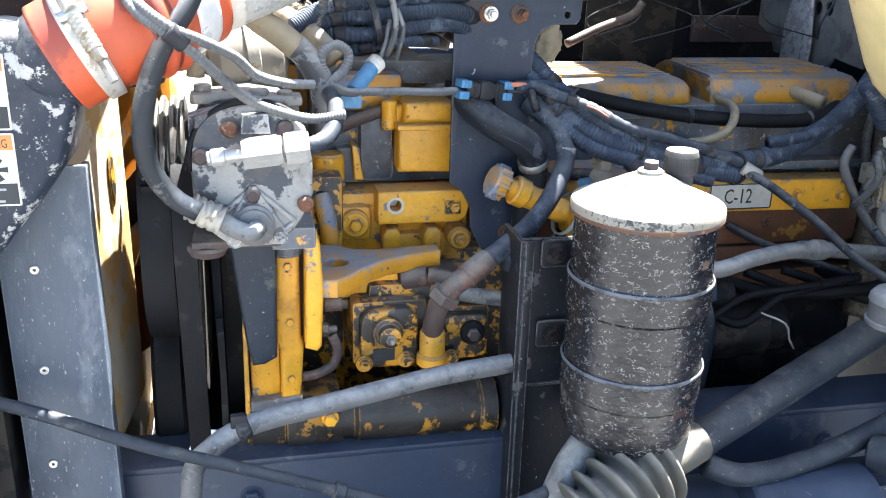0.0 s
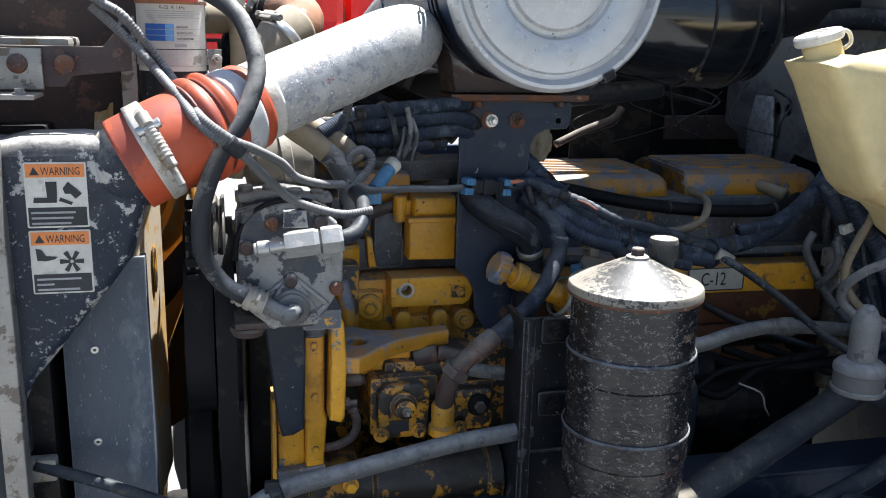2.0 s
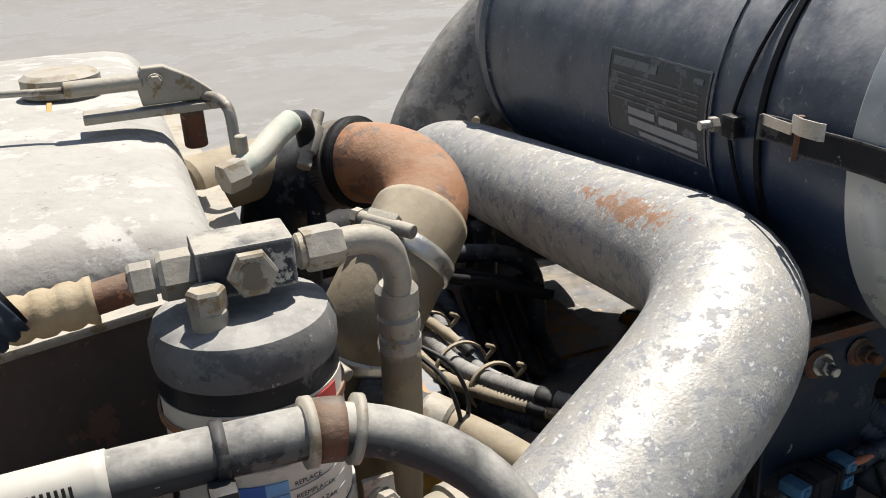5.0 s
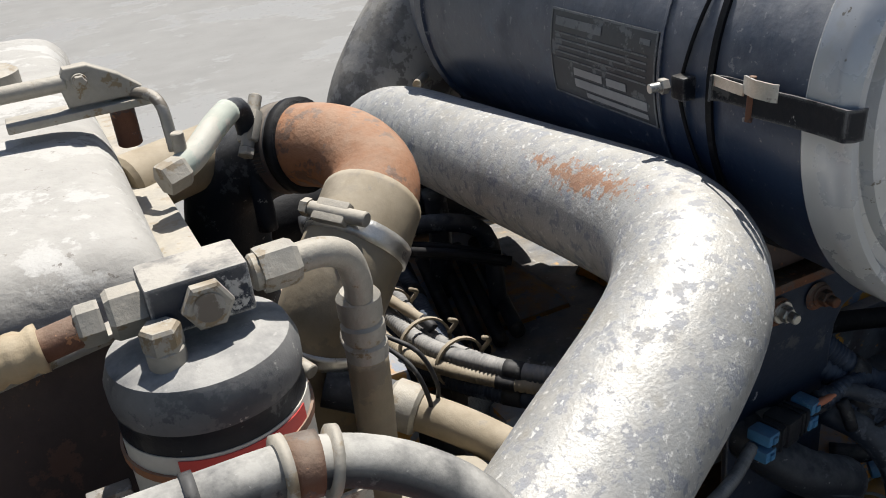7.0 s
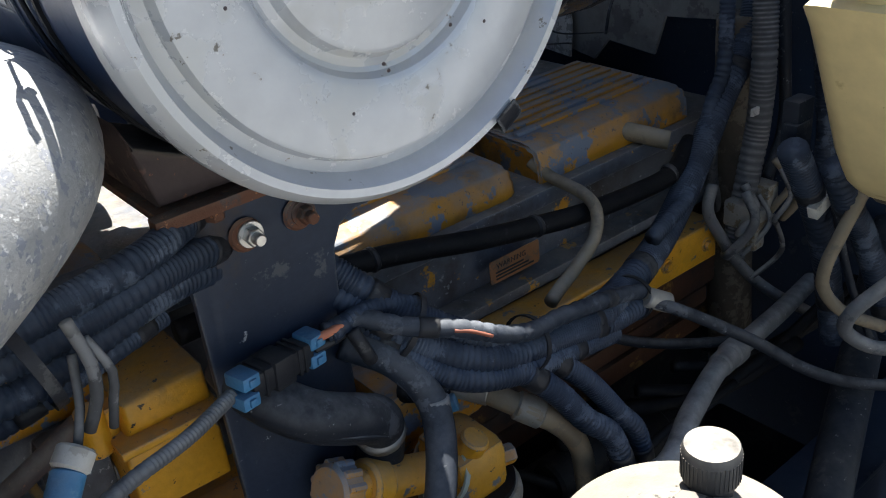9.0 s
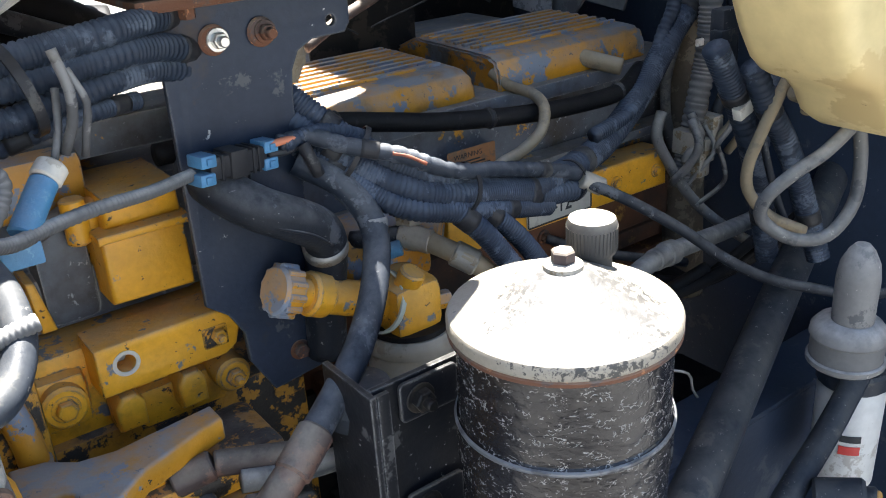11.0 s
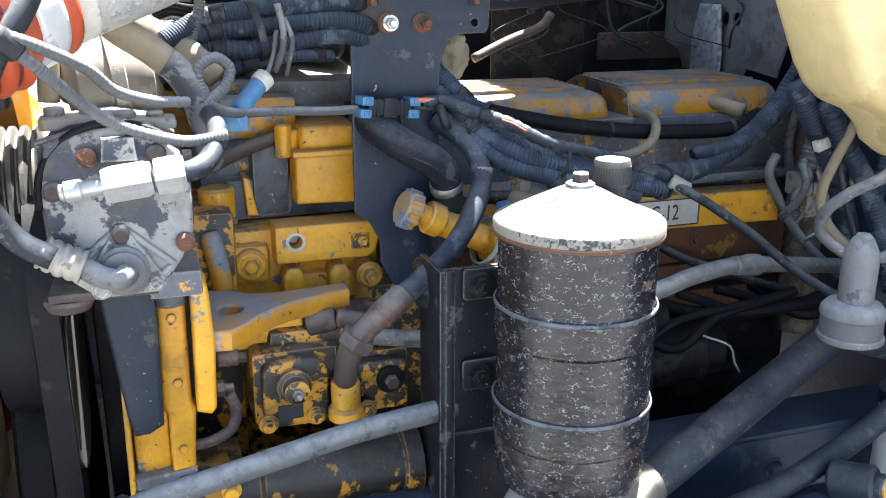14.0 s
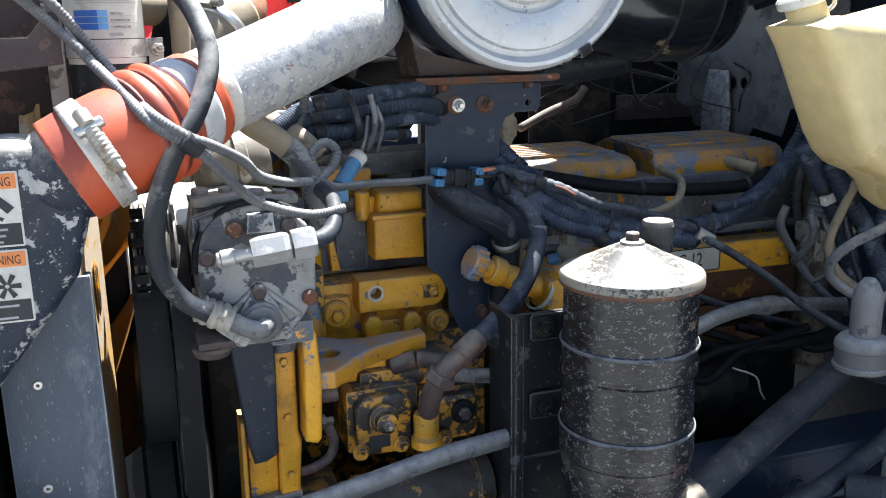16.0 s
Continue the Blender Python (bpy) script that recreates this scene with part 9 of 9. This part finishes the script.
random.seed(3)
def tree(x, y, h):
    t = thing("tree", "leafy green deciduous tree at the field edge", "tree", group="trees at the field edge")
    part("trunk", lathe([(0.32, 0), (0.25, h * 0.2), (0.16, h * 0.5), (0.05, h * 0.9)], 8), M['bark'], t)
    verts, faces = [], []
    lobes = [(random.uniform(-0.28, 0.28) * h, random.uniform(-0.28, 0.28) * h, h * random.uniform(0.35, 0.85), h * random.uniform(0.14, 0.24)) for _ in range(9)]
    for lx, ly, lz, lr in lobes:
        for _ in range(90):
            v = Vector((random.gauss(0, 1), random.gauss(0, 1), random.gauss(0, 1))).normalized() * lr * random.uniform(0.6, 1.08)
            c = Vector((lx, ly, lz)) + v
            s = h * random.uniform(0.018, 0.04)
            n = len(verts)
            a, b = Vector((random.gauss(0, 1), random.gauss(0, 1), random.gauss(0, 1))).normalized(), Vector((random.gauss(0, 1), random.gauss(0, 1), random.gauss(0, 1))).normalized()
            verts += [tuple(c + a * s), tuple(c + b * s), tuple(c - a * s * 0.9), tuple(c - b * s)]
            faces.append((n, n + 1, n + 2, n + 3))
    me = bpy.data.meshes.new("crown")
    me.from_pydata(verts, [], faces)
    me.materials.append(M['leaf'])
    cr = new("crown", me)
    cr.parent = t
    t.location = (x, y, 0)
    return t


_t = [tree(-9, 210, 12.5), tree(-16, 214, 11), tree(-2, 222, 14)]
for k in range(52):
    s = _t[k % 3]
    copy_thing(s, pose(-105 + 4.4 * k + random.uniform(-1.5, 1.5), 216 + random.uniform(-10, 22), -0.2, 0, 0, random.uniform(0, 360)))
fl = thing("flag_pole", "slim pale pole standing at the lot edge", "pole")
part("pole", rod((-4.6, 60, 0), (-4.9, 60, 9), 0.06, 10), M['steel_dull'], fl)
wf = thing("wire_fence", "thin wire fence along the field", "fence")
for k in range(24):
    part("post", rod((-40 + 5 * k, 90, 0), (-40 + 5 * k, 90, 1.3), 0.05, 8), M['bark'], wf)
for z in (0.6, 1.2):
    part("wire", rod((-42, 90, z), (80, 90, z), 0.012, 6), M['steel_dull'], wf)
